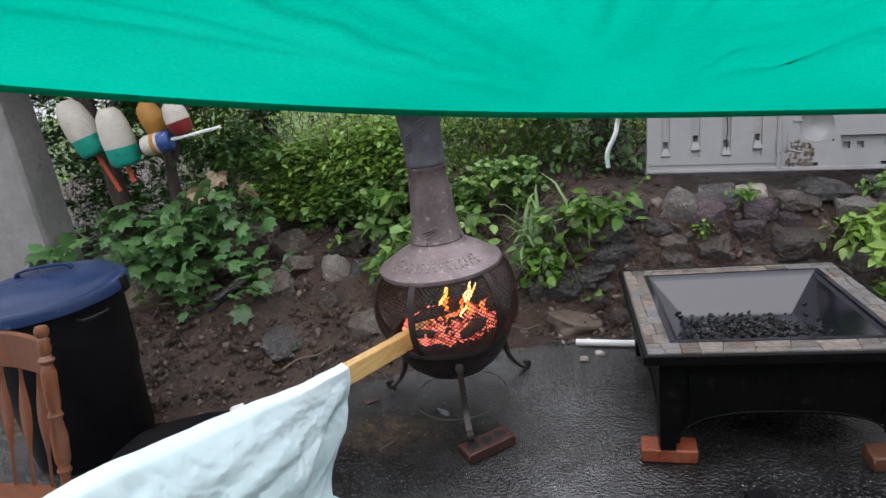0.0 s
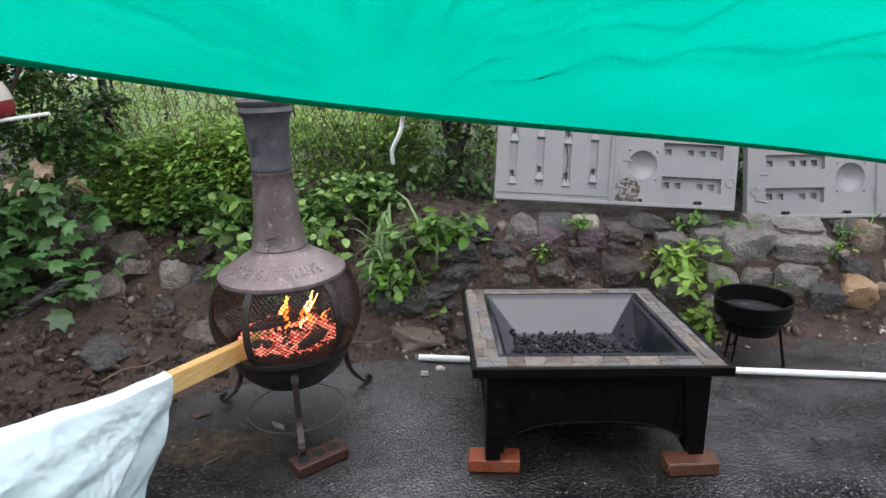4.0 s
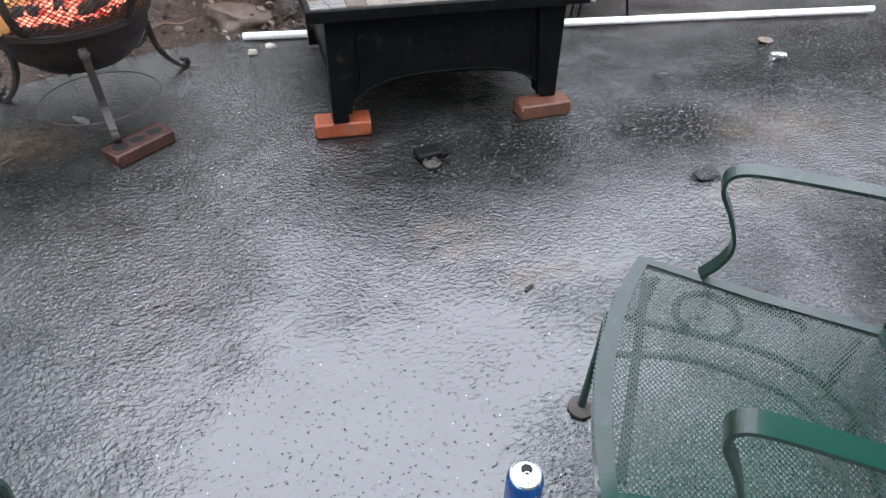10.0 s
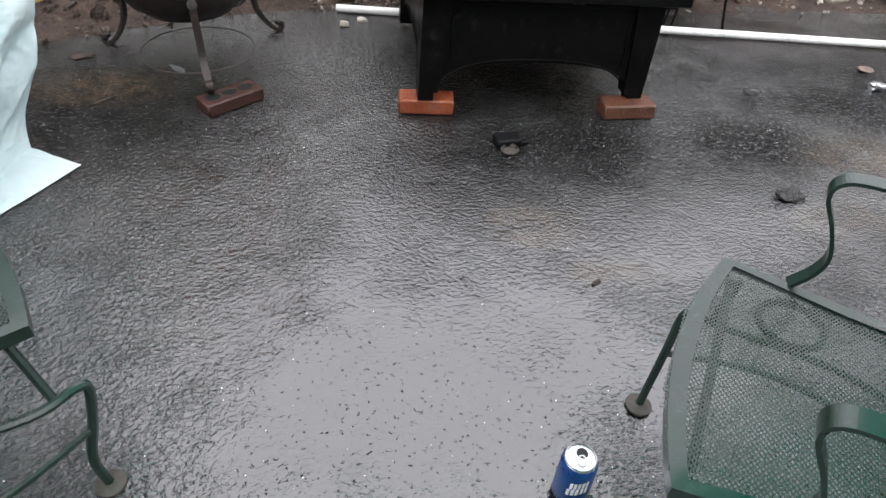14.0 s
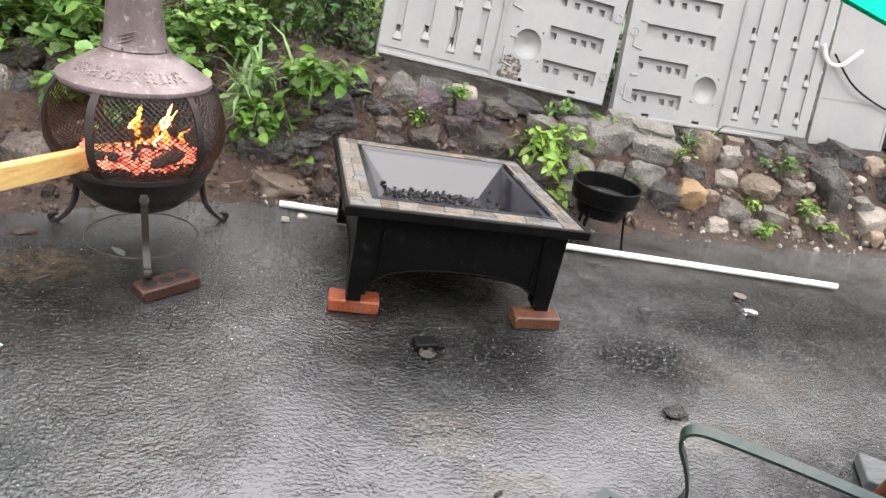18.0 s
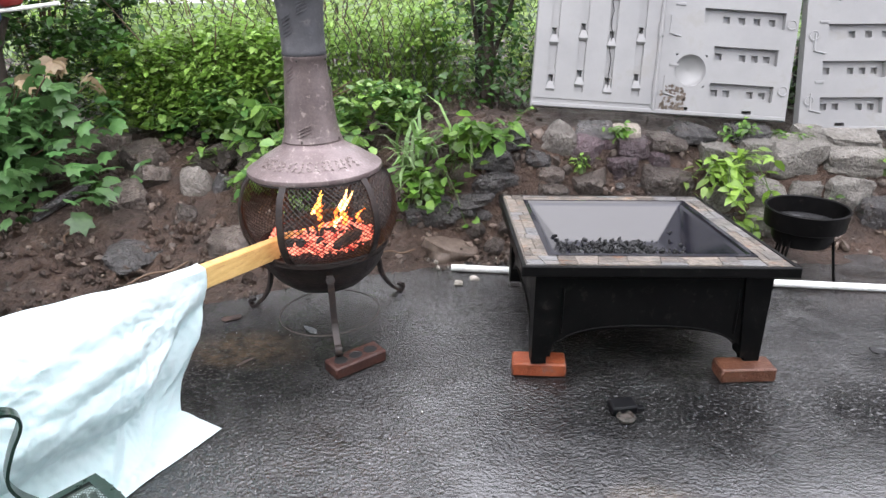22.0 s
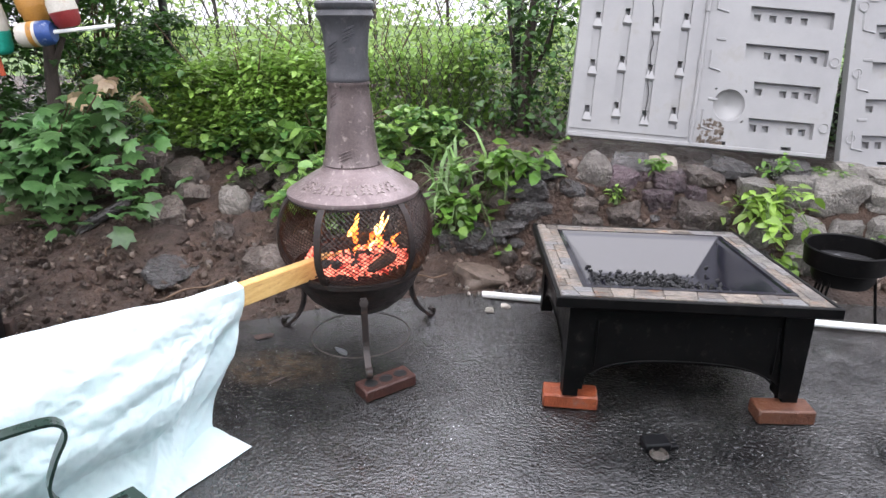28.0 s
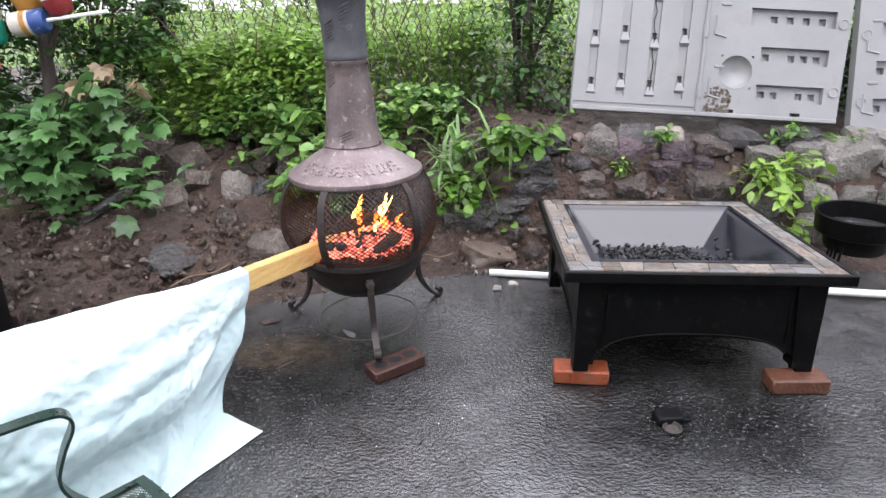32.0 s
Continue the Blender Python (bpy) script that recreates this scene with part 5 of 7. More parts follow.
def plastic_sheet():
    """A sheet thrown over the board, hanging to the ground on both sides."""
    ridge = spline([(-1.045, -0.035, 0.490), (-1.13, -0.21, 0.522), (-1.225, -0.41, 0.556), (-1.325, -0.64, 0.592), (-1.415, -0.83, 0.640), (-1.50, -1.00, 0.655), (-1.60, -1.20, 0.64)], 32)
    foot = spline([(-0.972, -0.245, 0.006), (-1.035, -0.355, 0.006), (-1.115, -0.485, 0.006), (-1.19, -0.66, 0.006), (-1.27, -0.84, 0.006), (-1.36, -1.03, 0.006), (-1.46, -1.24, 0.006)], 32)
    g, rows = Geo(), 110
    n = len(ridge)
    out = Vector((0.90, -0.42, 0.0))
    for i, (r, f) in enumerate(zip(ridge, foot)):
        s = i / (n - 1)
        for k in range(-10, rows + 1):
            if k < 0:
                u = -k / 10
                p = Vector((r.x - 0.10 * u - 0.025, r.y + 0.05 * u, r.z - 0.50 * u * (0.6 + 0.4 * s)))
                p.x += 0.02 * math.sin(9 * s + 3 * u)
            else:
                u = k / rows
                p = Vector((r.x, r.y, r.z + (f.z - r.z) * min(1.0, u / 0.87)))
                k1, r2, f2 = smooth(0.02, 0.38, s), Vector((r.x, r.y, 0)), Vector((f.x, f.y, 0))
                waist = Vector((-0.091, -0.118, 0)) * (1 - k1) + (f2 - r2) * 0.62 * k1
                p += waist * (smooth(0.05, 0.87, u) if u < 0.87 else 1.0)
                p += (f2 - r2 - waist) * max(0.0, (u - 0.87) / 0.13)
                belly = smooth(0.04, 0.42, s) * (0.085 * math.sin(math.pi * min(1.0, u * 1.6)) ** 0.8 - 0.045 * math.exp(-((u - 0.70 + 0.1 * s) / 0.12) ** 2))
                diag = 0.0
                for c, k2, wd, am in ((0.20, 2.1, 0.12, 0.024), (0.42, 1.9, 0.08, -0.034), (0.66, 2.3, 0.06, 0.014), (0.05, 0.7, 0.05, -0.014), (0.30, 0.35, 0.05, -0.016)):
                    q = (u - c - k2 * (s - 0.10) + 0.06 * noise.noise((s * 6, c * 9, 0)) + 0.25 * s * s) / wd
                    diag += am * math.exp(-abs(q) ** 1.4) * smooth(0.05, 0.25, u)
                rough = 0.006 - 0.014 * abs(noise.noise((s * 6 + u * 3, u * 4.0 - s * 3, 12.0))) - 0.009 * abs(noise.noise((s * 13 - u * 5, u * 7 + s * 4, 3.0))) - 0.009 * abs(noise.noise((s * 30 + u * 8, u * 15 - s * 8, 7.0))) - 0.006 * abs(noise.noise((s * 66 - u * 14, u * 34 + s * 9, 5.0)))
                lip = 0.032 * smooth(0.0, 0.03, u) * smooth(0.75, 0.35, u)
                edge = smooth(0.93, 0.80, u)
                p += out * (lip + belly + (diag + rough) * smooth(0.02, 0.12, u) * (0.3 + 0.7 * smooth(0.0, 0.08, s))) * (0.06 + 0.94 * edge)
                p.z += (-0.012 * math.sin(math.pi * s * 3) + 0.005 * noise.noise((s * 15, 2.0, 0))) * max(0.0, 1 - 1.3 * u)
                p.z = max(p.z, 0.006 + 0.010 * abs(noise.noise((s * 30, u * 14, 4.0))) * smooth(1.0, 0.95, u))
            g.v.append(tuple(p))
    w = rows + 11
    g.f = [(i * w + k, (i + 1) * w + k, (i + 1) * w + k + 1, i * w + k + 1) for i in range(n - 1) for k in range(w - 1)]
    return tagged(g.make("plastic_sheet", "sheet", None, "", True, "", 0.0015), "crumpled pale blue-white plastic sheet draped over a board", "plastic sheet")


plastic_sheet()


# ---- green tarp overhead ----
def tarp_edge(x):
    """The tarp's sagging front edge: its y and z over x."""
    u = max(x, -1.3)
    return -1.263 + 0.315 * u - 0.082 * u * u, 1.402 - 0.171 * x + 0.035 * u * u - 0.021 * u ** 3 + 0.005 * math.sin(5.1 * x)


def green_tarp():
    g, nx, ny = Geo(), 90, 40
    for j in range(ny + 1):
        v = j / ny
        for i in range(nx + 1):
            x = -2.0 + 3.38 * i / nx
            y0, z0 = tarp_edge(x)
            y = y0 - 1.4 * v
            z = z0 + 0.62 * v - 0.16 * v * v
            fan = math.atan2(x - 0.1, 0.25 + 1.1 * v)
            z += (0.016 * abs(math.sin(11 * fan)) + 0.010 * noise.noise((x * 5, v * 14, 0)) + 0.02 * noise.noise((x * 1.6, v * 4, 3))) * smooth(0.0, 0.04, v)
            g.v.append((x, y, z))
    w = nx + 1
    g.f = [(j * w + i, j * w + i + 1, (j + 1) * w + i + 1, (j + 1) * w + i) for j in range(ny) for i in range(nx)]
    root = tagged(g.make("tarp", "green_tarp", None, "", True), "wrinkled bright green tarp stretched overhead", "tarp")
    def above(x, v):
        """A point just above the tarp."""
        fan = math.atan2(x - 0.1, 0.25 + 1.1 * v)
        y0, z0 = tarp_edge(x)
        dz = (0.016 * abs(math.sin(11 * fan)) + 0.010 * noise.noise((x * 5, v * 14, 0)) + 0.02 * noise.noise((x * 1.6, v * 4, 3))) * smooth(0.0, 0.04, v)
        return Vector((x, y0 - 1.4 * v, z0 + 0.62 * v - 0.16 * v * v + dz + 0.009))
    rng = random.Random(31)
    for k in range(19):
        a = -1.15 + 2.3 * k / 18 + rng.uniform(-0.05, 0.05)
        r0, r1 = rng.uniform(0.03, 0.12), rng.uniform(0.35, 0.9)
        pts = []
        for r in np.linspace(r0, r1, 16):
            x = -0.16 + 1.5 * r * math.sin(a) + 0.006 * math.sin(23 * r + k)
            pts.append(above(x, max(0.0, min(0.98, r * math.cos(a)))))
        w = rng.uniform(0.0012, 0.0024)
        Geo().tube(pts, [w * (0.25 + 0.75 * math.sin(math.pi * u)) for u in np.linspace(0, 1, 16)], 4).make("fold", "green_tarp", root, "", True)
    for x in (-1.96, 1.34):
        q = above(x, 0.98)
        Geo().tube([(q.x, q.y, 0.0), (q.x, q.y, q.z - 0.011)], 0.014, 8).make("pole", "aluminium", root, "thin metal pole")
    hem = Geo().tube([(x, tarp_edge(x)[0] - 0.004, tarp_edge(x)[1] - 0.002) for x in np.linspace(-2.0, 1.38, 90)], 0.003, 5)
    hem.make("hem", "green_tarp", root)
    return root


green_tarp()


# ---- rubbish bin ----
def rubbish_bin():
    root = thing("rubbish_bin", "round black plastic rubbish bin with a navy blue lid", "bin", pose(-2.43, 0.22, 0, 0, 0, 20) @ Matrix.Diagonal((1.01, 1.01, 1.135, 1)))
    body = [(0, 0.0), (0.235, 0.0), (0.245, 0.012), (0.262, 0.30), (0.268, 0.31), (0.268, 0.33), (0.274, 0.34), (0.290, 0.63), (0.305, 0.635), (0.305, 0.655), (0.285, 0.66), (0.27, 0.62), (0.24, 0.02), (0, 0.02)]
    Geo().lathe(body, 44).make("body", "can_black", root)
    lid = [(0.318, 0.640), (0.326, 0.640), (0.327, 0.668), (0.318, 0.680), (0.295, 0.684), (0.285, 0.696), (0.270, 0.708), (0.16, 0.728), (0.0, 0.736)]
    lid_ob = Geo().lathe(lid, 48).make("lid", "lid_blue", root, "navy blue domed lid", thick=0.003)
    Geo().tube(spline([(-0.11, 0.05, 0.722), (-0.10, 0.05, 0.748), (0.0, 0.05, 0.756), (0.10, 0.05, 0.748), (0.11, 0.05, 0.722)], 5), 0.01, 4, (0.03, 0.008, (0, 1, 0))).make("handle", "lid_blue", lid_ob)
    for a in (-40, 140):
        m = pose(0, 0, 0, 0, 0, a)
        Geo().tube(spline([(0.30, -0.06, 0.60), (0.335, -0.05, 0.60), (0.345, 0, 0.60), (0.335, 0.05, 0.60), (0.30, 0.06, 0.60)], 4), 0.008, 6, m=m).make("grip", "can_black", root)
    Geo().box((0.33, 0.0, 0.655), (0.018, 0.05, 0.06), pose(0, 0, 0, 0, 0, -5), 0.004).make("lid_latch", "can_black", root)
    return root


rubbish_bin()


# ---- wooden chairs ----
def turned(prof, m):
    return Geo().lathe(prof, 14, m)


POST = [(r, 0.85 * z) for r, z in [(0, 0), (0.014, 0), (0.015, 0.03), (0.012, 0.06), (0.019, 0.075), (0.014, 0.09), (0.020, 0.11), (0.022, 0.19), (0.014, 0.245), (0.020, 0.26), (0.014, 0.275), (0.018, 0.30), (0.020, 0.40),
        (0.013, 0.425), (0.021, 0.44), (0.013, 0.455), (0.0175, 0.48), (0.014, 0.49), (0.016, 0.505), (0.012, 0.512), (0.017, 0.522), (0.0185, 0.535), (0.014, 0.548), (0, 0.552)]]
LEG = [(0, 0), (0.013, 0), (0.015, 0.06), (0.020, 0.13), (0.013, 0.15), (0.022, 0.165), (0.014, 0.18), (0.022, 0.22), (0.024, 0.30), (0.015, 0.345), (0.022, 0.36), (0.016, 0.375), (0.018, 0.42), (0, 0.425)]


def spindle_chair(m, label):
    root = thing("wooden_chair", label, "chair", m, "wooden chairs")
    seat = Geo()
    outline = [(0.21 * math.copysign(abs(math.cos(a)) ** 0.55, math.cos(a)), 0.20 * math.copysign(abs(math.sin(a)) ** 0.55, math.sin(a))) for a in np.linspace(0, 2 * math.pi, 33)[:-1]]
    n = len(outline)
    for z, k in ((0.405, 0.93), (0.412, 0.98), (0.430, 1.0), (0.438, 0.98), (0.440, 0.93), (0.432, 0.55)):
        seat.v += [(x * k, y * k, z) for x, y in outline]
    for i in range(5):
        seat.f += [(i * n + j, i * n + (j + 1) % n, (i + 1) * n + (j + 1) % n, (i + 1) * n + j) for j in range(n)]
    seat.f += [tuple(range(n))[::-1], tuple(range(5 * n, 6 * n))]
    seat.make("seat", "oak", root)
    for sx in (-1, 1):
        for sy in (-1, 1):
            a, b = Vector((sx * 0.205, sy * 0.20, 0)), Vector((sx * 0.150, sy * 0.140, 0.41))
            q = (b - a).to_track_quat("Z", "Y").to_matrix().to_4x4()
            turned(LEG, Matrix.Translation(a) @ q).make("leg", "oak", root)
        a, b = Vector((sx * 0.19, -0.17, 0.435)), Vector((sx * 0.215, -0.25, 0.93))
        turned(POST, Matrix.Translation(a) @ (b - a).to_track_quat("Z", "Y").to_matrix().to_4x4()).make("back_post", "oak", root, "turned back post with a ball finial")
    for y in (-0.19, 0.19):
        Geo().tube([(-0.185, y * 0.92, 0.17), (0, y * 0.92, 0.17), (0.185, y * 0.92, 0.17)], [0.008, 0.012, 0.008], 8).make("stretcher", "oak", root)
    rail, k = Geo(), 14
    for i in range(k + 1):
        u = -1 + 2 * i / k
        y = -0.232 - 0.035 * (1 - u * u)
        hi, lo = 0.845 + 0.022 * (1 - u * u), 0.76 + 0.010 * math.cos(3 * u)
        rail.v += [(u * 0.205, y, lo), (u * 0.205, y - 0.018, lo), (u * 0.205, y - 0.024, hi), (u * 0.205, y - 0.006, hi)]
    rail.f = [(4 * i + j, 4 * i + (j + 1) % 4, 4 * i + 4 + (j + 1) % 4, 4 * i + 4 + j) for i in range(k) for j in range(4)]
    rail.make("top_rail", "oak", root, "curved top rail")
    for i in range(5):
        u = -0.66 + 0.33 * i
        a, b = Vector((u * 0.19, -0.185, 0.435)), Vector((u * 0.205, -0.244 - 0.03 * (1 - u * u), 0.775))
        pts = [a.lerp(b, v) for v in np.linspace(0, 1, 12)]
        wide = [0.012 + 0.030 * max(0, math.sin(math.pi * min(1, max(0, (v - 0.28) / 0.62)))) ** 1.3 for v in np.linspace(0, 1, 12)]
        g = Geo()
        for p, w in zip(pts, wide):
            g.v += [(p.x - w / 2, p.y, p.z), (p.x, p.y - 0.006, p.z), (p.x + w / 2, p.y, p.z), (p.x, p.y + 0.006, p.z)]
        g.f = [(4 * i2 + j, 4 * i2 + (j + 1) % 4, 4 * i2 + 4 + (j + 1) % 4, 4 * i2 + 4 + j) for i2 in range(11) for j in range(4)]
        g.make("spindle", "oak", root, "arrow-shaped spindle")
    return root


spindle_chair(pose(-1.87, -0.85, 0, 0, 0, 178) @ Matrix.Scale(1.055, 4), "orange-stained wooden chair with arrow spindles beside the bin")
stool = spindle_chair(pose(1.750, -1.13, 0, 0, 0, 82), "orange-stained wooden chair with a blue barrel on its seat")


def barrel():
    root = thing("barrel", "bright blue ribbed plastic barrel standing on a wooden chair", "barrel", pose(1.735, -1.22, 0.442))
    prof = [(0, 0), (0.22, 0), (0.262, 0.012), (0.276, 0.04), (0.280, 0.17), (0.274, 0.178), (0.274, 0.188), (0.281, 0.196), (0.283, 0.235), (0.276, 0.243), (0.276, 0.252), (0.283, 0.26),
            (0.285, 0.55), (0.278, 0.56), (0.278, 0.57), (0.284, 0.58), (0.280, 0.80), (0.265, 0.84), (0.22, 0.86), (0.21, 0.85), (0, 0.845)]
    Geo().lathe(prof, 48).make("body", "barrel_blue", root)
    for x in (-0.11, 0.11):
        Geo().lathe([(0, 0.02), (0.03, 0.018), (0.032, 0)], 14, pose(x, 0, 0.846)).make("bung", "barrel_blue", root)
    return root


barrel()


# ---- patio chairs ----
def patio_chair(m, label, foot):
    """A wrought steel armchair: +y is its front, its seat's front middle at the origin."""
    root = thing("patio_chair", label, "chair", m, "green patio chairs")
    hw, bw, dep, z = 0.2425, 0.186, 0.39, 0.385

    def front(u):
        return 0.038 * (1 - u * u)
    edge = [(u * hw, front(u), z) for u in np.linspace(-1, 1, 13)]
    loop = edge + [(bw + (hw - bw) * 0.5, -dep / 2, z), (bw, -dep, z)] + [(u * bw, -dep - 0.02 * (1 - u * u), z) for u in np.linspace(0.6, -0.6, 5)] + [(-bw, -dep, z), (-bw - (hw - bw) * 0.5, -dep / 2, z)]
    fr = Geo()
    c = Vector((0, -dep / 2, z))
    k = len(loop)
    for p in loop:
        p = Vector(p)
        d = (c - p)
        d.z = 0
        d.normalize()
        fr.v += [tuple(p), tuple(p + d * 0.026 + Vector((0, 0, 0.002))), tuple(p + d * 0.024 - Vector((0, 0, 0.004))), tuple(p - Vector((0, 0, 0.024)))]
    fr.f = [(4 * i + j, 4 * i + (j + 1) % 4, 4 * ((i + 1) % k) + (j + 1) % 4, 4 * ((i + 1) % k) + j) for i in range(k) for j in range(4)]
    fr.f = [q[::-1] for q in fr.f]
    fr.make("seat_frame", "chair_green", root)

    def mesh_field(name, x_of, rows, cell, place):
        g = Geo()
        v0 = 0
        for j in range(rows):
            for s in (1, -1):
                lo, hi = x_of(j)
                n = int((hi - lo) / cell)
                for i in range(n + 1):
                    x = lo + i * cell
                    y = (j + 0.5 + s * (0.5 if i % 2 else 0.08) * 0.92)
                    for e in (-1, 1):
                        g.v.append(place(x, y + e * 0.15))
                for i in range(n):
                    a = v0 + 2 * i
                    g.f.append((a, a + 2, a + 3, a + 1))
                v0 = len(g.v)
        return g.make(name, "chair_mesh", root, "expanded metal mesh", False, thick=0.0012)
    step = 0.0074
    rows = int((dep + 0.03) / step)
    mesh_field("seat_mesh", lambda j: (-(hw - 0.024 - (hw - bw) * max(0, j * step - 0.05) / dep) * min(1.0, 0.45 + j * 0.14), (hw - 0.024 - (hw - bw) * max(0, j * step - 0.05) / dep) * min(1.0, 0.45 + j * 0.14)), rows, 0.0047,
               lambda x, y: (x, 0.040 - y * step, z - 0.003))
    # back: two uprights, top rail, mesh
    def back(u, h):
        lean = 0.10 * h + 0.12 * h * h
        return Vector((u * (bw + 0.012 + 0.022 * smooth(0.0, 0.2, h)), -dep - 0.005 - lean, z - 0.01 + h))
    top = 0.55
    path = [back(-1, h) for h in np.linspace(0, top - 0.07, 7)] + [back(-0.93, top - 0.02), back(-0.75, top)] + [back(u, top + 0.012 * (1 - u * u)) for u in np.linspace(-0.5, 0.5, 5)] + [back(0.75, top), back(0.93, top - 0.02)] + [back(1, h) for h in np.linspace(top - 0.07, 0, 7)]
    Geo().tube(path, 0.0095, 8).make("back_frame", "chair_green", root)
    inner = [back(-0.80, h) for h in np.linspace(0.13, top - 0.08, 6)] + [back(-0.66, top - 0.045), back(0.66, top - 0.045)] + [back(0.80, h) for h in np.linspace(top - 0.08, 0.13, 6)]
    Geo().tube(inner, 0.008, 8, closed=True).make("inner_frame", "chair_green", root)
    brow = int((top - 0.18) / step)
    mesh_field("back_mesh", lambda j: (-0.155, 0.155), brow, 0.0047, lambda x, y: tuple(back(x / (bw + 0.012), 0.13 + y * step)))
    for sx in (-1, 1):
        arm = spline([(sx * (hw - 0.012), -0.104, z - 0.004), (sx * (hw - 0.010), -0.130, z + 0.035), (sx * (hw - 0.008), -0.138, z + 0.075), (sx * (hw - 0.010), -0.118, z + 0.130), (sx * (hw - 0.012), -0.094, z + 0.176),
                      (sx * (hw - 0.012), -0.098, z + 0.203), (sx * (hw - 0.010), -0.130, z + 0.214), (sx * (hw - 0.006), -0.23, z + 0.212), (sx * (hw - 0.002), -0.34, z + 0.206), (sx * hw, -0.42, z + 0.200), (sx * (hw - 0.02), -0.462, z + 0.206)], 6)
        Geo().strap(arm, 0.030, 0.006, (1, 0, 0.0)).make("arm", "chair_green", root, "flat curved steel arm", False)
        fx, fy, bend = foot
        lg = spline([(0.0, -dep - 0.006, 0.250), (sx * 0.100, -dep - 0.002, 0.250), (sx * 0.178, -0.328, 0.250), (sx * 0.216, -0.215, 0.250), (sx * bend, -0.06, 0.250), (sx * bend, 0.008, 0.254), (sx * bend, 0.026, 0.240),
                     (sx * (0.6 * bend + 0.4 * fx), 0.6 * 0.024 + 0.4 * fy, 0.17), (sx * (0.25 * bend + 0.75 * fx), fy - 0.004, 0.09), (sx * fx, fy, 0.010)], 6)
        leg = Geo().tube(lg, 0.0085, 8).make("front_leg", "chair_green", root)
        Geo().lathe([(0, 0.014), (0.011, 0.013), (0.016, 0.009), (0.027, 0.007), (0.028, 0.003), (0.026, 0), (0, 0)], 16, pose(sx * fx, fy, 0)).make("foot_glide", "rubber", leg, "grey plastic foot glide")
        Geo().tube([(sx * (hw - 0.030), -0.035, z - 0.02), (sx * (bend - 0.004), -0.022, 0.255)], 0.0075, 8).make("strut", "chair_green", root)
        Geo().tube([(sx * (bw - 0.02), -dep + 0.04, z - 0.02), (sx * 0.160, -0.345, 0.250)], 0.0075, 8).make("strut", "chair_green", root)
        lg = spline([(sx * 0.150, -0.352, 0.248), (sx * (bw + 0.004), -dep - 0.03, 0.19), (sx * (bw + 0.012), -dep - 0.05, 0.11), (sx * (bw + 0.018), -dep - 0.06, 0.018)], 6)
        leg = Geo().tube(lg, 0.0085, 8).make("rear_leg", "chair_green", root)
        Geo().lathe([(0, 0.014), (0.011, 0.013), (0.016, 0.009), (0.027, 0.007), (0.028, 0.003), (0.026, 0), (0, 0)], 16, pose(sx * (bw + 0.018), -dep - 0.06, 0)).make("foot_glide", "rubber", leg, "grey plastic foot glide")
        low = spline([(sx * (0.5 * bend + 0.5 * fx), 0.5 * 0.024 + 0.5 * fy, 0.155), (sx * (bend + 0.024), -0.13, 0.150), (sx * (bend + 0.014), -0.25, 0.150), (sx * 0.196, -0.345, 0.150), (sx * 0.11, -0.393, 0.150), (0.0, -0.400, 0.150)], 6)
        Geo().tube(low, 0.0065, 6).make("side_stretcher", "chair_green", root)
        if sx < 0:
            continue
        Geo().tube([(sx * 0.147 + 0.050 * math.cos(a), -0.121 + 0.050 * math.sin(a), z - 0.018) for a in np.linspace(0, 6.283, 29)[:-1]], 0.0065, 6, closed=True).make("under_ring", "chair_green", root, "ornamental ring under the seat")
        Geo().tube(spline([(sx * 0.203, -0.150, z - 0.018), (sx * 0.196, -0.21, z - 0.02), (sx * 0.183, -0.262, z - 0.02), (sx * 0.165, -0.270, z - 0.02)], 5), 0.0060, 6).make("under_scroll", "chair_green", root)
    Geo().strap([(-0.20, -0.018, z - 0.012), (0.20, -0.018, z - 0.012)], 0.014, 0.004, (0, 1, 0)).make("front_crossbar", "chair_green", root, "", False)
    return root


patio_chair(pose(0.3215, -1.367, 0, 0, 0, 56.3), "green steel patio armchair with mesh seat, wet, beside a can", (0.174, 0.038, 0.218))
patio_chair(pose(-0.81, -1.053, 0, 0, 0, -49.5), "green steel patio armchair with mesh seat beside the plastic sheet", (0.282, -0.012, 0.272))


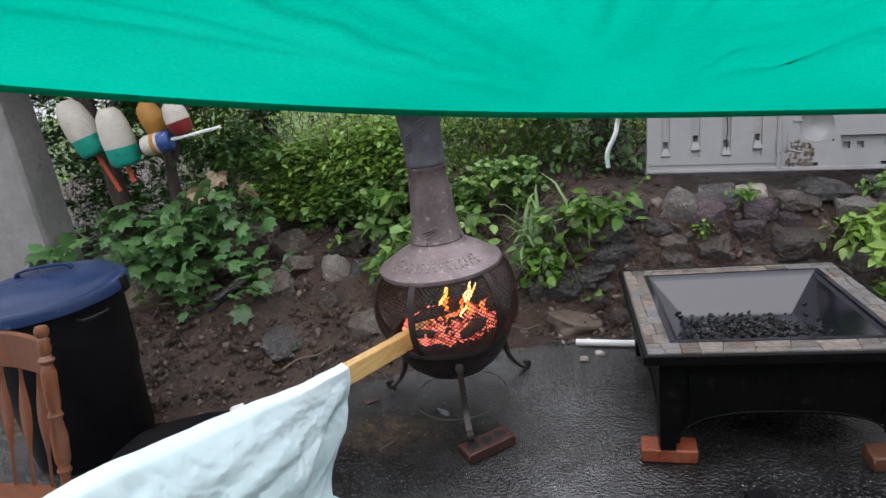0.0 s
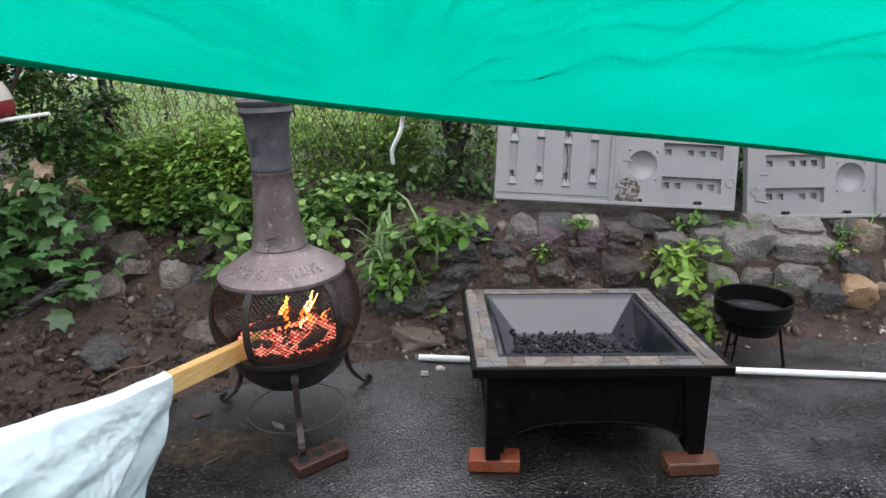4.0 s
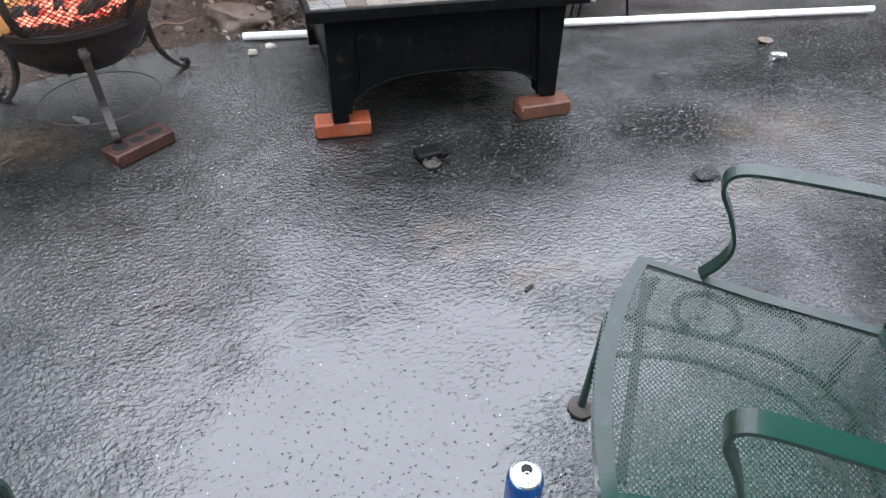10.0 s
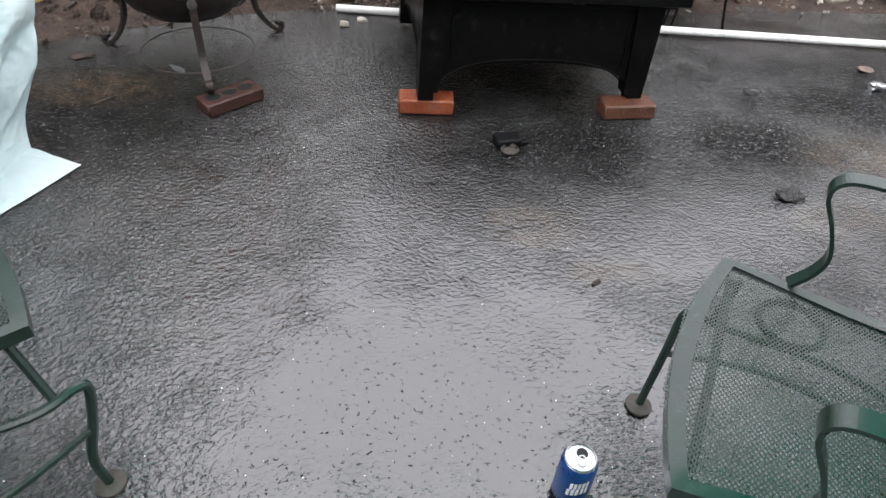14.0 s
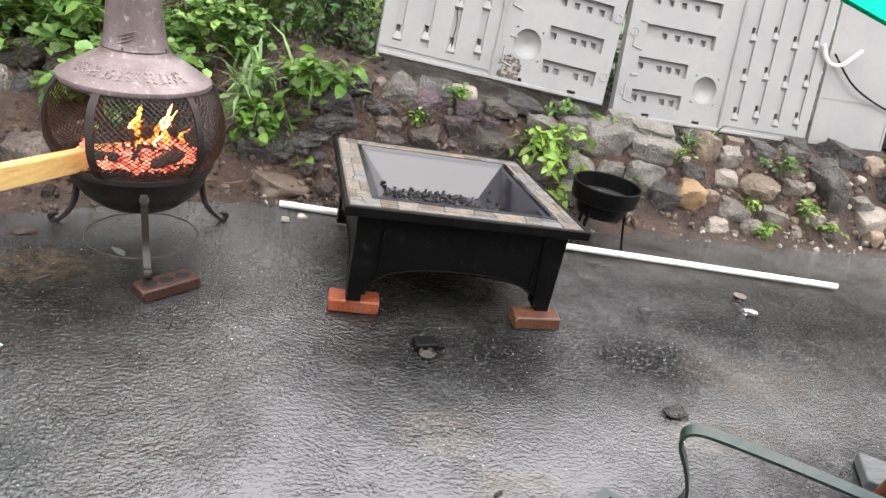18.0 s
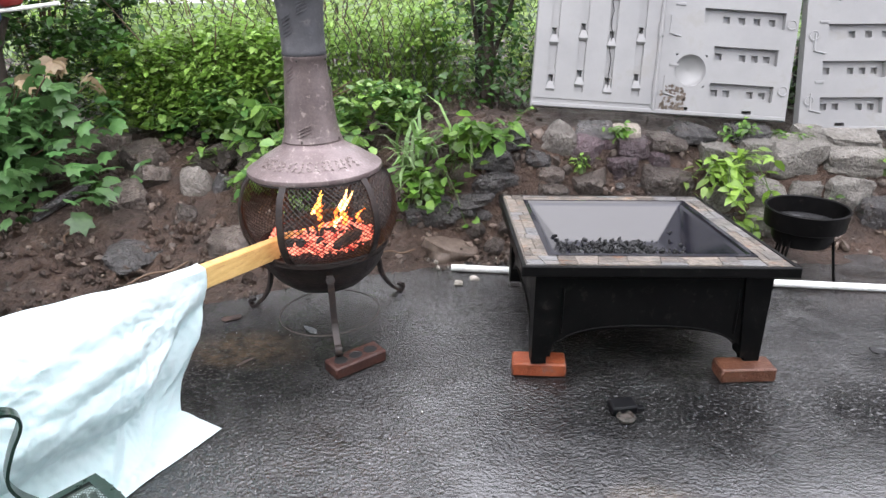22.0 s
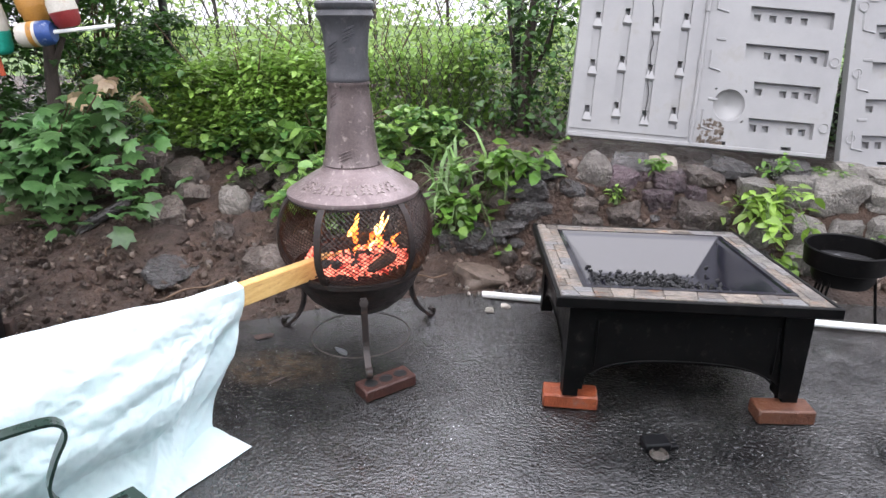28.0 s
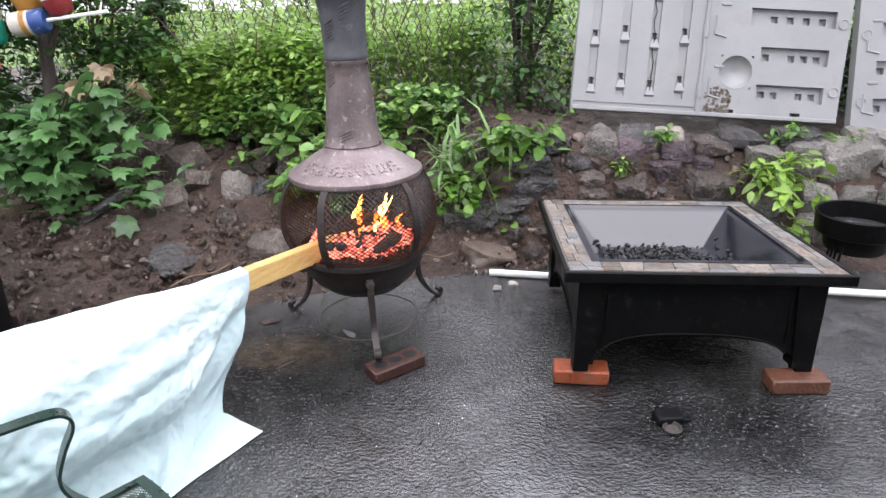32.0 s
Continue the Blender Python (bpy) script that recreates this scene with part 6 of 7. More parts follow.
# ---- drinks can ----
def drinks_can():
    root = thing("drinks_can", "open blue and silver drinks can standing on wet asphalt", "can", pose(0.186, -1.372, 0.0, 0, 0, -14))
    body = [(0, 0.006), (0.020, 0.004), (0.024, 0.0), (0.027, 0.004), (0.033, 0.013), (0.033, 0.104), (0.0318, 0.110), (0.0285, 0.1165)]
    Geo().lathe(body, 32).make("body", "tin_blue", root)
    neck = [(0.0285, 0.1165), (0.027, 0.1185), (0.0275, 0.1215), (0.0262, 0.122), (0.0250, 0.1185), (0.0, 0.1185)]
    top = Geo().lathe(neck, 32).make("top", "aluminium", root, "silver can top with an open mouth")
    Geo().lathe([(0, 0.1192), (0.010, 0.1192), (0.0105, 0.1186)], 16, pose(0.003, 0.010, 0)).make("mouth", "black_hole", top)
    Geo().tube([(0.002 + 0.007 * math.cos(a), -0.006 + 0.010 * math.sin(a), 0.1206) for a in np.linspace(0, 6.283, 17)[:-1]], 0.0015, 5, closed=True).make("tab", "aluminium", top)
    # plain blocks in place of the printed mark
    for z, a0, a1, hgt in ((0.068, -1.95, -0.95, 0.016), (0.046, -2.05, -0.9, 0.018)):
        n = 5
        for i in range(n):
            b0, b1 = a0 + (a1 - a0) * i / n, a0 + (a1 - a0) * (i + 0.72) / n
            g = Geo()
            for r in (0.0329, 0.0336):
                for zz in (z, z + hgt):
                    g.v += [(r * math.cos(b), r * math.sin(b), zz + 0.012 * (b - a0)) for b in np.linspace(b0, b1, 4)]
            g.f = [(8 + j, 9 + j, 13 + j, 12 + j) for j in range(3)] + [(4 + j, 5 + j, 13 + j, 12 + j) for j in range(3)] + [(0 + j, 1 + j, 9 + j, 8 + j) for j in range(3)]
            g.make("mark_bar", "white_ink", root, "plain white printed bar", False)
    return root


drinks_can()


# ---- small grill, pipe ----
def small_grill():
    root = thing("small_grill", "small round black charcoal grill on thin wire legs", "grill", pose(1.397, 0.853, 0, 0, 0, 32) @ Matrix.Diagonal((0.93, 0.93, 1, 1)))
    Geo().lathe([(0, 0.15), (0.08, 0.152), (0.125, 0.165), (0.138, 0.19), (0.14, 0.235), (0.150, 0.238), (0.178, 0.245), (0.183, 0.252), (0.188, 0.325), (0.193, 0.332), (0.188, 0.338), (0.180, 0.334), (0.174, 0.255), (0.0, 0.25)], 40).make("bowl", "black_metal", root)
    Geo().lathe([(0, 0.262), (0.10, 0.264), (0.172, 0.258)], 24).make("ash_layer", "charcoal", root, "wet grey ash in the bowl")
    for a in (-60, 60, 180):
        m = pose(0, 0, 0, 0, 0, a)
        Geo().tube(spline([(0.135, -0.02, 0.20), (0.155, -0.02, 0.10), (0.175, -0.02, 0.006), (0.178, 0.0, 0.006), (0.175, 0.02, 0.006), (0.155, 0.02, 0.10), (0.135, 0.02, 0.20)], 3), 0.0065, 6, m=m).make("leg", "black_metal", root)
    Geo().tube(spline([(0.185, -0.04, 0.30), (0.215, -0.035, 0.30), (0.215, 0.035, 0.30), (0.185, 0.04, 0.30)], 4), 0.005, 6, m=pose(0, 0, 0, 0, 0, -20)).make("handle", "black_metal", root)
    return root


small_grill()

pipe = Geo()
pa, pb = Vector((-0.229, 0.948, 0.021)), Vector((2.672, 0.482, 0.021))
pq = Matrix.Translation(pa) @ (pb - pa).to_track_quat("Z", "Y").to_matrix().to_4x4()
pipe.lathe([(0.0135, 0), (0.0168, 0), (0.0168, (pb - pa).length), (0.0135, (pb - pa).length), (0.0135, 0)], 16, pq)
tagged(pipe.make("pipe", "pvc"), "long straight white plastic pipe lying on the asphalt", "pipe")


# ---- moulded shed panels ----
def recessed_plate(w, h, recs, thick=0.055, depth=0.016):
    """A plate in x and z, its front at y = 0, with rectangular recesses (x0, x1, z0, z1, depth)."""
    xs = sorted({0.0, w} | {v for r in recs for v in r[:2]})
    zs = sorted({0.0, h} | {v for r in recs for v in r[2:4]})
    g = Geo()

    def deep(i, j):
        cx, cz = (xs[i] + xs[i + 1]) / 2, (zs[j] + zs[j + 1]) / 2
        return max([r[4] for r in recs if r[0] < cx < r[1] and r[2] < cz < r[3]] or [0.0])
    nx, nz = len(xs) - 1, len(zs) - 1
    d = {(i, j): deep(i, j) for i in range(nx) for j in range(nz)}

    def quad(*p):
        n = len(g.v)
        g.v += p
        g.f.append((n, n + 1, n + 2, n + 3))
    for i in range(nx):
        for j in range(nz):
            a, x0, x1, z0, z1 = d[i, j], xs[i], xs[i + 1], zs[j], zs[j + 1]
            quad((x0, a, z0), (x1, a, z0), (x1, a, z1), (x0, a, z1))
            b = d.get((i + 1, j), thick)
            if abs(a - b) > 1e-6:
                quad((x1, a, z0), (x1, b, z0), (x1, b, z1), (x1, a, z1))
            b = d.get((i, j + 1), thick)
            if abs(a - b) > 1e-6:
                quad((x0, a, z1), (x1, a, z1), (x1, b, z1), (x0, b, z1))
            if i == 0:
                quad((x0, a, z0), (x0, a, z1), (x0, thick, z1), (x0, thick, z0))
            if j == 0:
                quad((x0, a, z0), (x0, thick, z0), (x1, thick, z0), (x1, a, z0))
    quad((0, thick, 0), (0, thick, h), (w, thick, h), (w, thick, 0))
    return g


def dish_in(root, x, z, r):
    """A shallow round hollow set into a square recess."""
    g, n = Geo(), 28
    prof = [(r, -0.001), (0.95 * r, 0.012), (0.75 * r, 0.030), (0.0, 0.040)]
    for rad, y in prof:
        g.v += [(x + rad * math.cos(2 * math.pi * i / n), y, z + rad * math.sin(2 * math.pi * i / n)) for i in range(n)]
    g.f = [(k * n + i, k * n + (i + 1) % n, (k + 1) * n + (i + 1) % n, (k + 1) * n + i) for k in range(3) for i in range(n)]
    base = len(g.v)
    for i in range(n):
        c, s = math.cos(2 * math.pi * i / n), math.sin(2 * math.pi * i / n)
        k = 1.02 * r / max(abs(c), abs(s))
        g.v.append((x + k * c, -0.001, z + k * s))
    g.f += [(i, (i + 1) % n, base + (i + 1) % n, base + i) for i in range(n)]
    g.make("dish", "panel", root, "shallow round moulded hollow")


def ribbed_leaf(root, x0, w, h):
    recs = []
    n = 4
    for i in range(n):
        c = w * (i + 0.62) / (n + 0.25)
        recs.append((c - 0.022, c + 0.022, 0.085, h - 0.06, 0.012))
        for z in (0.135, 0.375, 0.62, 0.86, 1.1):
            off = 0.03 * (i % 2)
            recs.append((c - 0.012, c + 0.012, z + off, z + off + 0.036, 0.045))
    recs.append((0.01, w - 0.01, 0.028, 0.046, 0.006))
    g = recessed_plate(w, h, recs)
    # splayed pocket feet under each channel
    for i in range(n):
        c = w * (i + 0.62) / (n + 0.25)
        for z in (0.135, 0.375, 0.62):
            z += 0.03 * (i % 2)
            g.add([(c - 0.012, -0.0005, z), (c + 0.012, -0.0005, z), (c + 0.025, -0.007, z - 0.040), (c - 0.025, -0.007, z - 0.040), (c - 0.025, 0.006, z - 0.052), (c + 0.025, 0.006, z - 0.052)],
                  [(0, 3, 2, 1), (3, 4, 5, 2)])
    g.v = [(p[0] + x0, p[1], p[2]) for p in g.v]
    return g.make("ribbed_leaf", "panel", root, "", False)


def slotted_leaf(root, x0, w, h, dish_x, flip):
    recs = []
    for k, z in enumerate((0.095, 0.285, 0.475, 0.665, 0.855, 1.045)):
        a, b = (0.30, 0.90) if k > 1 else ((0.40, 0.88) if not flip else (0.14, 0.60))
        if flip and k > 1:
            a, b = 0.16, 0.80
        recs.append((a * w, b * w, z, z + 0.084, 0.030))
        for i in range(5):
            c = (a + (b - a) * (i + 0.6) / 5.3) * w
            if (i + k) % 5 != 2:
                recs.append((c - 0.018, c + 0.018, z + 0.018, z + 0.052, 0.052))
    zd = 0.235
    recs.append((dish_x * w - 0.084, dish_x * w + 0.084, zd - 0.084, zd + 0.084, 0.045))
    for c in ((0.22, 0.70) if not flip else (0.3, 0.78)):
        recs.append((c * w - 0.026, c * w + 0.026, 0.026, 0.044, 0.05))
    g = recessed_plate(w, h, recs)
    g.v = [(p[0] + x0, p[1], p[2]) for p in g.v]
    leaf = g.make("slotted_leaf", "panel", root, "", False)
    dish_in(leaf, x0 + dish_x * w, zd, 0.084)
    for z in (0.16, 0.50, 0.84):
        xx = x0 + (0.95 if not flip else 0.06) * w
        Geo().lathe([(0.028, -0.004), (0.023, -0.005), (0.020, -0.001), (0, -0.0012)], 18, Matrix.Translation((xx, -0.001, z)) @ pose(0, 0, 0, -90, 0, 0)).make("socket", "panel", leaf, "round moulded socket")
    for z in (0.11, 0.42, 0.72):
        xx = x0 + (0.10 if not flip else 0.11) * w
        Geo().tube([(xx - 0.03, -0.002, z + 0.09), (xx - 0.03, -0.002, z), (xx + 0.03, -0.002, z - 0.012)], 0.006, 5).make("hook_rib", "panel", leaf)
        Geo().box((xx + 0.012, -0.003, z + 0.15), (0.05, 0.006, 0.014), None, 0.002).make("catch", "panel", leaf)
    return leaf


def shed_panel(p0, p1, lean, roll_fix, order, label, height=1.36):
    p0, p1 = Vector(p0), Vector(p1)
    x = (p1 - p0).normalized()
    up = Vector((0, math.sin(radians(lean)), math.cos(radians(lean))))
    y = up.cross(x).normalized()
    up = x.cross(y)
    m = Matrix((x, y, up)).transposed().to_4x4()
    m.translation = p0
    root = thing("shed_panel", label, "plastic panel", m, "shed panels leaning on the fence")
    w = (p1 - p0).length
    a = w * 0.475
    if order == "ribs_first":
        ribbed_leaf(root, 0, a - 0.006, height)
        slotted_leaf(root, a + 0.006, w - a - 0.006, height, 0.24, False)
    else:
        a = w * 0.53
        slotted_leaf(root, 0, a - 0.006, height, 0.80, True)
        ribbed_leaf(root, a + 0.006, w - a - 0.006, height)
    hinge = Geo().tube([(a, -0.004, 0.02), (a, -0.004, height - 0.02)], 0.011, 8)
    for z in (0.1, 0.4, 0.7, 1.0, 1.28):
        hinge.tube([(a, -0.006, z), (a, -0.006, z + 0.07)], 0.0145, 8)
    hinge.make("hinge", "panel", root)
    Geo().box((w / 2, -0.004, 0.012), (w - 0.01, 0.012, 0.022), None, 0.004).make("bottom_lip", "panel", root)
    return root, w


pan_a, wa = shed_panel((0.213, 1.55, 0.698), (1.592, 1.55, 0.582), 13, 0, "ribs_first", "dirty light grey moulded plastic shed panel leaning on the fence, cracked")
pan_b, wb = shed_panel((1.672, 1.55, 0.530), (3.085, 1.55, 0.508), 13, 0, "slots_first", "light grey moulded plastic shed panel with slots, leaning back")
rng0 = random.Random(3)
crack = [(0.40 + 0.012 * math.sin(5 * z) + 0.008 * rng0.uniform(-1, 1) - 0.03 * z, -0.0015, z) for z in np.linspace(0.10, 1.3, 30)]
Geo().tube(crack, 0.0028, 4).make("crack", "black_hole", pan_a, "thin dark crack in the plastic")
blot = Geo()
for _ in range(120):
    x, z, s = 0.69 + 0.13 * rng0.random(), 0.030 + 0.12 * rng0.random() ** 1.7, rng0.uniform(0.002, 0.013)
    blot.add([(x + s * math.cos(a) * rng0.uniform(0.5, 1.2), -0.0022, z + s * math.sin(a) * rng0.uniform(0.5, 1.2)) for a in np.linspace(0, 6.28, 9)[:-1]], [tuple(range(8))])
blot.make("mud_splash", "panel_dark", pan_a, "brown mud and damage near the hinge", False)


def plain_panel():
    root = thing("plain_panel", "flat pale grey plastic sheet with a cable over it", "plastic panel", pose(3.16, 1.60, 0.515, -12, 0, 4))
    g = recessed_plate(0.66, 1.0, [(0.02, 0.64, 0.02, 0.30, 0.004), (0.02, 0.64, 0.33, 0.98, 0.006)], 0.02)
    g.make("plate", "panel", root, "", False)
    Geo().tube(spline([(-0.12, -0.05, 0.62), (-0.06, -0.06, 0.52), (0.04, -0.06, 0.51), (0.14, -0.05, 0.57), (0.20, -0.05, 0.62)], 6), 0.013, 8).make("hose", "pvc", root, "loop of white hose")
    Geo().tube(spline([(0.02, -0.02, 0.58), (0.20, -0.03, 0.42), (0.40, -0.03, 0.33), (0.62, -0.02, 0.27)], 6), 0.007, 6).make("cable", "can_black", root, "dark twisted cable")
    return root


plain_panel()

# a cord end hanging from the tarp's edge
cord = Geo().tube(spline([(-0.130, -1.29, 1.428), (-0.134, -1.27, 1.412), (-0.138, -1.27, 1.396), (-0.147, -1.27, 1.378), (-0.147, -1.27, 1.362)], 6), 0.0024, 7)
tagged(cord.make("cord", "pvc"), "pale cord end hanging from the tarp edge", "cord")


# ---- buoys ----
def buoy(m, prof_top, prof_low, mat_top, mat_low, label, stick=None):
    root = thing("buoy", label, "buoy", m, "lobster buoys on the trunk")
    Geo().lathe(prof_top, 26).make("upper_body", mat_top, root)
    Geo().lathe(prof_low, 26).make("painted_end", mat_low, root)
    if stick:
        Geo().tube([(0, 0, 0.01), (0, 0, -stick)], 0.013, 8).make("stick", "red_stick", root, "red painted stick")
    Geo().tube(spline([(0, 0, 0.31), (0.03, -0.02, 0.36), (0.02, 0.05, 0.42)], 5), 0.004, 6).make("rope", "can_black", root)
    return root


LONG_TOP = [(0.088, 0.11), (0.090, 0.16), (0.084, 0.23), (0.070, 0.29), (0.045, 0.325), (0, 0.335)]
LONG_LOW = [(0, 0), (0.060, 0.0), (0.076, 0.010), (0.084, 0.03), (0.088, 0.11)]
buoy(pose(-2.855, 1.29, 1.205, 6, -14, 0), LONG_TOP, LONG_LOW, "buoy_white", "buoy_green", "worn white lobster buoy with green end and red stick", 0.24)
buoy(pose(-2.665, 1.27, 1.125, 3, -3, 0), LONG_TOP, LONG_LOW, "buoy_white", "buoy_green", "worn white bullet-shaped buoy with a green end", 0.10)
ROUND_TOP = [(0.068, 0.075), (0.066, 0.12), (0.052, 0.165), (0.025, 0.188), (0, 0.19)]
ROUND_LOW = [(0, 0), (0.045, 0.0), (0.060, 0.02), (0.068, 0.075)]
buoy(pose(-2.47, 1.36, 1.275, 4, -14, 0), ROUND_TOP, ROUND_LOW, "buoy_orange", "buoy_orange", "chipped orange buoy hung behind the others")
buoy(pose(-2.30, 1.33, 1.255, 4, -10, 0), ROUND_TOP, ROUND_LOW, "buoy_white", "buoy_red", "small white buoy with a dark red end")
spar = thing("spar_buoy", "striped blue and white buoy on a long pale stick", "buoy", pose(-2.525, 1.27, 1.215, 0, 84, 8), "lobster buoys on the trunk")
Geo().lathe([(0, 0), (0.05, 0), (0.058, 0.02), (0.060, 0.06)], 22).make("white_band", "buoy_white", spar)
Geo().lathe([(0.060, 0.06), (0.061, 0.06), (0.061, 0.085), (0.060, 0.085)], 22).make("tan_band", "buoy_orange", spar)
Geo().lathe([(0.060, 0.085), (0.060, 0.10)], 22).make("pale_band", "buoy_white", spar)
Geo().lathe([(0.060, 0.10), (0.058, 0.15), (0.045, 0.165), (0, 0.167)], 22).make("blue_band", "buoy_blue", spar)
Geo().tube([(0, 0, 0.16), (0.0, 0, 0.46)], 0.010, 8).make("stick", "pvc", spar)


# ---- trees, shrubs, plants ----
def trunk_path(pts, r0, r1, mat, name, parent, n=9):
    q = spline(pts, 6)
    k = len(q)
    rs = [r0 + (r1 - r0) * i / (k - 1) for i in range(k)]
    q = [p + Vector((0.012 * noise.noise((p.z * 5, i * 0.3, 1)), 0.012 * noise.noise((p.z * 5, i * 0.3, 7)), 0)) for i, p in enumerate(q)]
    return Geo().tube(q, rs, n).make(name, mat, parent)


def tree(label, base, limbs, boxes, count, mat, size, seed, outline=OVATE, r=0.05, clump=0.13, name="tree"):
    root = thing(name, label, name.replace("_", " "), pose(*base))
    top = limbs[0]
    trunk_path([(0, 0, -0.15)] + list(top), r, r * 0.35, "bark", "trunk", root)
    for limb in limbs[1:]:
        trunk_path(limb, r * 0.45, r * 0.12, "bark", "limb", root, 6)
    if count:
        leaves("crown", cloud(count, boxes, seed, clump), outline, size, mat, root, seed, label="uneven leafy crown")
    return root


# trunks by the buoys
tree("dark wet tree trunk holding hung buoys", (-2.93, 1.44, 0.36), [[(0.02, 0.0, 0.5), (-0.02, 0.02, 1.0), (-0.08, 0.0, 1.6), (-0.12, 0.05, 2.4), (-0.05, 0.3, 3.6)], [(-0.03, 0, 0.9), (0.25, 0.05, 1.3), (0.5, 0.3, 2.4)], [(-0.1, 0, 1.9), (-0.5, 0.3, 2.6), (-0.8, 0.6, 3.4)]],
     [(-1.0, 0.9, -0.2, 1.2, 1.35, 4.2, 1)], 6500, "leaf_deep", 0.10, 21, OVATE, 0.065)
tree("thin dark stem behind the buoys", (-2.58, 1.50, 0.38), [[(0.0, 0.0, 0.4), (0.03, 0.02, 0.9), (0.0, 0.0, 1.5), (0.05, 0.05, 2.2)], [(0.0, 0, 0.6), (0.2, 0.05, 1.0), (0.5, 0.1, 1.5)]],
     [(-0.5, 0.6, 0.2, 0.7, 0.5, 1.7, 1)], 900, "leaf_deep", 0.06, 22, OVATE, 0.045)
tree("vine-covered dark tree against the fence beside the panels", (0.02, 2.16, 0.5), [[(0.0, 0.0, 0.5), (0.05, 0.02, 1.0), (0.02, 0.0, 1.6), (0.05, 0.1, 2.0)], [(0.0, 0, 0.2), (-0.10, -0.02, 0.7), (-0.14, 0, 1.4)], [(0.0, 0, 0.3), (0.16, -0.02, 0.8), (0.3, 0, 1.5)]],
     [(-0.10, 0.16, -0.15, 0.18, 0.1, 1.5, 1)], 1500, "leaf_deep", 0.055, 23, OVATE, 0.04)


def shrub(label, base, boxes, count, mat, size, seed, outline=OVATE, stems=8, spread=0.5, tall=0.9, clump=0.10, dome=None):
    root = thing("shrub", label, "shrub", pose(*base))
    rng = random.Random(seed)
    for _ in range(stems):
        a, s = rng.uniform(0, 6.28), rng.uniform(0.3, 1.0) * spread
        trunk_path([(0.1 * math.cos(a), 0.05 * math.sin(a), -0.1), (0.5 * s * math.cos(a), 0.3 * s * math.sin(a), tall * 0.5), (s * math.cos(a), 0.5 * s * math.sin(a), tall * rng.uniform(0.8, 1.1))], 0.009, 0.003, "twig", "stem", root, 5)
    points = domes(count // 60, 60, boxes, seed, dome) if dome else cloud(count, boxes, seed, clump)
    leaves("foliage", points, outline, size, mat, root, seed, droop=(-35, 30))
    return root


shrub("dense bright green shrub of small leaves in front of the fence", (-1.70, 2.20, 0.48), [(-0.62, 0.50, -0.22, 0.10, 0.05, 0.66, 3), (-0.25, 0.45, -0.2, 0.1, 0.3, 0.78, 1)], 11500, "leaf", 0.047, 31, OVATE, 14, 0.6, 0.75, 0.075, (0.09, 0.18))
shrub("lush mid-green plants at the foot of the fence", (-1.25, 2.05, 0.48), [(-0.75, 0.80, -0.14, 0.14, -0.02, 0.34, 1)], 3600, "leaf_mid", 0.060, 36, BROAD, 12, 0.6, 0.3, 0.075, (0.06, 0.12))
shrub("deep green shrub tangled into the fence behind the bin", (-2.75, 2.15, 0.45), [(-1.1, 0.55, -0.40, 0.3, -0.05, 1.75, 1)], 13200, "leaf_deep", 0.050, 32, OVATE, 16, 0.6, 1.2, 0.09, (0.08, 0.17))
shrub("green shrub behind the flue against the fence", (-0.62, 2.62, 0.48), [(-0.50, 0.55, -0.1, 0.2, 0.0, 0.72, 1)], 7200, "leaf", 0.045, 33, OVATE, 12, 0.5, 0.6, 0.08, (0.08, 0.16))
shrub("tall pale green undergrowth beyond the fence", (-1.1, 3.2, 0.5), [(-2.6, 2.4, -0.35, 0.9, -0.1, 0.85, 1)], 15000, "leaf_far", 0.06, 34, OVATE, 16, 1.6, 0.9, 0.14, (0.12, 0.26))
shrub("dark undergrowth behind the shed panels", (2.0, 2.5, 0.5), [(-1.6, 2.2, -0.4, 0.5, -0.1, 1.5, 1)], 5000, "leaf_deep", 0.075, 35, OVATE, 10, 1.4, 1.2, 0.14)

# the three at the right are unseen, added to darken the asphalt's reflections
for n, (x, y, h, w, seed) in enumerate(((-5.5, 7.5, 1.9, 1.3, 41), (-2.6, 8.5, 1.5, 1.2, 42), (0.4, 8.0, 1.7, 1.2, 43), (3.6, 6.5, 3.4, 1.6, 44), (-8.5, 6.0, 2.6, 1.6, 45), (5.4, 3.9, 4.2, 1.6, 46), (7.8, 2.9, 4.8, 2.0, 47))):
    tree("pale green tree beyond the fence; the tall right-hand ones added unseen", (x, y, 0.45), [[(0.05, 0, 0.3 * h), (-0.05, 0.1, 0.6 * h), (0.1, 0, h)], [(0, 0, 0.35 * h), (-0.5 * w, 0, 0.6 * h), (-0.8 * w, 0.1, 0.8 * h)], [(0, 0, 0.4 * h), (0.5 * w, 0, 0.62 * h), (0.8 * w, 0.1, 0.85 * h)]],
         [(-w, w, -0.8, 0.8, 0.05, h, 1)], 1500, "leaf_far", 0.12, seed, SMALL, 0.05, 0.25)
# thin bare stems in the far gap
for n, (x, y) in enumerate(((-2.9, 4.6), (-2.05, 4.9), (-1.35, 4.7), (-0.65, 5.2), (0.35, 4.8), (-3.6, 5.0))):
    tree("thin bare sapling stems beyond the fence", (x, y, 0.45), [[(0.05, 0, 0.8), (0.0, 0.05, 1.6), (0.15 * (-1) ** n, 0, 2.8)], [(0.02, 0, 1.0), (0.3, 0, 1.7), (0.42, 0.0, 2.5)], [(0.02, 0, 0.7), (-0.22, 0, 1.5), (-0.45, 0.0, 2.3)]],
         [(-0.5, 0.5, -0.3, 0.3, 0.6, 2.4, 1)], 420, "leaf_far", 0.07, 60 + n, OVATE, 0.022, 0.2)


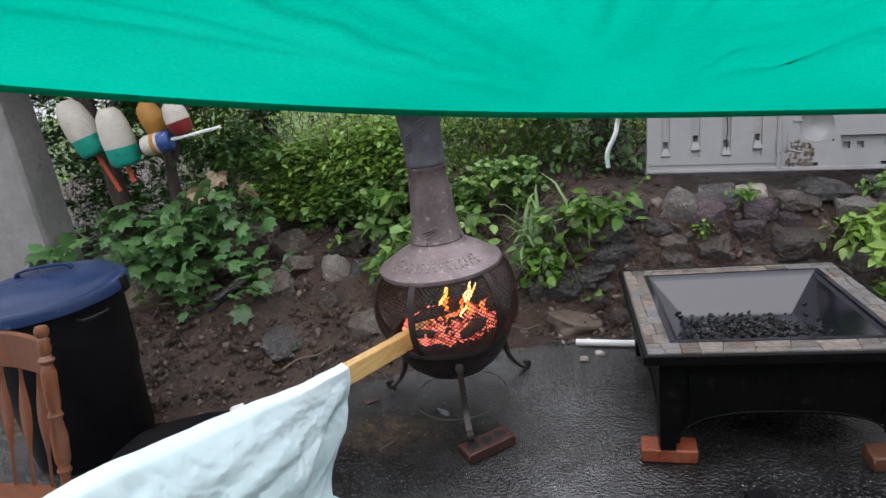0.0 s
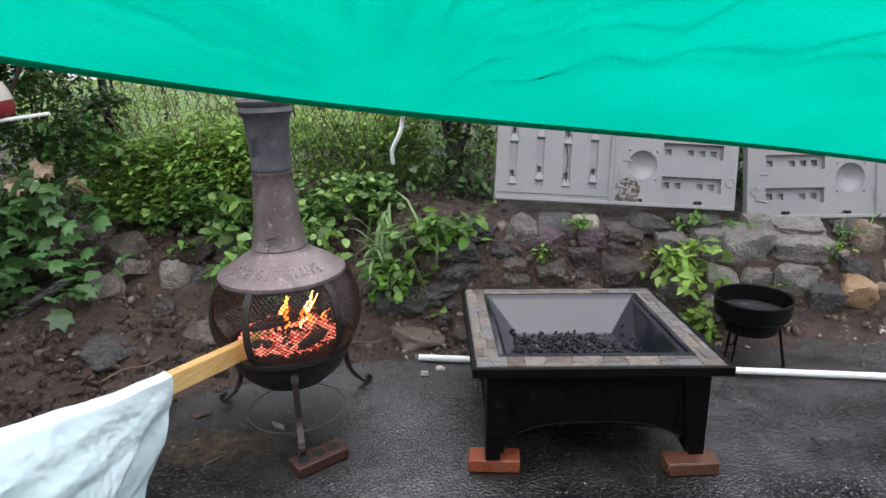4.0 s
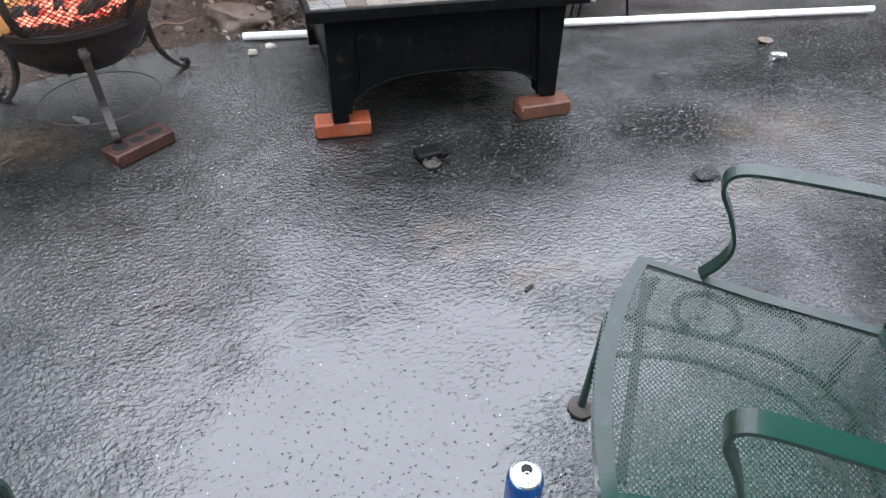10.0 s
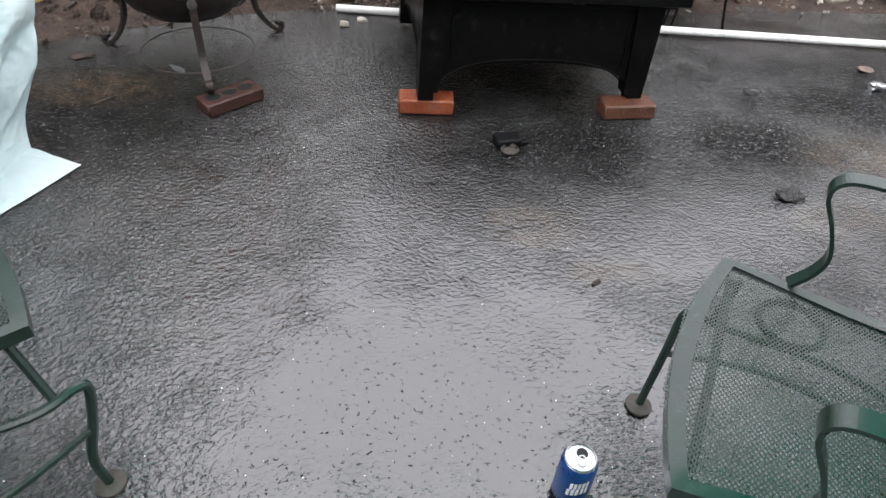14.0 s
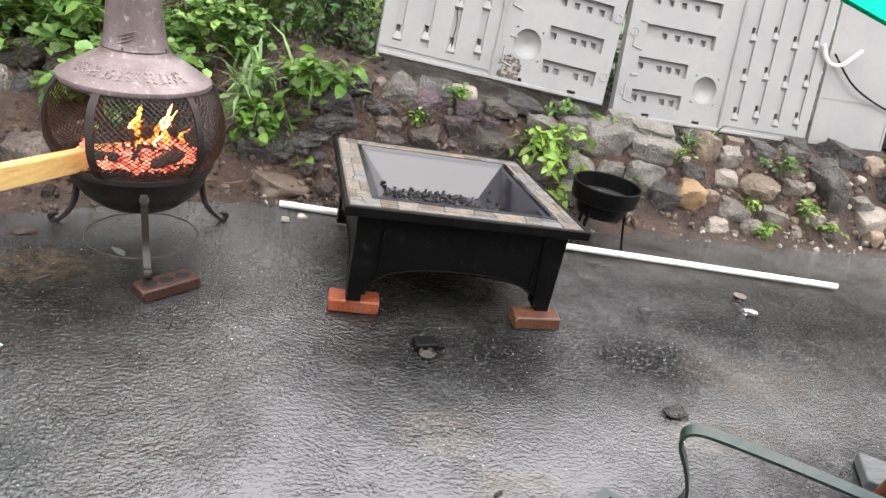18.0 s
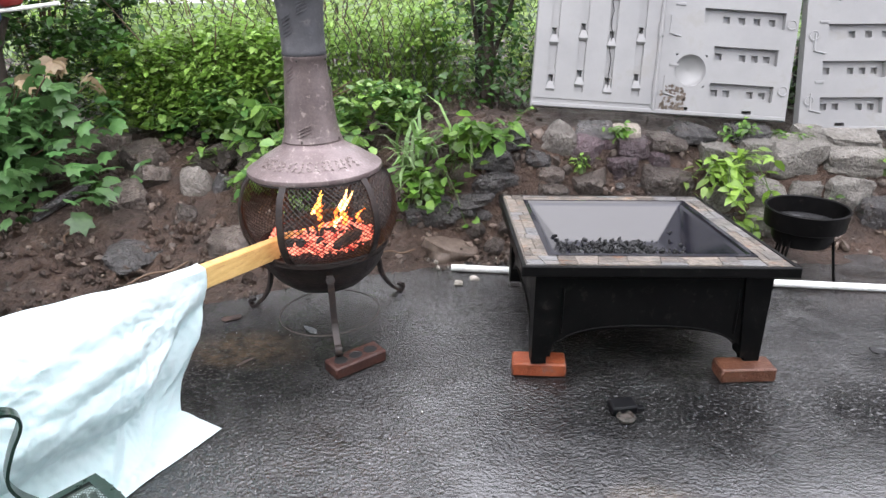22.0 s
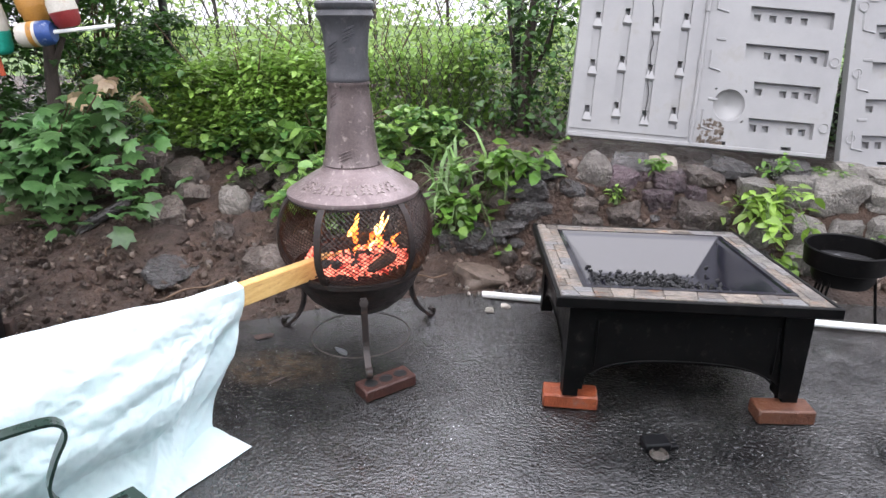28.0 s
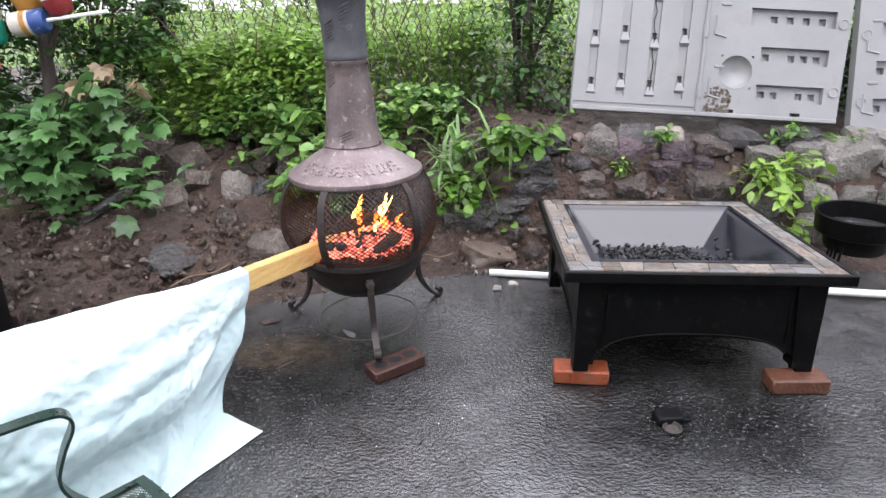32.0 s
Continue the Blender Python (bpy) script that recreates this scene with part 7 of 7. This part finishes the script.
def maple_sapling():
    root = thing("maple_sapling", "young maple with broad lobed leaves and pinkish new tips", "sapling", pose(-2.62, 1.40, bank_of(-2.62, 1.40)))
    rng, pts, tips = random.Random(9), [], []
    for k in range(11):
        a, reach, tall = rng.uniform(-2.9, 0.3), rng.uniform(0.15, 0.72), rng.uniform(0.25, 0.62)
        path = [(0.02, 0, -0.05), (0.35 * reach * math.cos(a), 0.3 * reach * math.sin(a), 0.55 * tall), (reach * math.cos(a), 0.55 * reach * math.sin(a), tall)]
        trunk_path(path, 0.008, 0.003, "twig", "stem", root, 5)
        for p in spline(path, 8)[5:]:
            for _ in range(3):
                pts.append((p.x + rng.gauss(0, 0.055), p.y + rng.gauss(0, 0.05), p.z + rng.gauss(0, 0.045)))
    rngn = np.random.default_rng(12)
    extra = np.stack([rngn.uniform(-0.60, 0.72, 170), rngn.uniform(-0.50, 0.20, 170), rngn.uniform(-0.06, 0.50, 170)], 1)
    leaves("foliage", np.concatenate([np.array(pts), extra]), MAPLE, 0.118, "leaf_maple", root, 14, spread=0.3, droop=(-45, 10))
    for x, z in ((0.26, 0.62), (0.45, 0.70), (0.60, 0.59)):
        trunk_path([(0.02, 0, 0.0), (0.5 * x, -0.02, 0.6 * z), (x, -0.03, z)], 0.006, 0.003, "twig", "stem", root, 5)
        tips += [(x + rng.gauss(0, 0.02), -0.03 + rng.gauss(0, 0.02), z + rng.gauss(0, 0.02)) for _ in range(6)]
    leaves("new_leaves", np.array(tips), MAPLE, 0.085, "leaf_young", root, 15, droop=(-80, -30))
    return root


maple_sapling()


def broad_plant(label, base, reach, tall, count, size, mat, seed, outline=OVATE, arc=(0, 6.28), per=9, name="weed", hang=(0.6, 1.0)):
    root = thing(name, label, "plant", pose(*base))
    rng, pts = random.Random(seed), []
    for _ in range(count):
        a, r, h = rng.uniform(*arc), reach * rng.uniform(0.35, 1.0), tall * rng.uniform(0.5, 1.0)
        path = [(0.02 * math.cos(a), 0.02 * math.sin(a), -0.03), (0.45 * r * math.cos(a), 0.45 * r * math.sin(a), 0.75 * h), (r * math.cos(a), r * math.sin(a), h * rng.uniform(*hang))]
        trunk_path(path, 0.005, 0.0018, "stem", "stem", root, 5)
        q = spline(path, 8)
        for i in range(per):
            p = q[min(len(q) - 1, int(len(q) * (0.35 + 0.65 * i / per)))]
            pts.append((p.x + rng.gauss(0, 0.3 * size), p.y + rng.gauss(0, 0.3 * size), p.z + rng.gauss(0, 0.25 * size)))
    leaves("foliage", np.array(pts), outline, size, mat, root, seed, droop=(-45, 20))
    return root


def on_bank(x, y):
    return (x, y, bank_of(x, y))


broad_plant("bright leafy weed with broad leaves growing out of the wall", on_bank(-0.12, 1.38), 0.32, 0.24, 17, 0.072, "leaf_bright", 81, BROAD, arc=(-3.4, 0.3), per=9, hang=(-0.5, 1.0))
broad_plant("leafy weed trailing over the bank", on_bank(-0.36, 1.32), 0.26, 0.20, 15, 0.066, "leaf_bright", 82, BROAD, arc=(-3.2, 0.2), per=9, hang=(-1.2, 0.7))
broad_plant("broad-leaved weed hanging over the bank behind the flue", on_bank(-1.08, 1.66), 0.44, 0.42, 26, 0.080, "leaf_mid", 83, BROAD, arc=(-3.4, 0.3), per=9, hang=(-0.5, 1.0))
broad_plant("broad-leaved green weed on the bank top", on_bank(-1.40, 1.86), 0.36, 0.46, 16, 0.085, "leaf_mid", 84, BROAD, per=9)
broad_plant("trailing broad-leaved weed beside the flue", on_bank(-1.22, 1.50), 0.30, 0.26, 14, 0.075, "leaf_mid", 88, BROAD, arc=(-3.4, 0.3), per=8, hang=(-0.9, 0.9))
broad_plant("small bright weed on the bank", on_bank(-1.60, 1.72), 0.16, 0.18, 6, 0.065, "leaf_bright", 85, arc=(-3.4, 0.3), per=6)
broad_plant("light green weed with drooping leaflets growing from the wall", on_bank(1.18, 1.32), 0.30, 0.22, 13, 0.075, "leaf_pale", 86, arc=(-3.3, 0.2), per=12, hang=(-0.9, 0.9))
broad_plant("light green weed below the wall top", on_bank(1.26, 1.16), 0.20, 0.16, 9, 0.06, "leaf_pale", 87, arc=(-3.3, 0.2), per=9, hang=(-0.6, 0.9))
for n, (x, y, r, t, mat) in enumerate([(1.62, 1.50, 0.20, 0.10, "leaf_bright"), (1.30, 1.48, 0.14, 0.12, "leaf_bright"), (2.80, 1.36, 0.22, 0.14, "leaf_deep"), (2.95, 1.22, 0.16, 0.12, "leaf"), (3.72, 1.36, 0.16, 0.22, "leaf_bright"),
                                       (2.62, 1.09, 0.10, 0.12, "leaf"), (2.05, 1.36, 0.12, 0.12, "leaf"), (1.65, 1.24, 0.12, 0.08, "leaf_bright"), (4.05, 0.98, 0.12, 0.10, "leaf"), (0.66, 1.44, 0.08, 0.07, "leaf_bright")]):
    broad_plant("small green weed rooted between wall stones", on_bank(x, y), r, t, 9, 0.042, mat, 100 + n, arc=(-3.6, 0.5), per=7)
for n, (x, y, r, t, mat) in enumerate([(0.46, 1.34, 0.07, 0.07, "leaf"), (0.62, 1.17, 0.08, 0.10, "leaf_bright"), (2.55, 1.22, 0.10, 0.08, "leaf"), (3.15, 1.16, 0.12, 0.07, "leaf"), (0.30, 1.2, 0.06, 0.05, "leaf"), (-2.15, 1.42, 0.10, 0.08, "leaf_deep")]):
    broad_plant("tiny green weed rooted between wall stones", on_bank(x, y), r, t, 7, 0.036, mat, 130 + n, arc=(-3.6, 0.5), per=6)


def grass_tuft(label, base, count, size, seed):
    root = thing("grass_tuft", label, "grass", pose(*base))
    rng = np.random.default_rng(seed)
    pts = np.stack([rng.normal(0, 0.07, count), rng.normal(0, 0.05, count), rng.uniform(0, 0.04, count)], 1)
    v, f = leaf_arrays(pts, BLADE, size, rng, 0.35, (-5, 62))
    me = bpy.data.meshes.new("foliage")
    me.from_pydata(v.tolist(), [], f)
    finish("foliage", me, "grass", root, "", True, "stuff")
    return root


grass_tuft("clump of long arching pale grass blades", on_bank(-0.45, 1.46), 36, 0.29, 91)
grass_tuft("clump of long arching grass blades on the bank", on_bank(-0.30, 1.44), 12, 0.26, 92)
grass_tuft("short grass tuft between stones", on_bank(2.2, 1.42), 30, 0.14, 93)


# ---- far end: black ground cloth ----
def ground_cloth():
    g, n = Geo(), 26
    for j in range(n + 1):
        for i in range(n + 1):
            u, v = i / n, j / n
            x, y = 3.95 + 4.2 * u + 0.2 * v, 1.05 + 1.7 * v + 0.35 * (1 - v) * (1 - smooth(0.0, 0.3, u))
            # unseen upper part of the heap raised to darken what the asphalt mirrors
            z = 0.10 + 1.75 * smooth(0.0, 1.0, v) * smooth(0.0, 0.16, u) + 0.06 * noise.noise((x * 2, y * 2, 0)) + 0.02 * noise.noise((x * 6, y * 6, 0))
            g.v.append((x, y, max(z, bank_of(x, y) + 0.03)))
    g.f = [(j * (n + 1) + i, j * (n + 1) + i + 1, (j + 1) * (n + 1) + i + 1, (j + 1) * (n + 1) + i) for j in range(n) for i in range(n)]
    return tagged(g.make("ground_cloth", "black_sheet", None, "", True, "", 0.004), "black woven ground cloth spread over a soil heap", "ground cloth")


ground_cloth()


def black_bag(m, size, seed, label):
    bm = rock_mesh(size, seed, 0.3, 3)
    for v in bm.verts:
        v.co *= 1 + 0.07 * noise.noise(v.co * 14) + 0.04 * noise.noise(v.co * 30)
    me = bpy.data.meshes.new("plastic_bag")
    bm.to_mesh(me)
    bm.free()
    ob = finish("plastic_bag", me, "black_sheet")
    ob.matrix_world = m
    return tagged(ob, label, "bag")


black_bag(pose(4.10, 0.62, 0.06), (0.30, 0.24, 0.09), 5, "black plastic bag lying on the asphalt by the wall end")
black_bag(pose(-2.02, 0.24, 0.02, 0, 0, 28), (0.34, 0.13, 0.045), 6, "flat black plastic lying between the bin and the sheet")
lid = thing("bucket_lid", "faded yellow round bucket lid on the ground cloth", "lid", pose(4.45, 0.86, 0.16, 8, -6, 0) @ Matrix.Diagonal((0.8, 0.8, 1, 1)))
Geo().lathe([(0, 0.02), (0.12, 0.02), (0.125, 0.03), (0.14, 0.03), (0.142, 0.0), (0.135, 0.0)], 30).make("lid_body", "yellow_lid", lid)


# ---- things lying on the asphalt ----
board = thing("grey_board", "short weathered grey board lying beside the wooden chair", "board", pose(1.755, -0.860, 0, 0, 0, -32))
Geo().box((0, 0, 0.022), (0.27, 0.14, 0.040), None, 0.004).make("board_body", "plank_grey", board)


def litter(name, p, size, mat, seed, label, turn=0):
    bm = rock_mesh(size, seed, 0.9, 2)
    for v in bm.verts:
        v.co *= 1 + 0.25 * noise.noise(v.co * 40)
    me = bpy.data.meshes.new(name)
    bm.to_mesh(me)
    bm.free()
    ob = finish(name, me, mat, None, "", False)
    ob.matrix_world = pose(p[0], p[1], size[2] * 0.5, 0, 0, turn)
    return tagged(ob, label, "litter")


litter("foil_scrap", (1.918, 0.178), (0.05, 0.035, 0.022), "aluminium", 1, "crumpled silver foil scrap on the asphalt")
litter("paper_scrap", (1.977, 0.335), (0.05, 0.035, 0.012), "rubble", 2, "trodden brownish scrap on the asphalt")
litter("leaf_litter", (1.137, -0.510), (0.055, 0.045, 0.016), "stone_dark", 3, "crumpled dark grey scrap on the wet asphalt")
litter("white_stone", (-0.20, 0.79), (0.028, 0.022, 0.02), "pale_chip", 4, "small white stone beside the pipe")
litter("white_stone", (-0.12, 0.85), (0.036, 0.022, 0.014), "pale_chip", 5, "small white stone beside the pipe")
litter("white_chip", (-1.83, 0.47), (0.075, 0.03, 0.016), "pvc", 6, "broken white plastic chip on the soil", 25)
litter("wood_chip", (-0.81, 0.38), (0.05, 0.016, 0.012), "plank_grey", 7, "grey wood chip on the asphalt", -35)
litter("paper_scrap", (1.115, -1.317), (0.036, 0.026, 0.014), "pale_chip", 8, "pale crumpled scrap on the wet asphalt")
litter("char_scrap", (1.37, 0.162), (0.05, 0.03, 0.006), "charcoal", 9, "flat black scrap on the asphalt")
litter("dead_leaf", (-1.17, 0.50), (0.055, 0.035, 0.008), "char_wood", 21, "dead brown leaf on the wet asphalt", 20)
litter("twig_bit", (-1.01, 0.155), (0.05, 0.008, 0.006), "char_wood", 22, "dark bit of twig on the wet asphalt", 50)
litter("dead_leaf", (0.413, -0.834), (0.022, 0.012, 0.005), "char_wood", 23, "dark leaf scrap stuck to the wet asphalt", 40)
clip = thing("black_clip", "small square black plastic fitting on the wet asphalt", "fitting", pose(0.320, -0.185, 0, 0, 0, 8))
Geo().box((0, 0.012, 0.016), (0.085, 0.06, 0.030), None, 0.006).make("clip_body", "can_black", clip)
Geo().lathe([(0, 0.004), (0.028, 0.004), (0.030, 0.012), (0.024, 0.020), (0.020, 0.008), (0, 0.007)], 18, pose(-0.008, -0.038, 0)).make("cap", "rubber", clip, "round pale cap")
Geo().box((0.052, 0.0, 0.009), (0.035, 0.022, 0.016), None, 0.004).make("tongue", "can_black", clip)
box_scrap = thing("wood_block", "small grey wooden block beside the bin", "wood block", pose(-2.30, 0.44, 0.0, 0, 0, 15))
Geo().box((0, 0, 0.04), (0.10, 0.05, 0.075), None, 0.004).make("block", "char_wood", box_scrap)
for n, (x, y, L, a) in enumerate(((-1.70, 0.70, 0.28, 30), (-1.25, 1.30, 0.22, 70), (-0.62, 1.05, 0.22, -10), (0.15, 1.02, 0.25, 20), (-2.1, 0.95, 0.2, 100))):
    g = Geo().tube(spline([(0, 0, 0.006), (0.35 * L, 0.02, 0.014), (0.7 * L, -0.015, 0.010), (L, 0.01, 0.016)], 4), [0.005] * 12 + [0.0025], 5)
    tw = g.make("twig", "twig")
    tw.matrix_world = pose(x, y, max(0.0, bank_of(x, y)) + 0.012, 0, -8, a)
    tagged(tw, "dry brown twig lying on wet soil", "twig", "twigs on the bank")

branch = thing("branch", "thin leafy green branch leaning from the weed towards the panel", "branch", pose(-0.06, 1.36, bank_of(-0.06, 1.36)))
trunk_path([(0.0, 0.0, -0.03), (0.08, 0.03, 0.10), (0.18, 0.08, 0.20), (0.27, 0.12, 0.27)], 0.004, 0.0015, "stem", "stem", branch, 5)
leaves("foliage", np.array([(0.05 + 0.011 * i, 0.02 + 0.005 * i + 0.02 * (-1) ** i, 0.06 + 0.0105 * i) for i in range(20)]), OVATE, 0.04, "leaf_bright", branch, 95, droop=(-40, 20))
